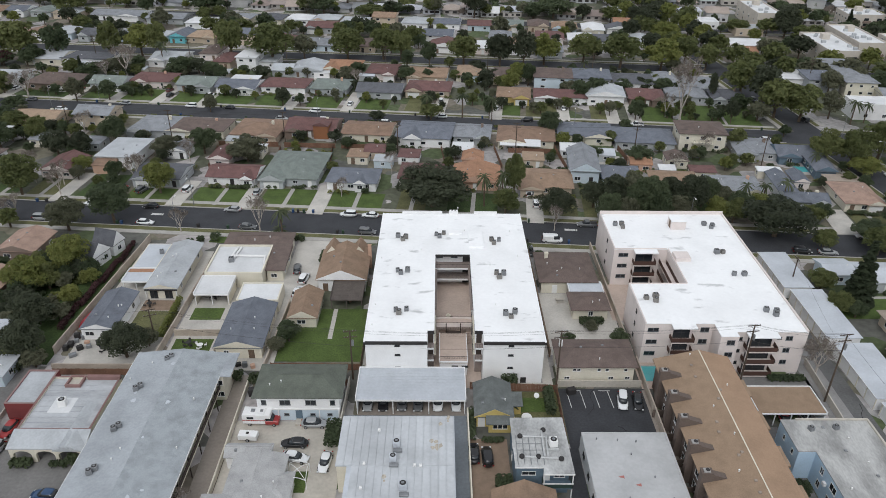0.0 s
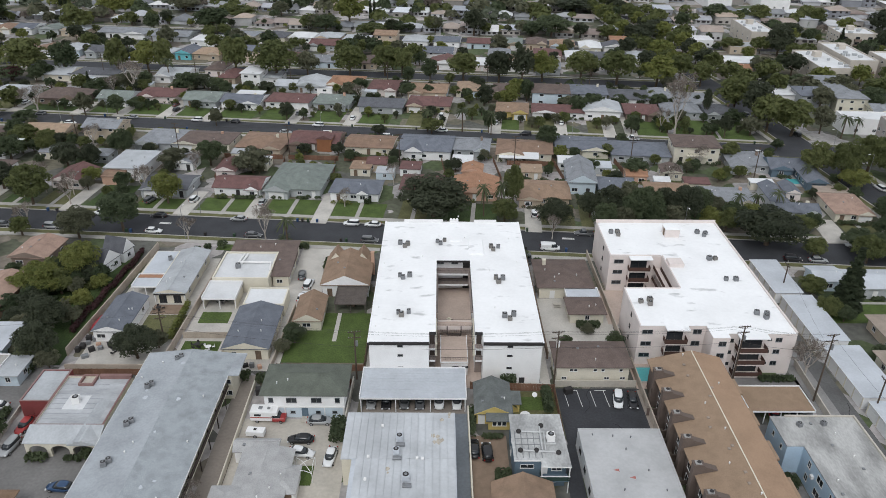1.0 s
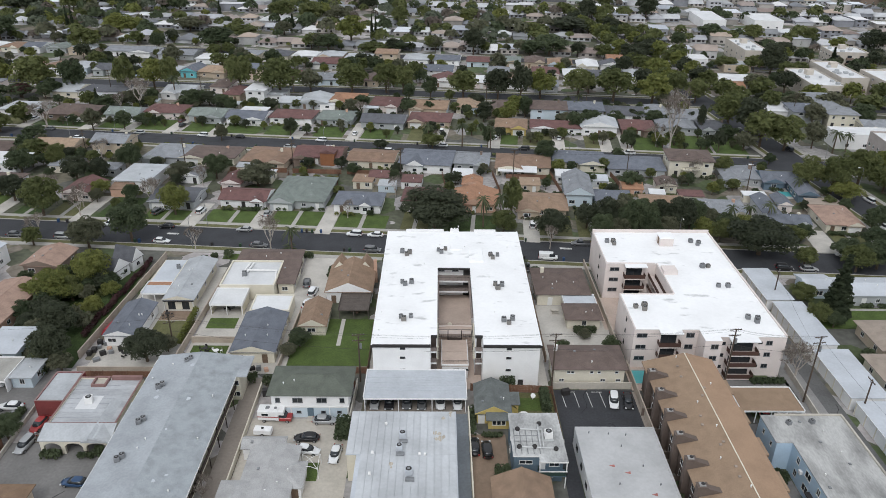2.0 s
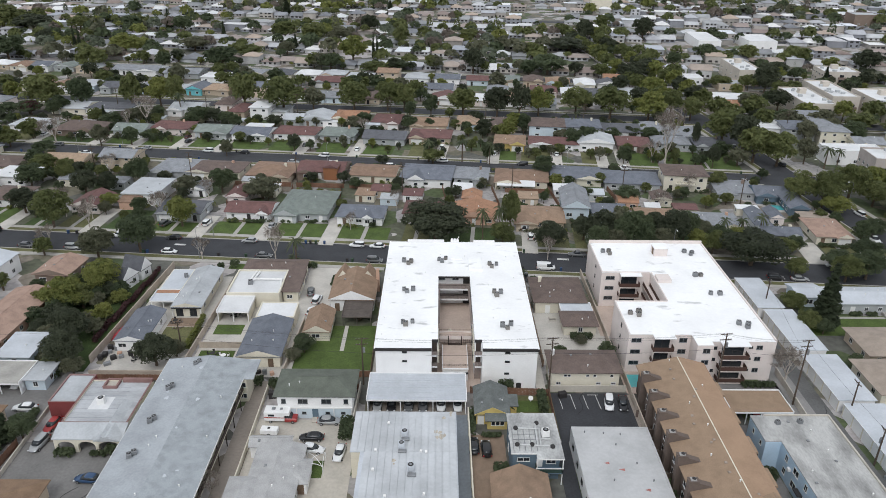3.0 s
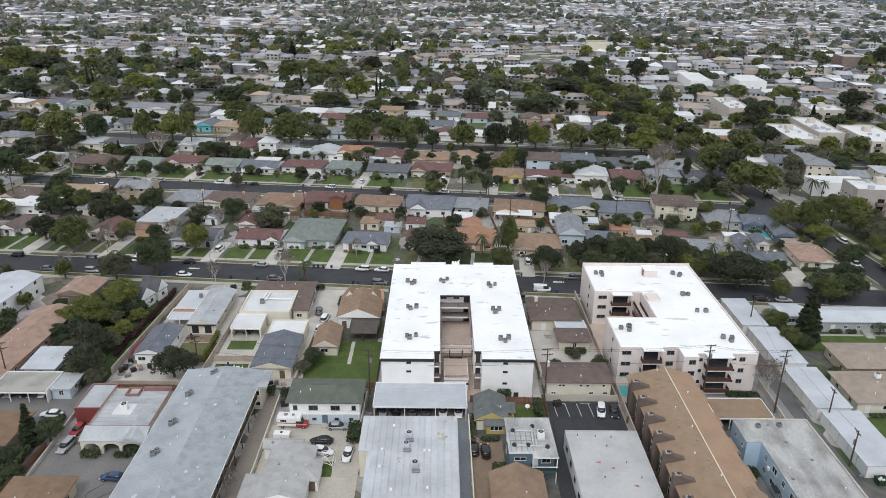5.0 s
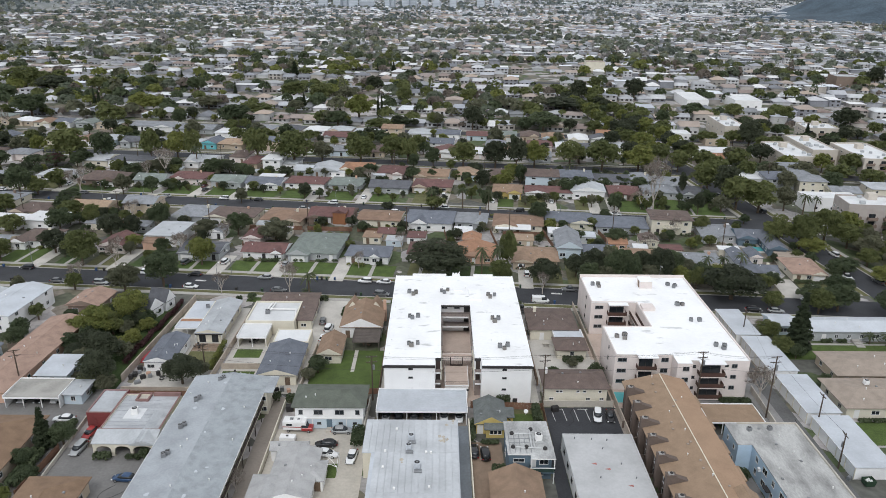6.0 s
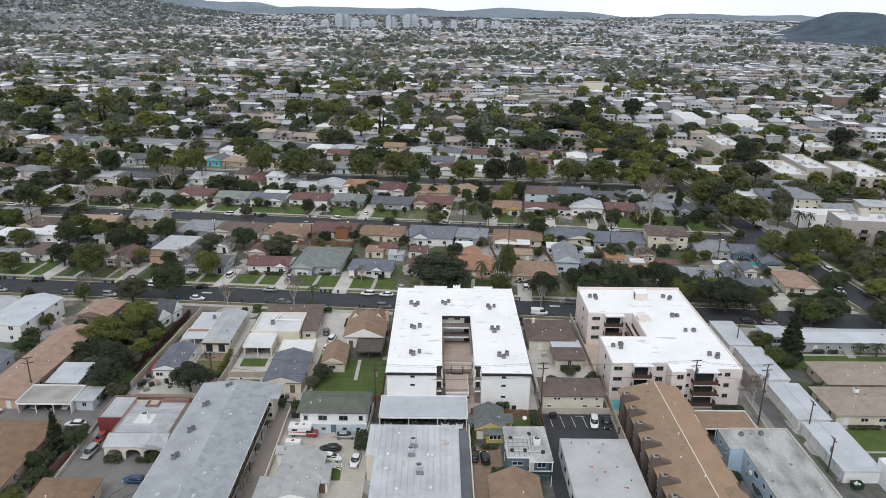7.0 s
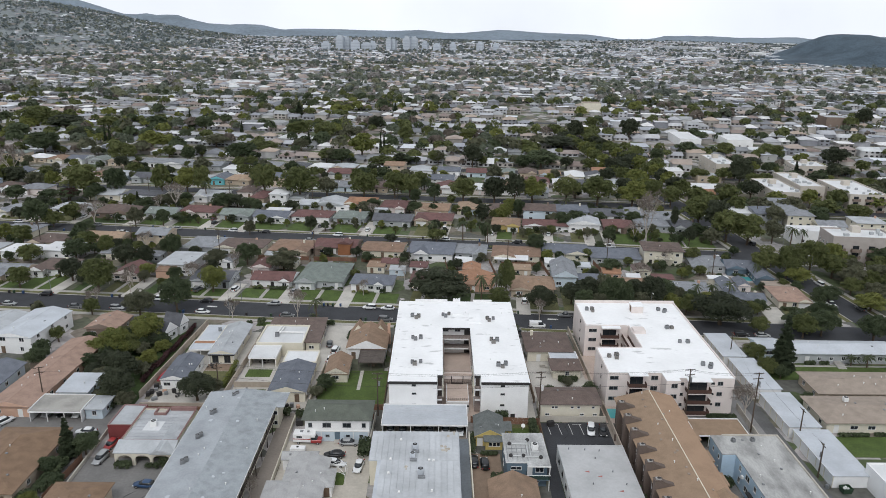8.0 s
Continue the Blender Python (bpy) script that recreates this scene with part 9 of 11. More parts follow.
tree(67.2, 103.3, 3.3, 2, "bright", detail=2)
tree(76.7, 105.3, 6.4, 4.8, "hedge", detail=2)
tree(135.9, 106.6, 12, 5.7, "street", detail=2)
tree(-47.2, 106.9, 8.5, 6.6, "olive", detail=2)
tree(-102.6, 108.2, 4.6, 2.8, "hedge", detail=2)
tree(153.3, 108.2, 14.1, 6.9, "street", detail=2)
tree(62.6, 109.4, 4.5, 3.2, "hedge", detail=2)
tree(-101, 110.2, 8.1, 4.3, "oak", detail=2)
tree(-108.7, 110.3, 9.1, 5, "oak", detail=2)
tree(-74.1, 110.8, 6.8, 4.8, "olive", detail=2)
tree(-2.2, 111.1, 4.5, 2.5, "hedge", detail=2)
tree(-62.7, 113.1, 8.9, 5, "hedge", detail=2)
tree(185.6, 115.6, 8.6, 6.6, "hedge", detail=2)
tree(-130.4, 116.4, 8.9, 5.8, "hedge", detail=2)
tree(-16.8, 117.2, 4.4, 2.7, "hedge", detail=2)
tree(112, 119.6, 7.2, 3.5, "street", detail=2)
tree(-94.2, 120.9, 9.8, 4.5, "hedge", detail=2)
tree(-120.6, 121.2, 9.1, 3.4, "street", detail=2)
tree(132.9, 130.8, 4.4, 2.5, "hedge", detail=2)
tree(51.3, 131.9, 8.6, 4.6, "hedge", detail=2)
tree(-125, 132.3, 5.9, 3.2, "street", detail=1)
tree(78.5, 134.5, 4.8, 2.5, "hedge", detail=1)
tree(118.9, 143.9, 8.9, 2.8, "oak", detail=1)
tree(-9.1, 144.2, 4.1, 3, "oak", detail=1)
tree(129.4, 146.2, 7.4, 4.9, "olive", detail=1)
tree(144.8, 146.2, 14.1, 7.5, "street", detail=1)
tree(10.3, 146.4, 6.1, 4.5, "street", detail=1)
tree(85.1, 147.3, 7.8, 3.2, "hedge", detail=1)
tree(31.6, 147.4, 9.2, 2.8, "hedge", detail=1)
tree(156.9, 149.2, 10.7, 4.6, "olive", detail=1)
tree(136.9, 149.9, 15.1, 7.4, "street", detail=1)
tree(76.5, 151.4, 6, 2.3, "olive", detail=1)
tree(-71.9, 153.4, 6.9, 3, "olive", detail=1)
tree(-144.2, 154, 5.8, 4.8, "hedge", detail=1)
tree(-46.4, 161, 7.2, 3.4, "oak", detail=1)
tree(137.4, 163.3, 16, 7.1, "oak", detail=1)
tree(-126.7, 165.3, 9.6, 4.1, "olive", detail=1)
tree(-114.8, 167, 8.1, 3.9, "hedge", detail=1)
tree(119.6, 168.2, 11.7, 1.9, "oak", detail=1)
tree(68.6, 169.5, 8.2, 4.5, "hedge", detail=1)
tree(132.9, 173.9, 15.6, 8.6, "street", detail=1)
tree(-110.4, 174.6, 4.4, 3.9, "hedge", detail=1)
tree(191.4, 174.8, 8.4, 3.7, "hedge", detail=1)
tree(-159, 175.5, 4.8, 3, "hedge", detail=1)
tree(170.9, 179.6, 9.4, 5.3, "olive", detail=1)
tree(42.1, 181.2, 8, 4.4, "bright", detail=1)
tree(24.8, 186.6, 6.4, 2.7, "hedge", detail=1)
tree(49.9, 187.4, 10, 3.1, "hedge", detail=1)
tree(32.3, 188.9, 6.6, 3.8, "oak", detail=1)
tree(217.1, 191.2, 7.9, 6.7, "street", detail=1)
tree(0, 191.6, 6.9, 4.1, "hedge", detail=1)
tree(-78, 192.8, 7.1, 3, "hedge", detail=1)
tree(-24.9, 193, 6.4, 4.8, "olive", detail=1)
tree(-61.6, 195.2, 6.2, 3.9, "oak", detail=1)
tree(185.4, 197.4, 7, 3.5, "street", detail=1)
tree(-69.5, 198.1, 5.4, 2.7, "hedge", detail=1)
tree(-97.8, 200.1, 8.4, 5.1, "hedge", detail=1)
tree(-116.7, 201.1, 4.9, 4.2, "street", detail=1)
tree(-90.7, 203.7, 6.6, 4.7, "oak", detail=1)
tree(214, 205.7, 6.1, 4.6, "hedge", detail=1)
tree(-129.8, 207.9, 5.2, 3.8, "olive", detail=1)
tree(-1, 210.8, 9.1, 3.1, "hedge", detail=1)
tree(175.2, 211.7, 6.1, 6.2, "hedge", detail=1)
tree(111.4, 212, 14.3, 8.9, "bright", detail=1)
tree(-169.1, 212.8, 7.7, 4.3, "hedge", detail=1)
tree(50.4, 212.9, 18, 5.2, "oak", detail=1)
tree(131.8, 213.3, 11.5, 6, "street", detail=1)
tree(-180.3, 214.5, 6.7, 4.3, "red", detail=1)
tree(8.8, 215.3, 12, 4.1, "hedge", detail=1)
tree(94.1, 215.6, 15.8, 9.4, "street", detail=1)
tree(40.3, 217.2, 14.4, 7, "oak", detail=1)
tree(24.2, 218.9, 14, 7.5, "street", detail=1)
tree(60.5, 219.7, 14.1, 7.3, "bright", detail=1)
tree(-62.1, 220, 18, 11.2, "street", detail=1)
tree(-176.8, 222.7, 18, 10.3, "street", detail=1)
tree(-160.4, 223.8, 16, 6.8, "hedge", detail=1)
tree(-135.8, 223.9, 18, 5.4, "street", detail=1)
tree(79.1, 224.2, 13.2, 7.7, "street", detail=1)
tree(125.8, 224.9, 12.3, 6.2, "street", detail=1)
tree(-48.8, 226.5, 11.3, 6.2, "olive", detail=1)
tree(-4.5, 227.7, 13.8, 6.5, "street", detail=1)
tree(-29.1, 227.8, 14, 8.5, "street", detail=1)
tree(-12.6, 227.9, 14.8, 7.5, "street", detail=1)
tree(-82.7, 228.3, 18, 8, "street", detail=1)
tree(-115.7, 228.5, 16.7, 5.2, "street", detail=1)
tree(-124.9, 231.1, 15.3, 7.3, "bright", detail=1)
tree(181.5, 232.4, 11.1, 6.1, "oak", detail=1)
tree(170.5, 235.7, 8.2, 4.6, "oak", detail=1)
tree(148.9, 243.6, 7.8, 3.9, "olive", detail=1)
tree(-216.6, 251.3, 7.2, 4.8, "hedge", detail=1)
tree(-215, 263.9, 7.4, 5.5, "oak", detail=1)
tree(261.4, 265.3, 6.3, 6.5, "street", detail=1)
tree(191, 272.3, 10.8, 5.6, "oak", detail=1)
tree(192.1, 274.7, 15.9, 7.8, "oak", detail=1)
tree(241.5, 281, 6.5, 4.8, "hedge", detail=1)
tree(170.8, 283.8, 7.3, 6.3, "street", detail=1)
tree(170.1, 284.6, 6.5, 6.8, "street", detail=1)
tree(108, 305.3, 9.5, 5.7, "street", detail=1)
tree(131.1, 307.5, 10.2, 8.1, "oak", detail=1)
tree(212.2, 308.2, 10.9, 7.8, "oak", detail=1)
tree(-195.1, 315.7, 14.3, 8.9, "street", detail=1)
tree(32.9, 316.6, 15.8, 7.2, "oak", detail=1)
tree(77.8, 317.1, 12, 11.7, "hedge", detail=1)
tree(-26.2, 318, 6.9, 9.6, "street", detail=1)
tree(-153.7, 320.8, 11.1, 5.5, "hedge", detail=1)
tree(-118.3, 321.3, 14.5, 11.7, "hedge", detail=1)
tree(-53.6, 323.8, 10.5, 8.3, "hedge", detail=1)
tree(-11.9, 326.3, 6.3, 8.4, "hedge", detail=1)
tree(8.4, 326.4, 9.5, 5.6, "street", detail=1)
# garden trees between the second and third streets
BARE_PALE = "broad pale leafless tree with many fine twigs"
tree(-168.6, 159.8, 14.0, 6.0, "hedge", detail=1)
tree(-163.1, 163.4, 7.6, 5.1, "street", detail=1)
tree(-206.8, 211.4, 8.6, 6.1, "hedge", detail=1)
tree(-181.7, 215.3, 6.4, 6.7, "hedge", detail=1)
tree(-191.4, 214.4, 5.8, 5.6, "hedge", detail=1)
tree(-168.5, 217.9, 8.8, 5.3, "hedge", detail=1)
tree(-228.9, 248.9, 10.6, 8.7, "oak", detail=1)
tree(-134.4, 133.7, 6.6, 5.6, "street", detail=1)
tree(-135.1, 198.1, 6.1, 6.2, "hedge", detail=1)
tree(-83.8, 199.7, 6.2, 4.5, "hedge", detail=1)
tree(-123.5, 200.8, 7.3, 5.9, "olive", detail=1)
tree(-118.2, 209.6, 6.3, 3.5, "hedge", detail=1)
tree(-95.8, 206.2, 6.8, 4.6, "hedge", detail=1)
tree(-21.9, 202.2, 5.7, 4.0, "hedge", detail=1)
tree(29.4, 204.5, 6.3, 4.3, "oak", detail=1)
tree(46.1, 192.1, 8.8, 5.3, "bright", detail=1)
tree(75.7, 174.5, 7.9, 4.8, "hedge", detail=1)
tree(73.3, 191.5, 6.9, 3.3, "street", detail=1)
tree(103.5, 179.5, 6.4, 4.3, "hedge", detail=1)
tree(87.6, 180.8, 5.4, 4.0, "hedge", detail=1)
tree(115.4, 208.3, 6.9, 4.3, "olive", detail=1)
tree(65.6, 177.9, 5.3, 4.0, "olive", detail=1)
tree(127.9, 159.5, 6.1, 4.3, "hedge", detail=1)
tree(163.3, 210.9, 6.4, 5.8, "oak", detail=1)
tree(186.5, 189.3, 8.2, 5.2, "olive", detail=1)
tree(194.1, 183.4, 8.7, 5.4, "hedge", detail=1)
tree(-234.3, 257.7, 19.6, 8.5, "grey", "bare", 1, BARE_PALE)
# large trees further off
tree(278, 331.6, 14.2, 9.6, "oak", detail=1)
tree(160.1, 339.6, 10.8, 5.8, "hedge", detail=1)
tree(-42.4, 345.9, 18, 9.8, "bright", detail=1)
tree(-261.7, 346.2, 16.6, 12.1, "hedge", detail=1)
tree(248.6, 353.4, 11.5, 5.6, "street", detail=1)
tree(215.3, 360.8, 12, 7.1, "street", detail=1)
tree(-113.5, 364.4, 8.3, 11.2, "street", detail=1)
tree(-195.5, 368.6, 14.3, 11.3, "bright", detail=1)
tree(190.3, 368.9, 10.6, 8.7, "hedge", detail=1)
tree(-89.8, 373.9, 9.2, 6.9, "olive", detail=1)
tree(72.5, 375.3, 10, 8.1, "street", detail=1)
tree(131.1, 378.4, 7, 6.2, "hedge", detail=1)
tree(-155.4, 385.8, 10.1, 10.5, "olive", detail=1)
tree(103.7, 396.1, 9.5, 18.6, "oak", detail=1)
tree(57.4, 398.8, 10.4, 6.8, "olive", detail=1)
tree(-264.6, 403.5, 11.2, 7.6, "oak", detail=1)
tree(-313.1, 406.5, 14, 10.1, "hedge", detail=1)
tree(-15, 409.9, 14.6, 6.9, "street", detail=1)
tree(-79.1, 423.7, 14.9, 10.8, "street", detail=1)
tree(-61.4, 424.6, 12.4, 10, "olive", detail=1)
tree(120.4, 430.8, 17.6, 7.2, "oak", detail=1)
tree(34.9, 431.3, 10.1, 9.3, "street", detail=1)
tree(-102.4, 433.7, 14.3, 11, "street", detail=1)
tree(167.9, 446.8, 18, 9.1, "oak", detail=1)
tree(-187.5, 464.3, 13.6, 9.3, "hedge", detail=1)
tree(-305.2, 464.5, 13.1, 16.8, "oak", detail=1)
tree(-229.7, 467.3, 12.8, 8.5, "hedge", detail=1)
tree(-272.3, 471.3, 11.1, 10.1, "street", detail=1)
tree(-43.3, 475.2, 13.9, 8.1, "oak", detail=1)
tree(-339.3, 482.8, 17.9, 18.2, "street", detail=1)
tree(146.2, 496.7, 12.5, 7, "street", detail=1)
tree(415.6, 541.5, 18, 9, "oak", detail=1)
tree(-237.6, 386.5, 15.9, 1.7, "conifer", "cypress", 1)
tree(-234.4, 386.7, 15.1, 1.7, "conifer", "cypress", 1)
tree(-205.2, 479.9, 16.5, 2, "conifer", "cypress", 1)
tree(-151.2, 444.2, 12, 1.9, "conifer", "cypress", 1)
tree(-86.3, 386.5, 11.8, 2.5, "conifer", "cypress", 1)
tree(-30.6, 360.9, 16.1, 1.4, "conifer", "cypress", 1)
tree(-28.2, 361, 15.3, 1.4, "conifer", "cypress", 1)
tree(-49.3, 582.3, 12.3, 1.7, "conifer", "cypress", 1)
tree(-128.6, 574.9, 14.4, 4.5, "conifer", "cypress", 1)
tree(-33.5, 583.8, 13.5, 3.4, "conifer", "cypress", 1)
tree(235.1, 294.4, 10.6, 2.2, "conifer", "cypress", 1)
rng = random.Random(77)
for k in range(24):
    x, y = rng.uniform(-82.5, -67.5), rng.uniform(8, 40)
    if clear(x, y, 0.8):
        q = rng.uniform(1.6, 3.4)
        tree(x, y, q * 1.45 + 0.8, q, rng.choice(("hedge", "hedge", "olive", "oak", "street")), detail=1)
tree(105.9, 26.5, 16.5, 3.6, "conifer", "cypress", 2, "tall dark green conifer with ragged tiers")
tree(-67.6, -17.9, 9.8, 2.3, "conifer", "cypress", 2, "slim dark green cypress")
tree(34.6, 47.5, 4.5, 2.0, "palm", "palm", 1)
for x, y, h in ((131.0, 29.0, 4.2), (135.5, 27.0, 4.6), (140.5, 28.5, 4.4), (127.0, 30.0, 3.6), (25.9, -7.6, 2.2), (-27.5, 57.0, 3.0)):
    tree(x, y, h, 2.5, "palm", "palm", 1)
tree(26, 75.4, 10.764, 2.805, "palm", "palm", 1)
tree(31.2, 77.1, 10.856, 2.805, "palm", "palm", 1)
tree(99.1, 76.4, 7.636, 2.55, "palm", "palm", 1)
tree(103.8, 75.7, 8.28, 2.55, "palm", "palm", 1)
tree(110.4, 77.3, 8.648, 2.72, "palm", "palm", 1)
tree(-110.3, 216.6, 11.5, 3.74, "palm", "palm", 1)
tree(8.7, 148.5, 9.752, 3.145, "palm", "palm", 1)
tree(21.8, 148.8, 10.12, 3.315, "palm", "palm", 1)
tree(32.4, 145.1, 10.028, 2.38, "palm", "palm", 1)
tree(162.4, 143.7, 10.028, 3.655, "palm", "palm", 1)
tree(111.9, 115.2, 4.14, 1.955, "palm", "palm", 1)
tree(168, 145.1, 8.556, 2.72, "palm", "palm", 1)
tree(-26.4, 55.6, 9.8, 3.0, "palm", "palm", 1)
BARE = "leafless grey street tree with fine twigs"
for x, y, h, r_ in ((86.2, 2.6, 7.5, 4.2), (88.0, 6.4, 5.0, 2.6), (-25.5, -31.0, 4.5, 2.6), (-93.0, -12.0, 4.0, 2.4)):
    tree(x, y, h, r_, "grey", "bare", 1, BARE)
tree(-106.1, 90, 9.6, 2.4, "grey", "bare", 1, BARE)
tree(-97, 88.4, 7.4, 2.9, "grey", "bare", 1, BARE)
tree(-76.7, 90.4, 7.1, 3, "grey", "bare", 1, BARE)
tree(-65.4, 106.3, 7.1, 3.2, "grey", "bare", 1, BARE)
tree(-33, 59, 9.4, 3.5, "grey", "bare", 1, BARE)
tree(-1.1, 97.8, 6.9, 2, "grey", "bare", 1, BARE)
tree(-53.7, 59.4, 6.4, 2.6, "grey", "bare", 1, BARE)
tree(43.8, 61.2, 6.5, 2.3, "grey", "bare", 1, BARE)
tree(-147.3, 169.3, 10.2, 6.4, "grey", "bare", 1, BARE)
tree(-119.5, 197.7, 12.4, 6.7, "grey", "bare", 1, BARE)
tree(96.9, 150.2, 8.5, 2.8, "grey", "bare", 1, BARE)
tree(-14.5, 81.2, 5.1, 2.5, "grey", "bare", 1, BARE)
tree(-100.3, 67.1, 6.6, 3.2, "grey", "bare", 1, BARE)
tree(99.6, 142.0, 22.5, 6.3, "grey", "bare", 1, "tall pale leafless tree with many forking branches")
# clipped bushes and hedges
for x, y, w, h, d in ((26.8, -0.9, 3.0, 2.6, 1.8), (-4.4, -15.0, 2.4, 2.8, 5.2), (22.9, -15.4, 3.6, 1.1, 1.0), (24.0, -25.4, 2.6, 2.0, 2.4), (-54.6, -21.3, 3.4, 1.6, 1.4), (-48.6, -21.3, 2.6, 1.4, 1.3), (-46.4, -20.9, 1.6, 2.1, 1.5), (-44.6, -21.0, 1.4, 1.4, 1.2), (19.4, -12.0, 0.9, 2.0, 7.0),
                      (-43.6, 20.0, 1.2, 2.0, 14.0), (80.0, 1.2, 7.0, 1.0, 1.4), (112.0, 7.6, 8.0, 0.9, 1.0), (108.0, -6.4, 7.0, 0.9, 1.0), (116.0, -6.2, 6.0, 0.9, 1.0), (116.0, 30.8, 3.0, 1.2, 1.2), (120.0, 30.8, 2.6, 1.1, 1.2), (-52.0, 86.6, 3.0, 1.2, 1.2), (-46.0, 86.2, 4.0, 1.3, 1.2), (-43.0, 86.0, 1.6, 1.4, 1.4),
                      (-28.0, 86.4, 3.2, 1.0, 1.0), (-8.0, 83.4, 2.0, 1.6, 1.6), (-24.6, 0.6, 1.8, 2.0, 2.2), (-21.0, -0.4, 2.0, 2.2, 2.0), (128.6, 71.0, 4.8, 1.4, 1.2), (132.6, 70.2, 2.8, 1.1, 1.2), (-36.0, 54.8, 3.0, 1.6, 1.6), (-24.5, 55.6, 4.0, 1.2, 1.2), (-21.6, 54.8, 1.6, 1.8, 1.6), (-47.0, 54.0, 1.6, 1.8, 1.6), (-49.5, 53.2, 2.0, 1.4, 1.4), (-1.0, 53.4, 2.0, 1.2, 1.2), (-15.0, 46.0, 1.0, 1.4, 5.0), (38.0, 46.8, 1.6, 2.0, 1.6), (46.0, 19.4, 5.0, 1.5, 1.6), (-30.5, 55.4, 2.4, 2.0, 2.0), (-43.5, 55.0, 2.2, 2.2, 2.2), (52.6, -40.0, 1.4, 1.8, 6.0), (52.6, -30.0, 1.4, 1.4, 5.0), (-0.8, 2.4, 1.2, 1.4, 2.0), (33.6, -6.5, 1.6, 2.6, 6.0),
                      (-75.0, -10.8, 5.0, 1.6, 1.6), (-67.6, -22.6, 2.4, 2.2, 5.0), (-67.6, -28.0, 2.6, 2.0, 5.0), (-68.6, -33.4, 2.8, 2.4, 4.0), (-66.4, -17.0, 2.2, 2.6, 3.0), (-66.0, -11.6, 1.4, 1.2, 6.0), (100.8, -18.0, 1.6, 1.2, 5.0), (-69.0, 3.5, 4.0, 1.6, 3.0)):
    if h > 0.3:
        bush(x, y, w, h, "bright" if x == -43.6 else "hedge", d)


for x, y in ((-65.3, 20.4), (-64.6, 29.6), (-63.9, 38.8), (-63.3, 48.0)):
    bush(x, y, 1.0, 1.6, "red", 9.4, "long hedge of dark red leaves beside a wall")


rng = random.Random(303)
for k in range(34):
    x, y = rng.uniform(-82.5, -66.5), rng.uniform(6, 50)
    if clear(x, y, 0.6):
        q = rng.uniform(1.2, 2.8)
        bush(x, y, q, q * rng.uniform(0.5, 0.9), rng.choice(("hedge", "street", "olive", "bright")), label="wild green bush in an overgrown garden")


# back gardens between the rows
rng = random.Random(21)
made = 0
belt = []
LEAVES = ("oak", "street", "hedge", "olive", "hedge", "street", "bright", "oak")
for _ in range(6000):
    x, y = rng.uniform(-215, 140), rng.uniform(76, 212)
    big = rng.random()
    r_ = 1.1 + 1.3 * big if -135 < x < 146 else 1.8 + 3.4 * big * big
    if 70 < y < 84 and -60 < x < 70:
        continue
    if on_road(x, y, 2.2) or not clear(x, y, r_ * 0.55) or (abs(y - 74 + 0.083 * x) < 9 and -62 < x < 70):
        continue
    front2 = 150 < y + 0.11 * x < 170
    if front2 and rng.random() < 0.8:
        continue
    kind = rng.random()
    if kind < 0.03:
        tree(x, y, rng.uniform(6, 9), 2.4, "palm", "palm", 1)
    elif kind < 0.06:
        tree(x, y, rng.uniform(7, 11), rng.uniform(1.2, 1.8), "conifer", "cypress", 1)
    elif kind < 0.10:
        tree(x, y, rng.uniform(5, 8), rng.uniform(2.5, 4), "grey", "bare", 1)
    else:
        spot = (x, y, r_ * 1.5 + rng.uniform(0.6, 1.8), r_, rng.choice(LEAVES))
        if y > 138:
            belt.append(spot)
        else:
            tree(*spot, detail=1)
    FOOTPRINTS.append((x, y, r_ * 0.5, r_ * 0.5))
    made += 1
    if made >= 165:
        break
for _ in range(4500):
    x, y = rng.uniform(-190, 140), rng.uniform(120, 236)
    r_ = rng.uniform(1.2, 2.7)
    if on_road(x, y, 5.5) or not clear(x, y, r_ * 0.3):
        continue
    belt.append((x, y, r_ * 1.6 + rng.uniform(0.4, 1.4), r_, rng.choice(LEAVES)))
    FOOTPRINTS.append((x, y, r_ * 0.6, r_ * 0.6))
    made += 1
    if made >= 420:
        break
# big street trees along the third street and the cross street
for k in range(24):
    y = 236 + 10 * k + rng.uniform(-2, 2)
    x = 146 - 0.0831 * (y - 112)
    for s, off in ((-1, 9.0), (1, 9.0)):
        if rng.random() < (0.95 if off < 10 else 0.5) and not on_road(x + s * off, y, -2):
            q = rng.uniform(4.6, 6.2)
            belt.append((x + s * off + rng.uniform(-1, 1), y, rng.uniform(9.0, 12.0), q, rng.choice(("street", "street", "oak", "bright"))))
for x, y, q in ((172, 84, 6), (184, 100, 6), (180, 72, 5), (192, 86, 6), (176, 58, 5), (168, 48, 5), (186, 60, 6), (170, 70, 5.5)):
    tree(x, y, q * 1.6, q, rng.choice(("street", "olive", "bright", "street")), detail=1, group="street trees")
for k in range(48):
    x = -380 + 15.0 * k + rng.uniform(-4, 4)
    for s in (-1, 1):
        y = 227.2 - 0.1104 * x + s * 8.6 + rng.uniform(-0.8, 0.8)
        if rng.random() < 0.84 and not -186 < x < 145:
            belt.append((x + rng.uniform(-3, 3), y, rng.uniform(8.5, 12.0), rng.uniform(4.6, 7.2), rng.choice(("street", "street", "bright", "oak", "olive"))))
for _ in range(420):
    x, y = rng.uniform(-330, 330), rng.uniform(238, 330)
    y -= 0.1104 * x
    if on_road(x, y, 1.0) or not clear(x, y, 1.0):
        continue
    q = 2.2 + 3.6 * rng.random() ** 2
    belt.append((x, y, q * 1.5 + rng.uniform(1, 2), q, rng.choice(LEAVES)))
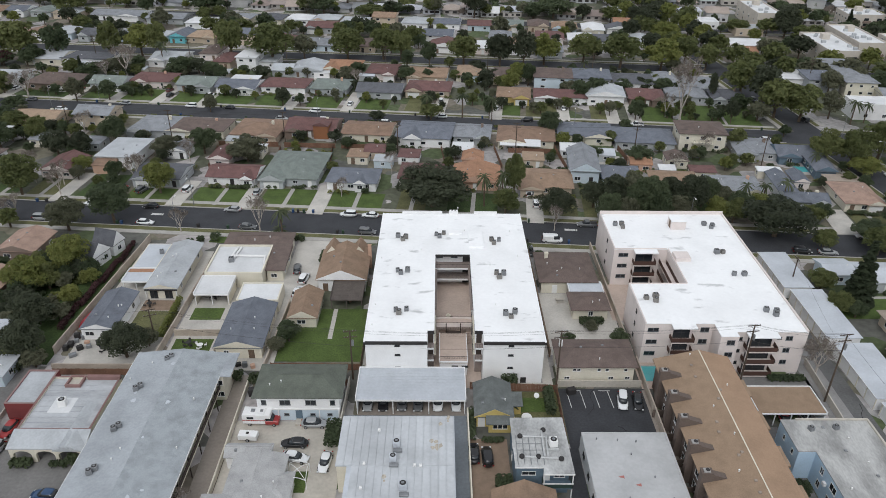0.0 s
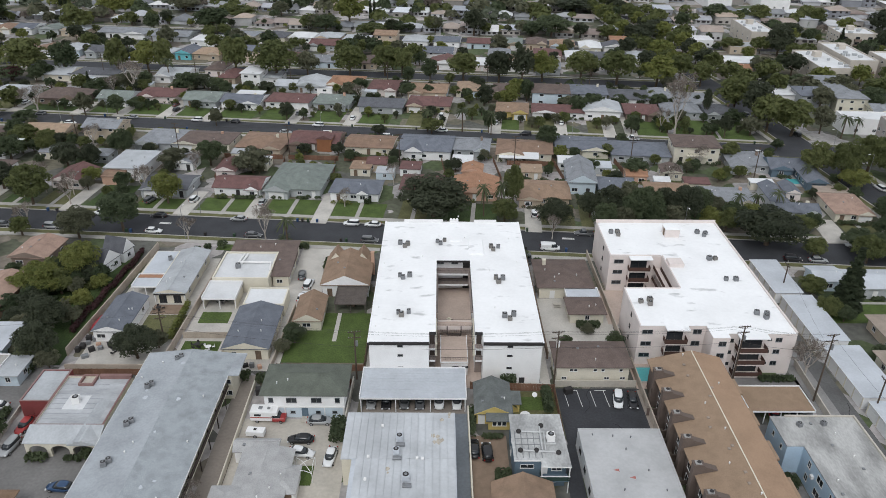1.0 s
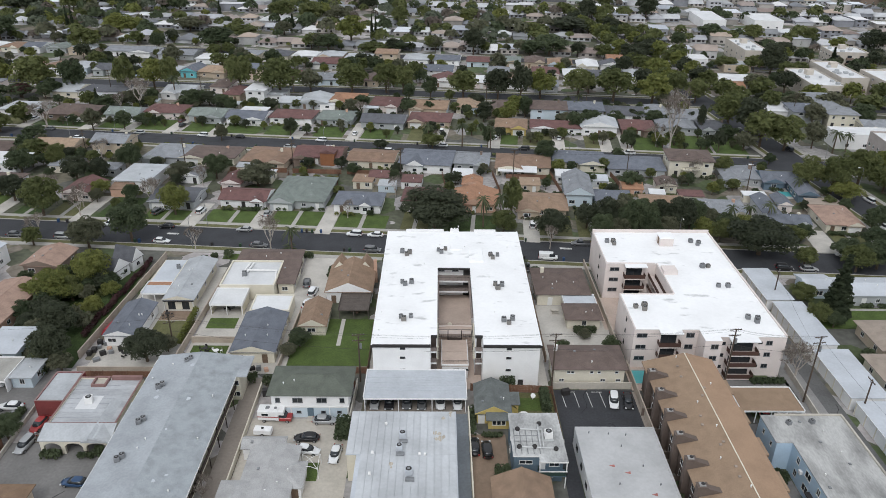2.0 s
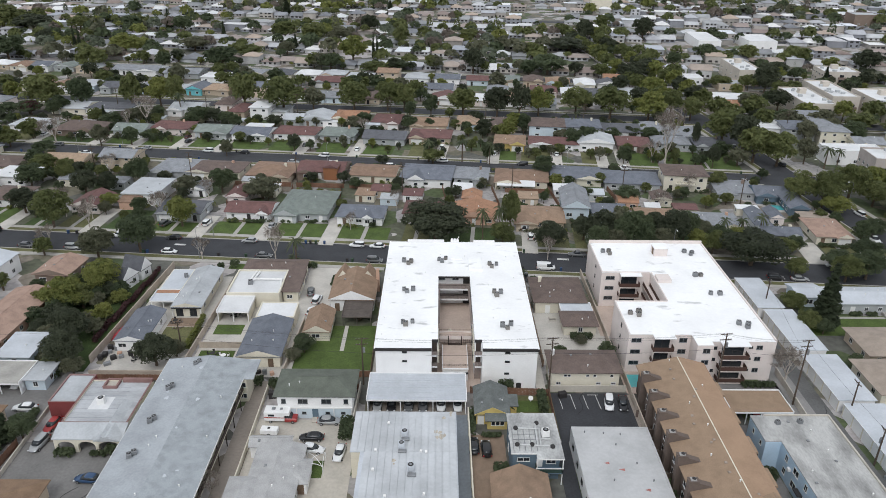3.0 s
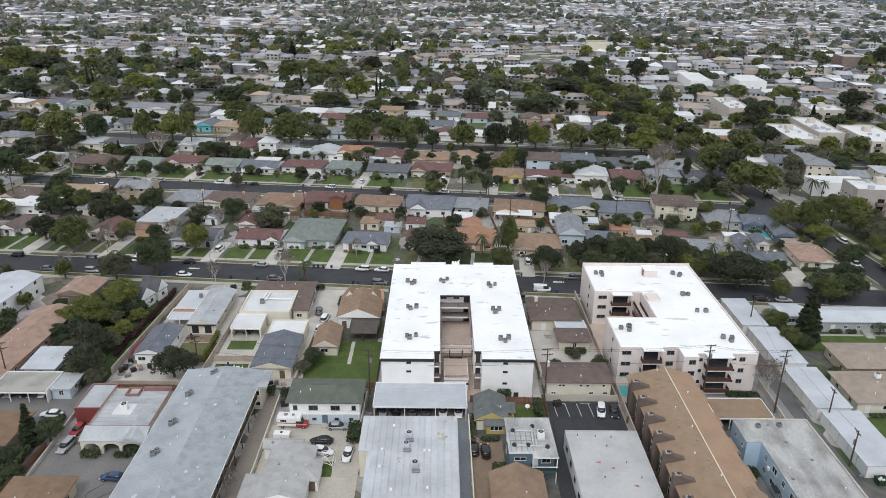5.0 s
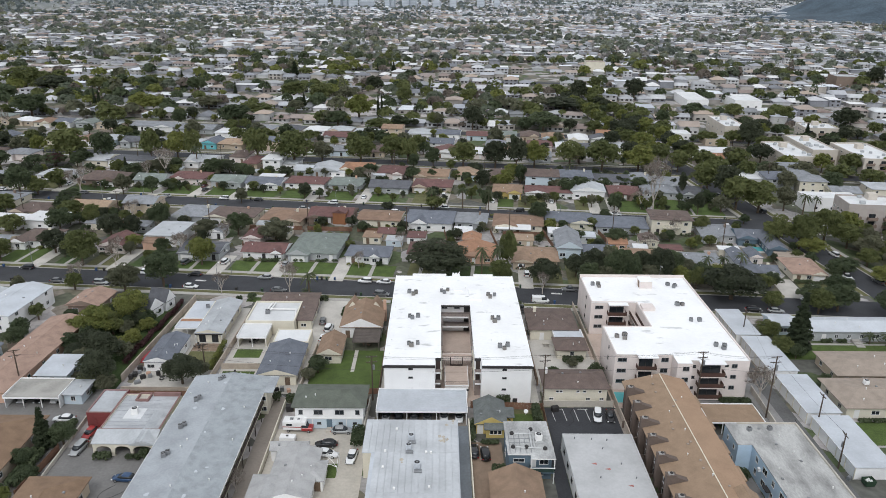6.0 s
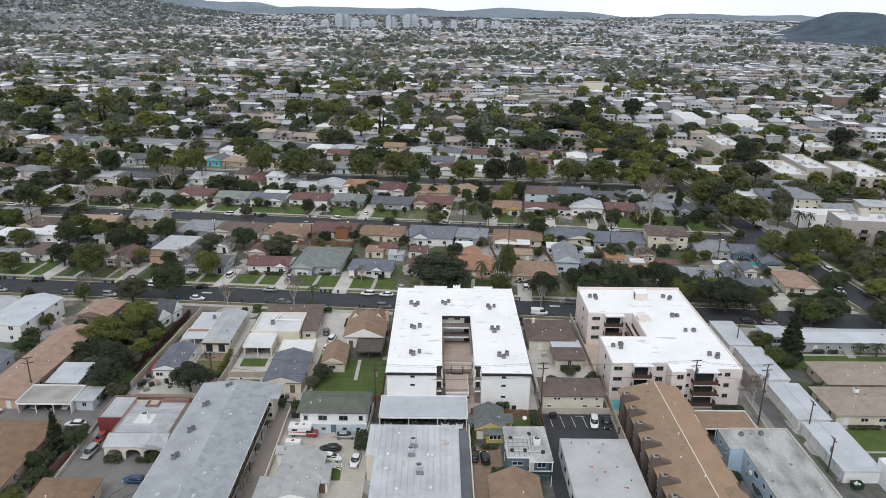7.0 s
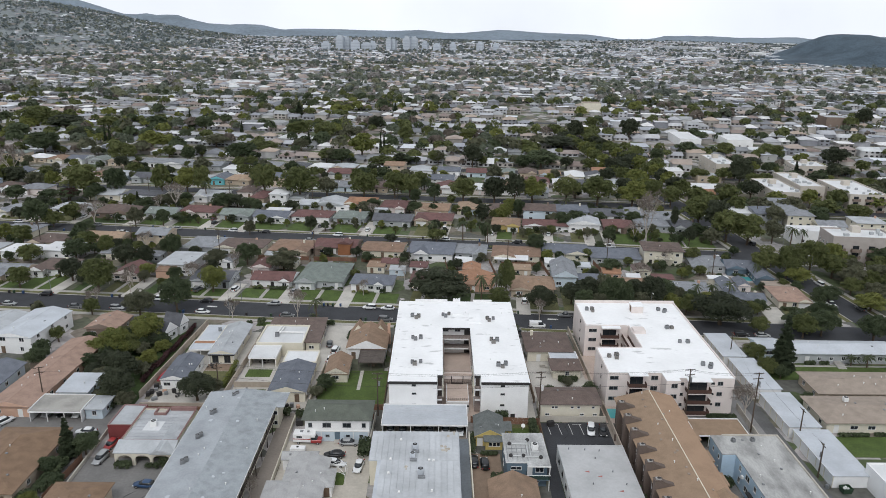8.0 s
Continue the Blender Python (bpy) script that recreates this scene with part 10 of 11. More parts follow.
for _ in range(130):
    x, y = rng.uniform(160, 330), rng.uniform(20, 330)
    if on_road(x, y, 1.0) or not clear(x, y, 1.5):
        continue
    q = 2.6 + 3.2 * rng.random() ** 2
    belt.append((x, y, q * 1.5 + rng.uniform(1, 2), q, rng.choice(LEAVES)))
for _ in range(90):
    x, y = rng.uniform(-230, -95), rng.uniform(-60, 62)
    if on_road(x, y, 1.0) or not clear(x, y, 1.5):
        continue
    q = 2.2 + 2.8 * rng.random() ** 2
    belt.append((x, y, q * 1.5 + rng.uniform(1, 2), q, rng.choice(LEAVES)))

# ---- houses along the next streets ----
rng = random.Random(4)
BIG = ((150, 245, 112, 266), (150, 258, 240, 330))
ROOF_PICK = ("grey", "dark", "slate", "brown", "maroon", "tan", "orange", "green", "russet", "pale", "white", "brown", "grey", "grey", "pale")
WALL_PICK = ("white", "cream", "tan", "grey", "sky", "white", "cream", "pink")
TURQUOISE = material("turquoise_stucco", (0.16, 0.50, 0.56), 0.9, 0.06, 0.8, 0.10, 0.1)
WALLS["turquoise"] = TURQUOISE
house(-171, -154.1, 215.2, 229.2, "cream", "pale", "gable_x", 2.9, 1.7, rot=-6.3, windows=2, sides=1, vents=1)
house(-154.3, -132.8, 213.8, 224.9, "white", "dark", "flat", 3.4, 0.1, rot=-6.3, windows=2, sides=1, vents=1)
house(-114.8, -100.9, 214.7, 228.7, "white", "pale", "gable_x", 2.9, 1.7, rot=-6.3, windows=2, sides=1, vents=1)
house(-95.9, -87.5, 225.1, 239.1, "pink", "brown", "hip", 2.9, 1.7, rot=-6.3, windows=2, sides=1, vents=1)
house(-85.9, -78.2, 211.5, 225.5, "tan", "maroon", "hip", 2.9, 1.7, rot=-6.3, windows=2, sides=1, vents=1)
house(-75, -66.3, 208.9, 220.4, "white", "white", "flat", 5.6, 0.1, rot=-6.3, windows=2, sides=1, vents=1)
house(-67.5, -58.7, 211.9, 223.5, "white", "pale", "flat", 3, 0.1, rot=-6.3, windows=2, sides=1, vents=1)
house(-57.7, -49.3, 199.2, 208.9, "grey", "pale", "gable_x", 2.7, 1.7, rot=-6.3, windows=2, sides=1, vents=1)
house(-49.6, -36.2, 198.6, 212.6, "grey", "pale", "gable_y", 3, 1.7, rot=-6.3, windows=2, sides=1, vents=1)
house(-35.7, -21.1, 202.5, 215.6, "cream", "tile", "hip", 2.9, 1.7, rot=-6.3, windows=2, sides=1, vents=1)
house(-16.9, -4.6, 195, 209, "pink", "maroon", "hip", 2.9, 1.7, rot=-6.3, windows=2, sides=1, vents=1)
house(0.5, 16.6, 190.3, 204.3, "tan", "russet", "gable_x", 2.9, 1.7, rot=-6.3, windows=2, sides=1, vents=1)
house(21.1, 31.4, 193.2, 207.2, "cream", "tan", "hip", 2.9, 1.7, rot=-6.3, windows=2, sides=1, vents=1)
house(36.6, 47.4, 190.2, 204.2, "tan", "brown", "hip", 2.9, 1.7, rot=-6.3, windows=2, sides=1, vents=1)
house(52.6, 67.7, 182.3, 196.1, "sky", "brown", "hip", 5.2, 1.7, rot=-6.3, windows=2, sides=1, vents=1)
house(67.7, 83.5, 182.7, 196.7, "grey", "slate", "hip", 4.8, 1.7, rot=-6.3, windows=2, sides=1, vents=1)
house(84.2, 101, 181.5, 195.5, "white", "dark", "hip", 3.2, 1.7, rot=-6.3, windows=2, sides=1, vents=1)
house(102.5, 111.3, 184.2, 198.2, "grey", "grey", "hip", 3, 1.7, rot=-6.3, windows=2, sides=1, vents=1)
house(110.9, 125.2, 178.1, 192.1, "grey", "grey", "hip", 3, 1.7, rot=-6.3, windows=2, sides=1, vents=1)
house(-119.5, -111.5, 255.4, 269.4, "turquoise", "slate", "gable_y", 3.2, 1.7, rot=-6.3, windows=2, sides=1, vents=1)
house(-111.5, -96.6, 255.7, 269.7, "tan", "tan", "hip", 2.9, 1.7, rot=-6.3, windows=2, sides=1, vents=1)
house(-51, -36.5, 241.3, 255.3, "sky", "grey", "gable_x", 2.9, 1.7, rot=-6.3, windows=2, sides=1, vents=1)
house(-55.5, -39.8, 277.5, 291.5, "grey", "maroon", "gable_x", 2.9, 1.7, rot=-6.3, windows=2, sides=1, vents=1)
house(-24.4, -16.9, 239.7, 253.7, "tan", "brown", "hip", 2.9, 1.7, rot=-6.3, windows=2, sides=1, vents=1)
house(5.7, 20.1, 254.3, 268.3, "white", "slate", "gable_x", 4.6, 1.7, rot=-6.3, windows=2, sides=1, vents=1)
house(38.7, 49.2, 257.6, 271.6, "grey", "grey", "hip", 2.9, 1.7, rot=-6.3, windows=2, sides=1, vents=1)
house(62.1, 75.5, 258.3, 272.3, "pink", "maroon", "hip", 2.9, 1.7, rot=-6.3, windows=2, sides=1, vents=1)
house(77.7, 89.3, 254, 268, "white", "white", "hip", 2.9, 1.7, rot=-6.3, windows=2, sides=1, vents=1)
house(90, 108.6, 252.1, 266.1, "grey", "dark", "hip", 2.9, 1.7, rot=-6.3, windows=2, sides=1, vents=1)
house(109.1, 117.8, 252.5, 266.5, "white", "pale", "hip", 2.9, 1.7, rot=-6.3, windows=2, sides=1, vents=1)
house(145.1, 171.4, 244.6, 258.6, "white", "white", "flat", 3.2, 0.1, rot=-6.3, windows=2, sides=1, vents=1)
house(152.5, 161.9, 231.6, 240.5, "white", "tile", "gable_x", 3, 1.7, rot=-6.3, windows=2, sides=1, vents=1)
house(153.9, 170.7, 188.7, 202.7, "white", "white", "flat", 3.4, 0.1, rot=-6.3, windows=2, sides=1, vents=1)
house(164.1, 176.2, 180.8, 194.8, "grey", "slate", "hip", 5.2, 1.7, rot=-6.3, windows=2, sides=1, vents=1)
house(107.9, 116.1, 290.5, 304.5, "peach", "tile", "gable_x", 2.9, 1.7, rot=-6.3, windows=2, sides=1, vents=1)
house(-178.7, -150.8, 304.7, 318.7, "white", "grey", "gable_x", 2.9, 1.7, rot=-6.3, windows=2, sides=1, vents=1)
house(-145.8, -125.2, 296.8, 310.8, "grey", "grey", "gable_x", 2.9, 1.7, rot=-6.3, windows=2, sides=1, vents=1)
house(-121.2, -108.3, 286.2, 300.2, "white", "white", "flat", 3, 0.1, rot=-6.3, windows=2, sides=1, vents=1)
for base, facing in ((210, 1), (247, -1), (295, 1)):
    u = -360 - (base % 7)
    while u < 330:
        w = rng.uniform(10.5, 15.5)
        x = u + w / 2
        y = base - 0.1104 * x + rng.uniform(-2, 2)
        u += w + rng.uniform(1.8, 4.5)
        if abs(x - 146 + 0.0831 * (y - 112)) < 10 + w / 2:
            continue
        d = rng.uniform(10, 14)
        if any(a - 4 < x < b + 4 and c - 10 < y < e + 10 for a, b, c, e in BIG) or any(abs(x - a) < e + w / 2 - 1 and abs(y - b) < f + d / 2 - 1.5 for a, b, e, f in FOOTPRINTS):
            continue
        if x > 225 and rng.random() < 0.4:
            flat_building("apartment_building", "pale two-storey apartment building with a white flat roof", "apartment building", x - w * 0.5, x + w * 0.5, y - d / 2, y + d / 2, rng.choice((3.4, 5.4, 5.8)), rng.choice((WHITE_WALL, CREAM_WALL, TAN_WALL)), ROOFS[rng.choice(("white", "gravel", "pale"))], rot=-6.3)
            continue
        house(x - w / 2, x + w / 2, y - d / 2, y + d / 2, rng.choice(WALL_PICK), rng.choice(ROOF_PICK), rng.choice(("hip", "hip", "gable_x", "gable_y")), rng.choice((2.9, 2.9, 3.2, 5.4)), rng.uniform(1.3, 2.2), rot=-6.3, windows=2, sides=0, vents=0)


BUFF_WALL = material("buff_stucco", (0.52, 0.475, 0.42), 0.9, 0.06, 0.8, 0.12, 0.1)


def terrace_block(x0, x1, y0, y1, h, rot, label, wall=None):
    """A balconied apartment block."""
    r = flat_building("apartment_building", label, "apartment building", x0, x1, y0, y1, h, wall or BUFF_WALL, ROOFS["white"], rot=rot, parapet=0.6)
    w, d = (x1 - x0) / 2, (y1 - y0) / 2
    rr = random.Random(int(x0))
    for k in range(7):
        a, b, s = rr.uniform(-w + 1.5, w - 1.5), rr.uniform(-d + 1.5, d - 1.5), rr.uniform(0.5, 1.0)
        part("roof_unit", Geo().soft_box(a - s, a + s, b - s * 0.8, b + s * 0.8, h, h + 1.1, 0.05), GREY_WALL, r)
    part("roof_patch", Geo().box(-w * 0.5, w * 0.45, -d * 0.55, -d * 0.1, h + 0.004, h + 0.03), ROOFS["pale"], r)
    part("stair_head", Geo().box(-1.6, 1.8, d * 0.3, d * 0.3 + 3.5, h, h + 2.4), BUFF_WALL, r)
    for z in [0.3 + 2.9 * k for k in range(int(h / 2.9))]:
        n = int(2 * w / 6)
        for k in range(n):
            x = -w + (k + 0.5) * 2 * w / n
            b = part("balcony", shared("terrace balcony", lambda: Geo().box(-1.8, 1.8, -1.4, 0, -0.2, 0).box(-1.8, 1.8, -1.4, -1.32, 0, 1.0).box(-1.8, -1.72, -1.32, 0, 0, 1.0).box(1.72, 1.8, -1.32, 0, 0, 1.0), BROWN_WALL), None, r)
            b.location = (x, -d, z + 0.1)
            window(r, x, -d, z + 0.2, 2.4, 2.0, frame_mat=DARK)
        for k in range(4):
            window(r, -w, -d + (k + 0.5) * d / 2, z + 0.9, 1.4, 1.2, -90)
    return r


TAUPE_WALL = material("taupe_stucco", (0.40, 0.36, 0.335), 0.9, 0.06, 0.8, 0.12, 0.1)
terrace_block(188, 203, 216, 252, 7.4, -3, "cream two-storey apartment block with a white roof")
terrace_block(206, 219, 226, 264, 8.6, -3, "tan three-storey apartment block with a pale roof")
terrace_block(222, 241, 206, 244, 8.8, -3, "white apartment block with a long pale roof")
terrace_block(184, 197, 290, 326, 8.4, -3, "cream apartment block with a brown roof edge")
terrace_block(236, 256, 296, 314, 6.6, -6, "white apartment block with dark balconies")
terrace_block(168, 192, 119, 133, 11.2, -6.3, "four-storey taupe apartment block with dark balconies and white roof", TAUPE_WALL)
for x0, x1, y0, y1, h, wl_, rf in ((166, 188, 148, 158, 5.6, WHITE_WALL, "white"), (150, 164, 292, 304, 3.6, WHITE_WALL, "white"), (168, 182, 276, 290, 3.6, TAN_WALL, "pale"), (200, 216, 408, 450, 6, WHITE_WALL, "white"), (236, 256, 408, 440, 6, WHITE_WALL, "white"), (166, 186, 640, 656, 9, CREAM_WALL, "gravel"), (378, 400, 536, 556, 9, BROWN_WALL, "pale")):
    fb = flat_building("apartment_building", "low pale stucco building with a flat roof among trees", "apartment building", x0, x1, y0, y1, h, wl_, ROOFS[rf], rot=-4)
    for k in range(3):
        window(fb, (k - 1) * (x1 - x0) * 0.3, -(y1 - y0) / 2, 1.0, 1.4, 1.2)
for x0, x1, y0, y1, h, rf, kd in ((178, 190, 176, 212, 5.6, "grey", "hip"), (187, 199, 166, 178, 3.2, "grey", "gable_x"), (203, 216, 164, 176, 5.4, "pale", "hip"), (168, 182, 20, 34, 5.4, "pale", "hip"), (200, 216, 96, 108, 5.4, "grey", "hip"), (168, 184, -24, -8, 5.6, "tan", "hip"), (176, 190, 100, 110, 3.0, "grey", "hip"), (196, 212, 44, 58, 5.6, "brown", "hip")):
    house(x0, x1, y0, y1, "cream", rf, kd, h, 1.5, rot=-6.3, windows=3, sides=2, vents=3)
for x0, x1, y0, y1, wl_, rf in ((-205, -190, 96, 108, "cream", "grey"), (-188, -174, 94, 106, "white", "brown"), (-176, -163, 120, 130, "cream", "pale"), (-200, -184, 124, 134, "tan", "maroon"), (-150, -138, 40, 54, "white", "grey"), (-140, -128, 12, 28, "cream", "pale"), (-125, -112, 2, 20, "white", "brown"), (-122, -108, -26, -8, "cream", "tan"), (-104, -92, -22, -4, "white", "pale"), (-168, -154, 44, 58, "cream", "grey")):
    house(x0, x1, y0, y1, wl_, rf, "hip", rot=-5, windows=3, sides=2)


tree_belt("tree_belt", "broad green street and garden trees beyond the second street", [b for b in belt if (b[1] < 205 and b[0] < 145) or clear(b[0], b[1], 0.3) or abs(b[1] - 227 + 0.1104 * b[0]) < 12], 0)


# ---- the city out to the hills ----
def block_house(w, d, h, rise, kind):
    """Corners of a small far house: four walls, then a roof, as loose quads."""
    W = [[(-w, -d, 0), (w, -d, 0), (w, -d, h), (-w, -d, h)], [(w, -d, 0), (w, d, 0), (w, d, h), (w, -d, h)], [(w, d, 0), (-w, d, 0), (-w, d, h), (w, d, h)], [(-w, d, 0), (-w, -d, 0), (-w, -d, h), (-w, d, h)]]
    o = 0.5
    a, b = w + o, d + o
    if kind == 2:
        R = [[(-a, -b, h), (a, -b, h), (a, b, h), (-a, b, h)]]
    else:
        q = 0.0 if kind == 1 else min(b * 0.9, a * 0.95)
        z = h + rise
        R = [[(-a, -b, h), (a, -b, h), (a - q, 0, z), (-a + q, 0, z)], [(a, b, h), (-a, b, h), (-a + q, 0, z), (a - q, 0, z)], [(a, -b, h), (a, b, h), (a - q, 0, z), (a - q, 0, z - 0.01)], [(-a, b, h), (-a, -b, h), (-a + q, 0, z), (-a + q, 0, z - 0.01)]]
    return W, R


# Bluish, low-contrast greys put distance haze into wall and roof colours.
HAZED_WALL = palette("far_house_walls", [(0.44, 0.44, 0.44), (0.52, 0.53, 0.56), (0.34, 0.32, 0.30), (0.38, 0.39, 0.42), (0.46, 0.43, 0.40), (0.27, 0.28, 0.31), (0.60, 0.60, 0.61)])
HAZED_ROOF = palette("far_house_roofs", [(0.30, 0.31, 0.34), (0.20, 0.21, 0.23), (0.38, 0.32, 0.28), (0.26, 0.21, 0.19), (0.53, 0.54, 0.56), (0.36, 0.37, 0.38), (0.43, 0.35, 0.29), (0.24, 0.25, 0.26), (0.70, 0.70, 0.70), (0.32, 0.27, 0.25), (0.43, 0.44, 0.47), (0.62, 0.64, 0.65)])
HAZED_FLAT_ROOF = palette("far_flat_roofs", [(0.673, 0.706, 0.750), (0.456, 0.482, 0.530), (0.750, 0.750, 0.750), (0.347, 0.370, 0.411), (0.564, 0.571, 0.588), (0.282, 0.280, 0.295), (0.500, 0.515, 0.564)])


# Farthest roofs: paler and bluer still, haze tinted into the colour.
HAZED_CITY_ROOF = palette("city_roofs", [(0.290, 0.310, 0.350), (0.580, 0.609, 0.665), (0.380, 0.356, 0.350), (0.691, 0.724, 0.750), (0.446, 0.471, 0.520), (0.335, 0.299, 0.290), (0.513, 0.540, 0.591)])


BLOCKS = [q for q in FOOTPRINTS if q[1] > 270]


def scatter_city(name, label, v0, v1, pitch, lot, size, seed, flat_from=0.16, keep=1.0, roofs=None):
    """Rows of houses along streets between two distances, as one object."""
    rng = random.Random(seed)
    verts, index = [], []
    ca, sa = math.cos(radians(-6.3)), math.sin(radians(-6.3))
    v = v0
    spots = []
    while v < v1:
        for off in (17, pitch - 17) if pitch > 50 else (pitch * 0.25, pitch * 0.75):
            half = 0.66 * (v + 200) + 60
            u = -half
            while u < half:
                w = lot * rng.uniform(0.75, 1.15)
                u += w
                if rng.random() > keep:
                    continue
                x, y = u * ca - (v + off) * sa * 0 , v + off + u * sa + rng.uniform(-4, 4) * (1 if v < 900 else 2.4 if v < 1900 else 5)
                if y < 322 - 0.1104 * x and v < 400:
                    continue
                if abs(x - 146 + 0.0831 * (y - 112)) < 13 and y < 700 or any(abs(x - a) < e + 9 and abs(y - b) < f + 9 for a, b, e, f in BLOCKS):
                    continue
                edge = x / (y + 160)
                if hill(x, y) > 10 and rng.random() < 0.86:
                    continue
                flat = rng.random() < flat_from + (0.38 if edge > 0.22 and y > 420 or edge < -0.36 and 420 < y < 1100 else 0.12 if edge > 0.1 else 0.0)
                sw, sd = size * rng.uniform(0.36, 0.52), size * rng.uniform(0.36, 0.52)
                h = rng.choice((2.5, 2.6, 2.7, 2.8, 2.7, 5.0)) + rng.uniform(-0.15, 0.15)
                if flat:
                    k = rng.uniform(0.8, 1.08) * (1.0 if y < 1200 else 1.3)
                    sw, sd, h = sw * k, sd * rng.uniform(1, 1.5), rng.choice((3.2, 3.4, 4.0, 5.6)) + rng.uniform(-0.3, 0.3)
                W, R = block_house(sw, sd, h, rng.uniform(1.6, 2.8), 2 if flat else rng.randrange(2))
                t = radians(-6.3 + rng.choice((0, 0, 90)) + (rng.uniform(-14, 14) if y > 900 else 0))
                c, s = math.cos(t), math.sin(t)
                z = hill(x, y) - 0.3
                if y < 1000:
                    for wx in ((-0.6, 0.05, 0.62) if sw > 5 else (-0.45, 0.5)):
                        for wz in ([1.0, 3.7] if h > 5 else [1.0]):
                            ww = rng.uniform(0.55, 1.3)
                            for sgn in (-1, 1):
                                verts += [(x + a * c - b * s, y + a * s + b * c, z + e) for a, b, e in [(wx * sw - ww, sgn * (sd + 0.06), wz), (wx * sw + ww, sgn * (sd + 0.06), wz), (wx * sw + ww, sgn * (sd + 0.06), wz + 1.25), (wx * sw - ww, sgn * (sd + 0.06), wz + 1.25)]]
                                index.append(3)
                for quads, mi in ((W, 0), (R, 2 if flat else 1)):
                    for q in quads:
                        verts += [(x + a * c - b * s, y + a * s + b * c, z + e) for a, b, e in q]
                        index.append(mi)
                spots.append((x, y))
        v += pitch
    ob = new(name, welded(name, verts, index, (HAZED_WALL, roofs or HAZED_ROOF, HAZED_FLAT_ROOF, DARK)))
    tagged(ob, label, "houses", kind="stuff")
    return spots


def welded(name, verts, index, mats):
    """Quads with shared corners joined, so that each house has one colour."""
    me = quads_mesh(name, np.array(verts), mats, index)
    bm = bmesh.new()
    bm.from_mesh(me)
    walls = [f for f in bm.faces if f.material_index == 0]
    roofs = [f for f in bm.faces if f.material_index in (1, 2)]
    bmesh.ops.remove_doubles(bm, verts=list({v for f in walls for v in f.verts}), dist=0.001)
    bmesh.ops.remove_doubles(bm, verts=list({v for f in roofs for v in f.verts if v.is_valid}), dist=0.02)
    bm.to_mesh(me)
    bm.free()
    return me


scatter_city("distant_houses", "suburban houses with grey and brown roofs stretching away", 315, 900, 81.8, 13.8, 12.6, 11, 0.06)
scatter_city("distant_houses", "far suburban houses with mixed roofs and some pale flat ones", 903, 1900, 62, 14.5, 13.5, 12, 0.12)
scatter_city("distant_houses", "city of small haze-tinted pale and grey roofs far off on the plain", 1905, 4050, 60, 19, 16, 13, 0.34, 0.85, HAZED_CITY_ROOF)

# Further sets are greyer and bluer: distance haze is mixed into the leaf colours.
CROWN_FAR = [GREENS["street"], GREENS["hedge"], GREENS["olive"], GREENS["bright"], GREENS["grey"],
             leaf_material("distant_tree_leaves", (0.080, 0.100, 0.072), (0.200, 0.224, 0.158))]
CROWN_MID_HAZED = [leaf_material("distant_mixed_leaves", (0.105, 0.128, 0.108), (0.245, 0.270, 0.210)), leaf_material("distant_dark_leaves", (0.075, 0.094, 0.084), (0.170, 0.192, 0.160)),
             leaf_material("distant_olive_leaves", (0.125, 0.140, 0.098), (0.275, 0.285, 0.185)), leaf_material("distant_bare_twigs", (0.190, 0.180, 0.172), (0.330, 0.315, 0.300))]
# Farthest leaves: the haze tint in the base colour is strongest here.
CROWN_FAR_HAZED = [leaf_material("far_off_tree_leaves", (0.158, 0.186, 0.190), (0.299, 0.337, 0.336)),
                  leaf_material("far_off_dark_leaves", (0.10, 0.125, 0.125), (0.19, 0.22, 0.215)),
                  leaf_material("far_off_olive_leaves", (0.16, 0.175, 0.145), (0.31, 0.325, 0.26))]


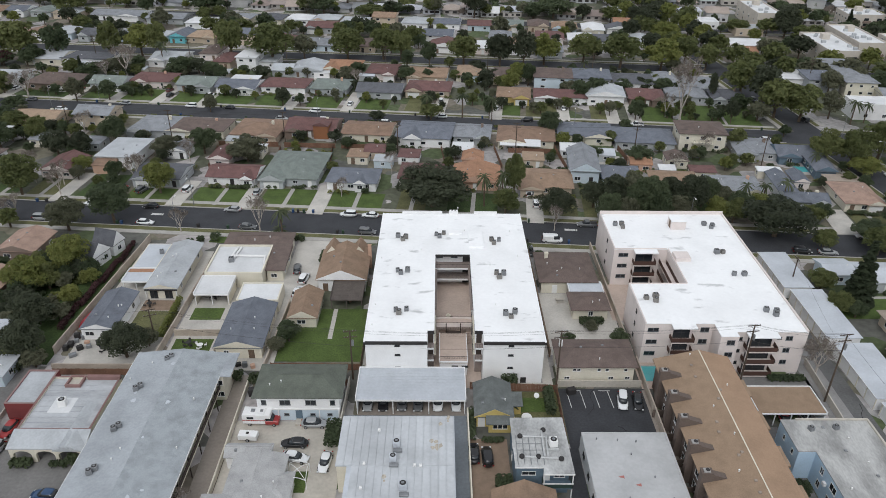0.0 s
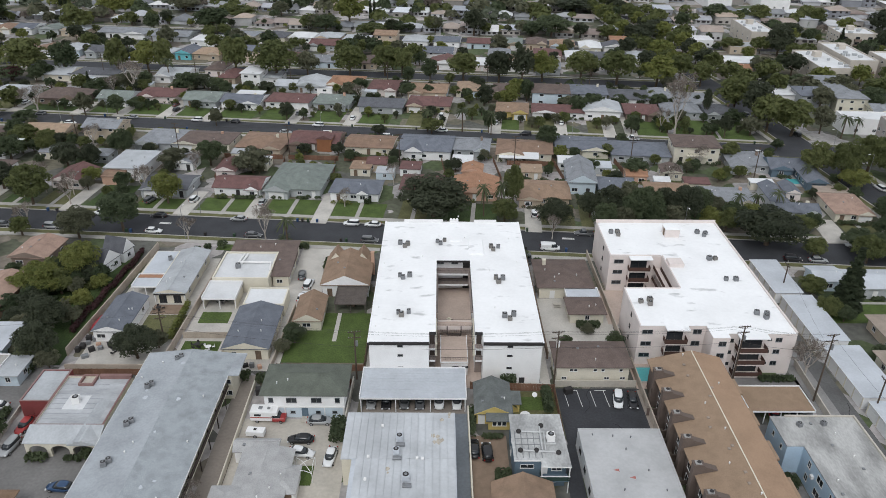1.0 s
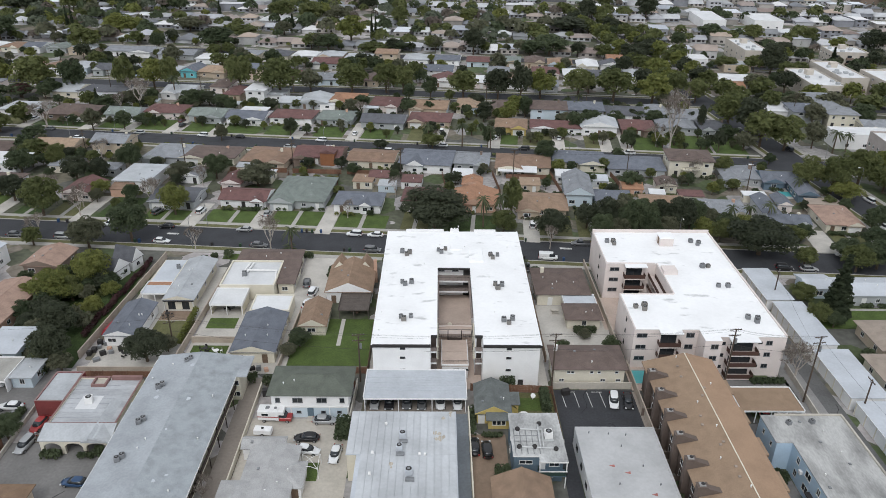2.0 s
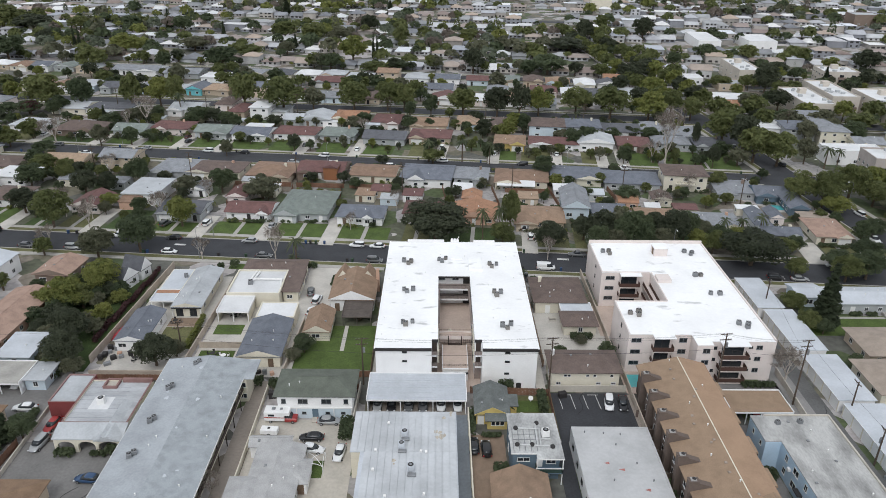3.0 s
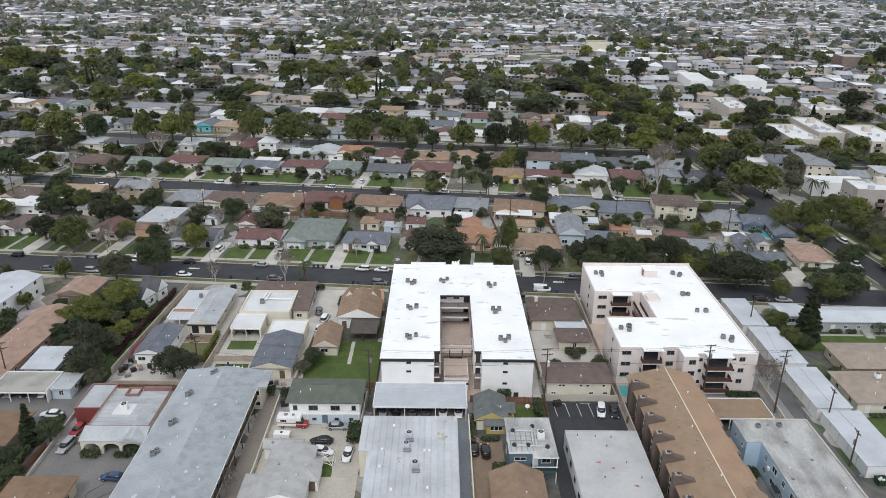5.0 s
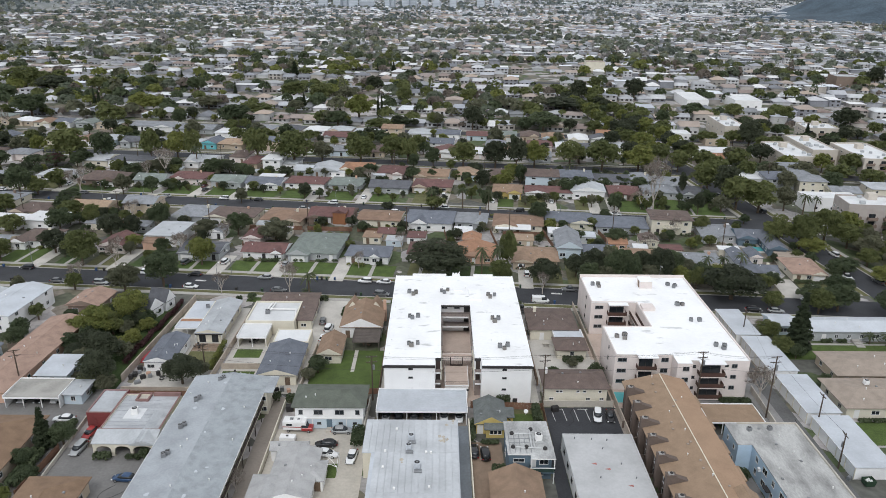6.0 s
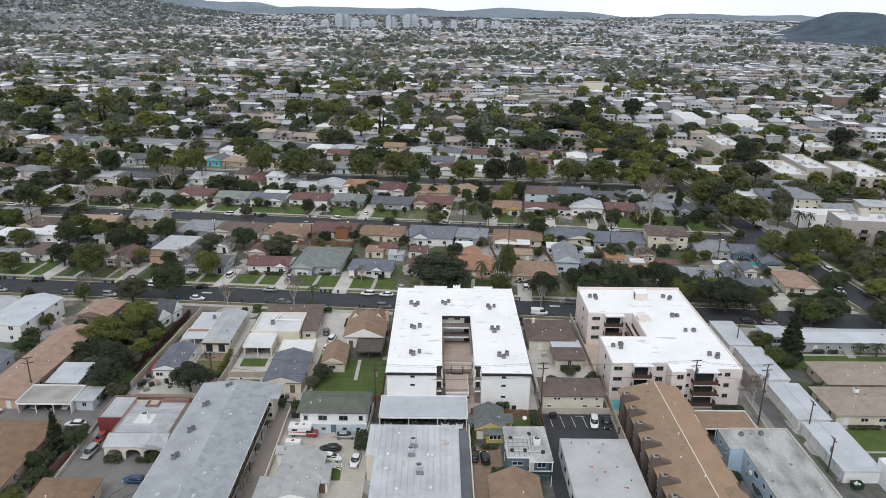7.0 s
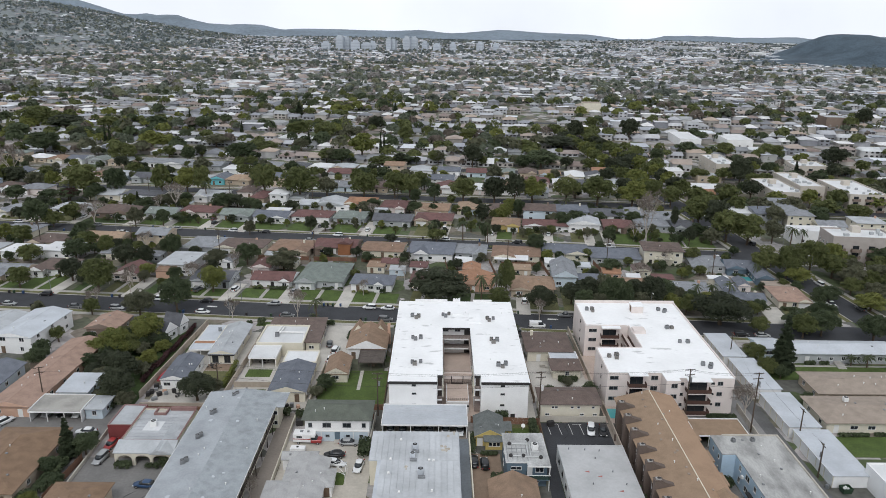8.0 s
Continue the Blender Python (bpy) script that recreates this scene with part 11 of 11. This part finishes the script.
def scatter_trees(name, label, y0, y1, per_hectare, leaves, size, seed, mat, avenues=True):
    """Tree crowns of a few large leaf clumps each, thick here and thin there, as one object."""
    r = np.random.default_rng(seed)
    area = 0.66 * ((y1 + 200) ** 2 - (y0 + 200) ** 2)
    n = int(area / 10000 * per_hectare)
    y = np.sqrt(r.random(n) * ((y1 + 200.0) ** 2 - (y0 + 200.0) ** 2) + (y0 + 200.0) ** 2) - 200
    x = (r.random(n) * 2 - 1) * (0.66 * (y + 200) + 50)
    keep = []
    for i in range(n):
        dense = noise.noise(Vector((x[i] / 170, y[i] / 170, 1.0))) * 1.5 + 0.5 - (0.24 if x[i] / (y[i] + 160) > 0.16 else 0.04) + (0.2 if hill(x[i], y[i]) > 12 else 0.0)
        if r.random() < dense and not (y[i] < 800 and on_road(x[i], y[i], 0.5)) and y[i] > 322 - 0.1104 * x[i]:
            keep.append(i)
    x, y = x[keep], y[keep]
    for k in range(int((y0 - 145) / 81.8), int((min(y1, 1500) - 145) / 81.8) + 1) if avenues else ():
        v = 145.4 + 81.8 * k
        m = int(1.36 * (v + 200) / 11)
        share = 0.1 + 0.6 * r.random() ** 2
        sx = (np.arange(m) - m / 2) * 11 + r.normal(scale=2, size=m)
        for side in (-8.5, 8.5):
            hit = r.random(m) < share * np.where(sx / (v + 160) > 0.16, 0.5, 1.0)
            sy = v - 0.1104 * sx + side + r.normal(scale=0.8, size=m)
            hit &= sy > 322 - 0.1104 * sx
            x, y = np.concatenate([x, sx[hit]]), np.concatenate([y, sy[hit]])
    planted = len(keep)
    out, tint = [], []
    hue = r.integers(0, len(mat), len(x))
    base = r.normal(size=(leaves * 40, 3))
    base /= np.linalg.norm(base, axis=1)[:, None]
    base[:, 2] = np.abs(base[:, 2]) * 1.1 - 0.25
    for i in range(len(x)):
        q = (2.2 + 3.4 * r.random() ** 1.5) * size if i < planted else 3.6 + 2.2 * r.random()
        tall = 1.0
        if r.random() < 0.07:
            q, tall = q * 0.5, 3.6
        h = q * tall * (1.05 + 0.5 * r.random())
        k = r.integers(0, leaves * 39)
        nrm = base[k:k + leaves]
        c = nrm * (0.78 + 0.3 * r.random((leaves, 1))) * np.array([q, q, h * 0.62]) + np.array([x[i], y[i], hill(x[i], y[i]) + h * 0.75])
        d = nrm + r.normal(scale=0.5, size=(leaves, 3)) + np.array([0, 0, 0.4])
        a = np.cross(d, r.normal(size=(leaves, 3)))
        a /= np.linalg.norm(a, axis=1)[:, None]
        b = np.cross(d, a)
        b /= np.linalg.norm(b, axis=1)[:, None]
        s = q * (0.42 + 0.25 * r.random((leaves, 1))) * (24 / leaves) ** 0.4
        out.append(np.stack([c - a * s - b * s * 0.45, c + a * s - b * s * 0.45, c + b * s], axis=1).reshape(-1, 3))
        tint += [hue[i] if i < planted else hue[i] % 3 if hue[i] % 3 != 2 else 0] * leaves
    ob = new(name, quads_mesh(name, np.concatenate(out), mat, tint, sides=3))
    return tagged(ob, label, "trees", kind="stuff")


scatter_trees("distant_trees", "green garden and street trees among far houses", 315, 720, 42, 110, 1.15, 31, CROWN_FAR)
scatter_trees("distant_trees", "green trees thick among the houses far off", 720, 1500, 32, 46, 1.2, 32, CROWN_MID_HAZED)
scatter_trees("distant_bushes", "low garden bushes among far houses", 315, 720, 34, 26, 0.5, 34, CROWN_FAR, False)
scatter_trees("distant_bushes", "low green bushes among houses far off", 720, 1500, 14, 14, 0.6, 35, CROWN_MID_HAZED, False)
scatter_trees("distant_trees", "woods and garden trees of the far plain", 1500, 4050, 26, 13, 1.1, 33, CROWN_FAR_HAZED)


def office_tower(x, y, w, d, h, rot=0.0):
    r = thing("office_tower", x, y, 0, rot, "office tower block in the city centre, haze put into its grey colour", "tower", "office towers")
    # Walls and glass are close pale blue-greys: haze painted as base colour.
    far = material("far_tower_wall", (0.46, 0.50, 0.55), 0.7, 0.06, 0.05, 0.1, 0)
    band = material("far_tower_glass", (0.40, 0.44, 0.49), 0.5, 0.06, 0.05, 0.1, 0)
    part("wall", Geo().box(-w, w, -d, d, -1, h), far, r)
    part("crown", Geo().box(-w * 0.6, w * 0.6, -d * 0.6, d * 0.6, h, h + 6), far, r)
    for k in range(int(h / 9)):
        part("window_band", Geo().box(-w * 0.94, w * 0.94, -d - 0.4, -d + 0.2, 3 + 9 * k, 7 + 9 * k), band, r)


for x, w, h in ((-320, 12, 42), (-300, 10, 38), (-268, 14, 28), (-216, 11, 24), (-160, 8, 36), (-146, 8, 32), (-100, 11, 42), (-78, 12, 40), (-40, 9, 27), (0, 12, 22), (52, 10, 24), (140, 11, 28), (-236, 16, 20), (-370, 14, 22), (196, 10, 22)):
    office_tower(x, 2300 + (x % 70), w, 12, h, (x * 3) % 20 - 10)
for k in range(46):
    rr = random.Random(900 + k)
    x, y = rr.uniform(300, 2400), rr.uniform(1800, 3700)
    if x > 0.62 * (y + 150):
        x = 0.5 * y
    w, d, h = rr.uniform(18, 48), rr.uniform(12, 30), rr.uniform(6, 10)
    solid("warehouse", Geo().box(-w, w, -d, d, -1, h).soft_box(-w * 0.98, w * 0.98, -d * 0.98, d * 0.98, h, h + 1.2, 0.3), ROOFS[rr.choice(("pale", "silver", "white"))], "large pale warehouse roof far off on the plain", "warehouse", group="far warehouses", x=x, y=y, rot=rr.uniform(-10, 10))
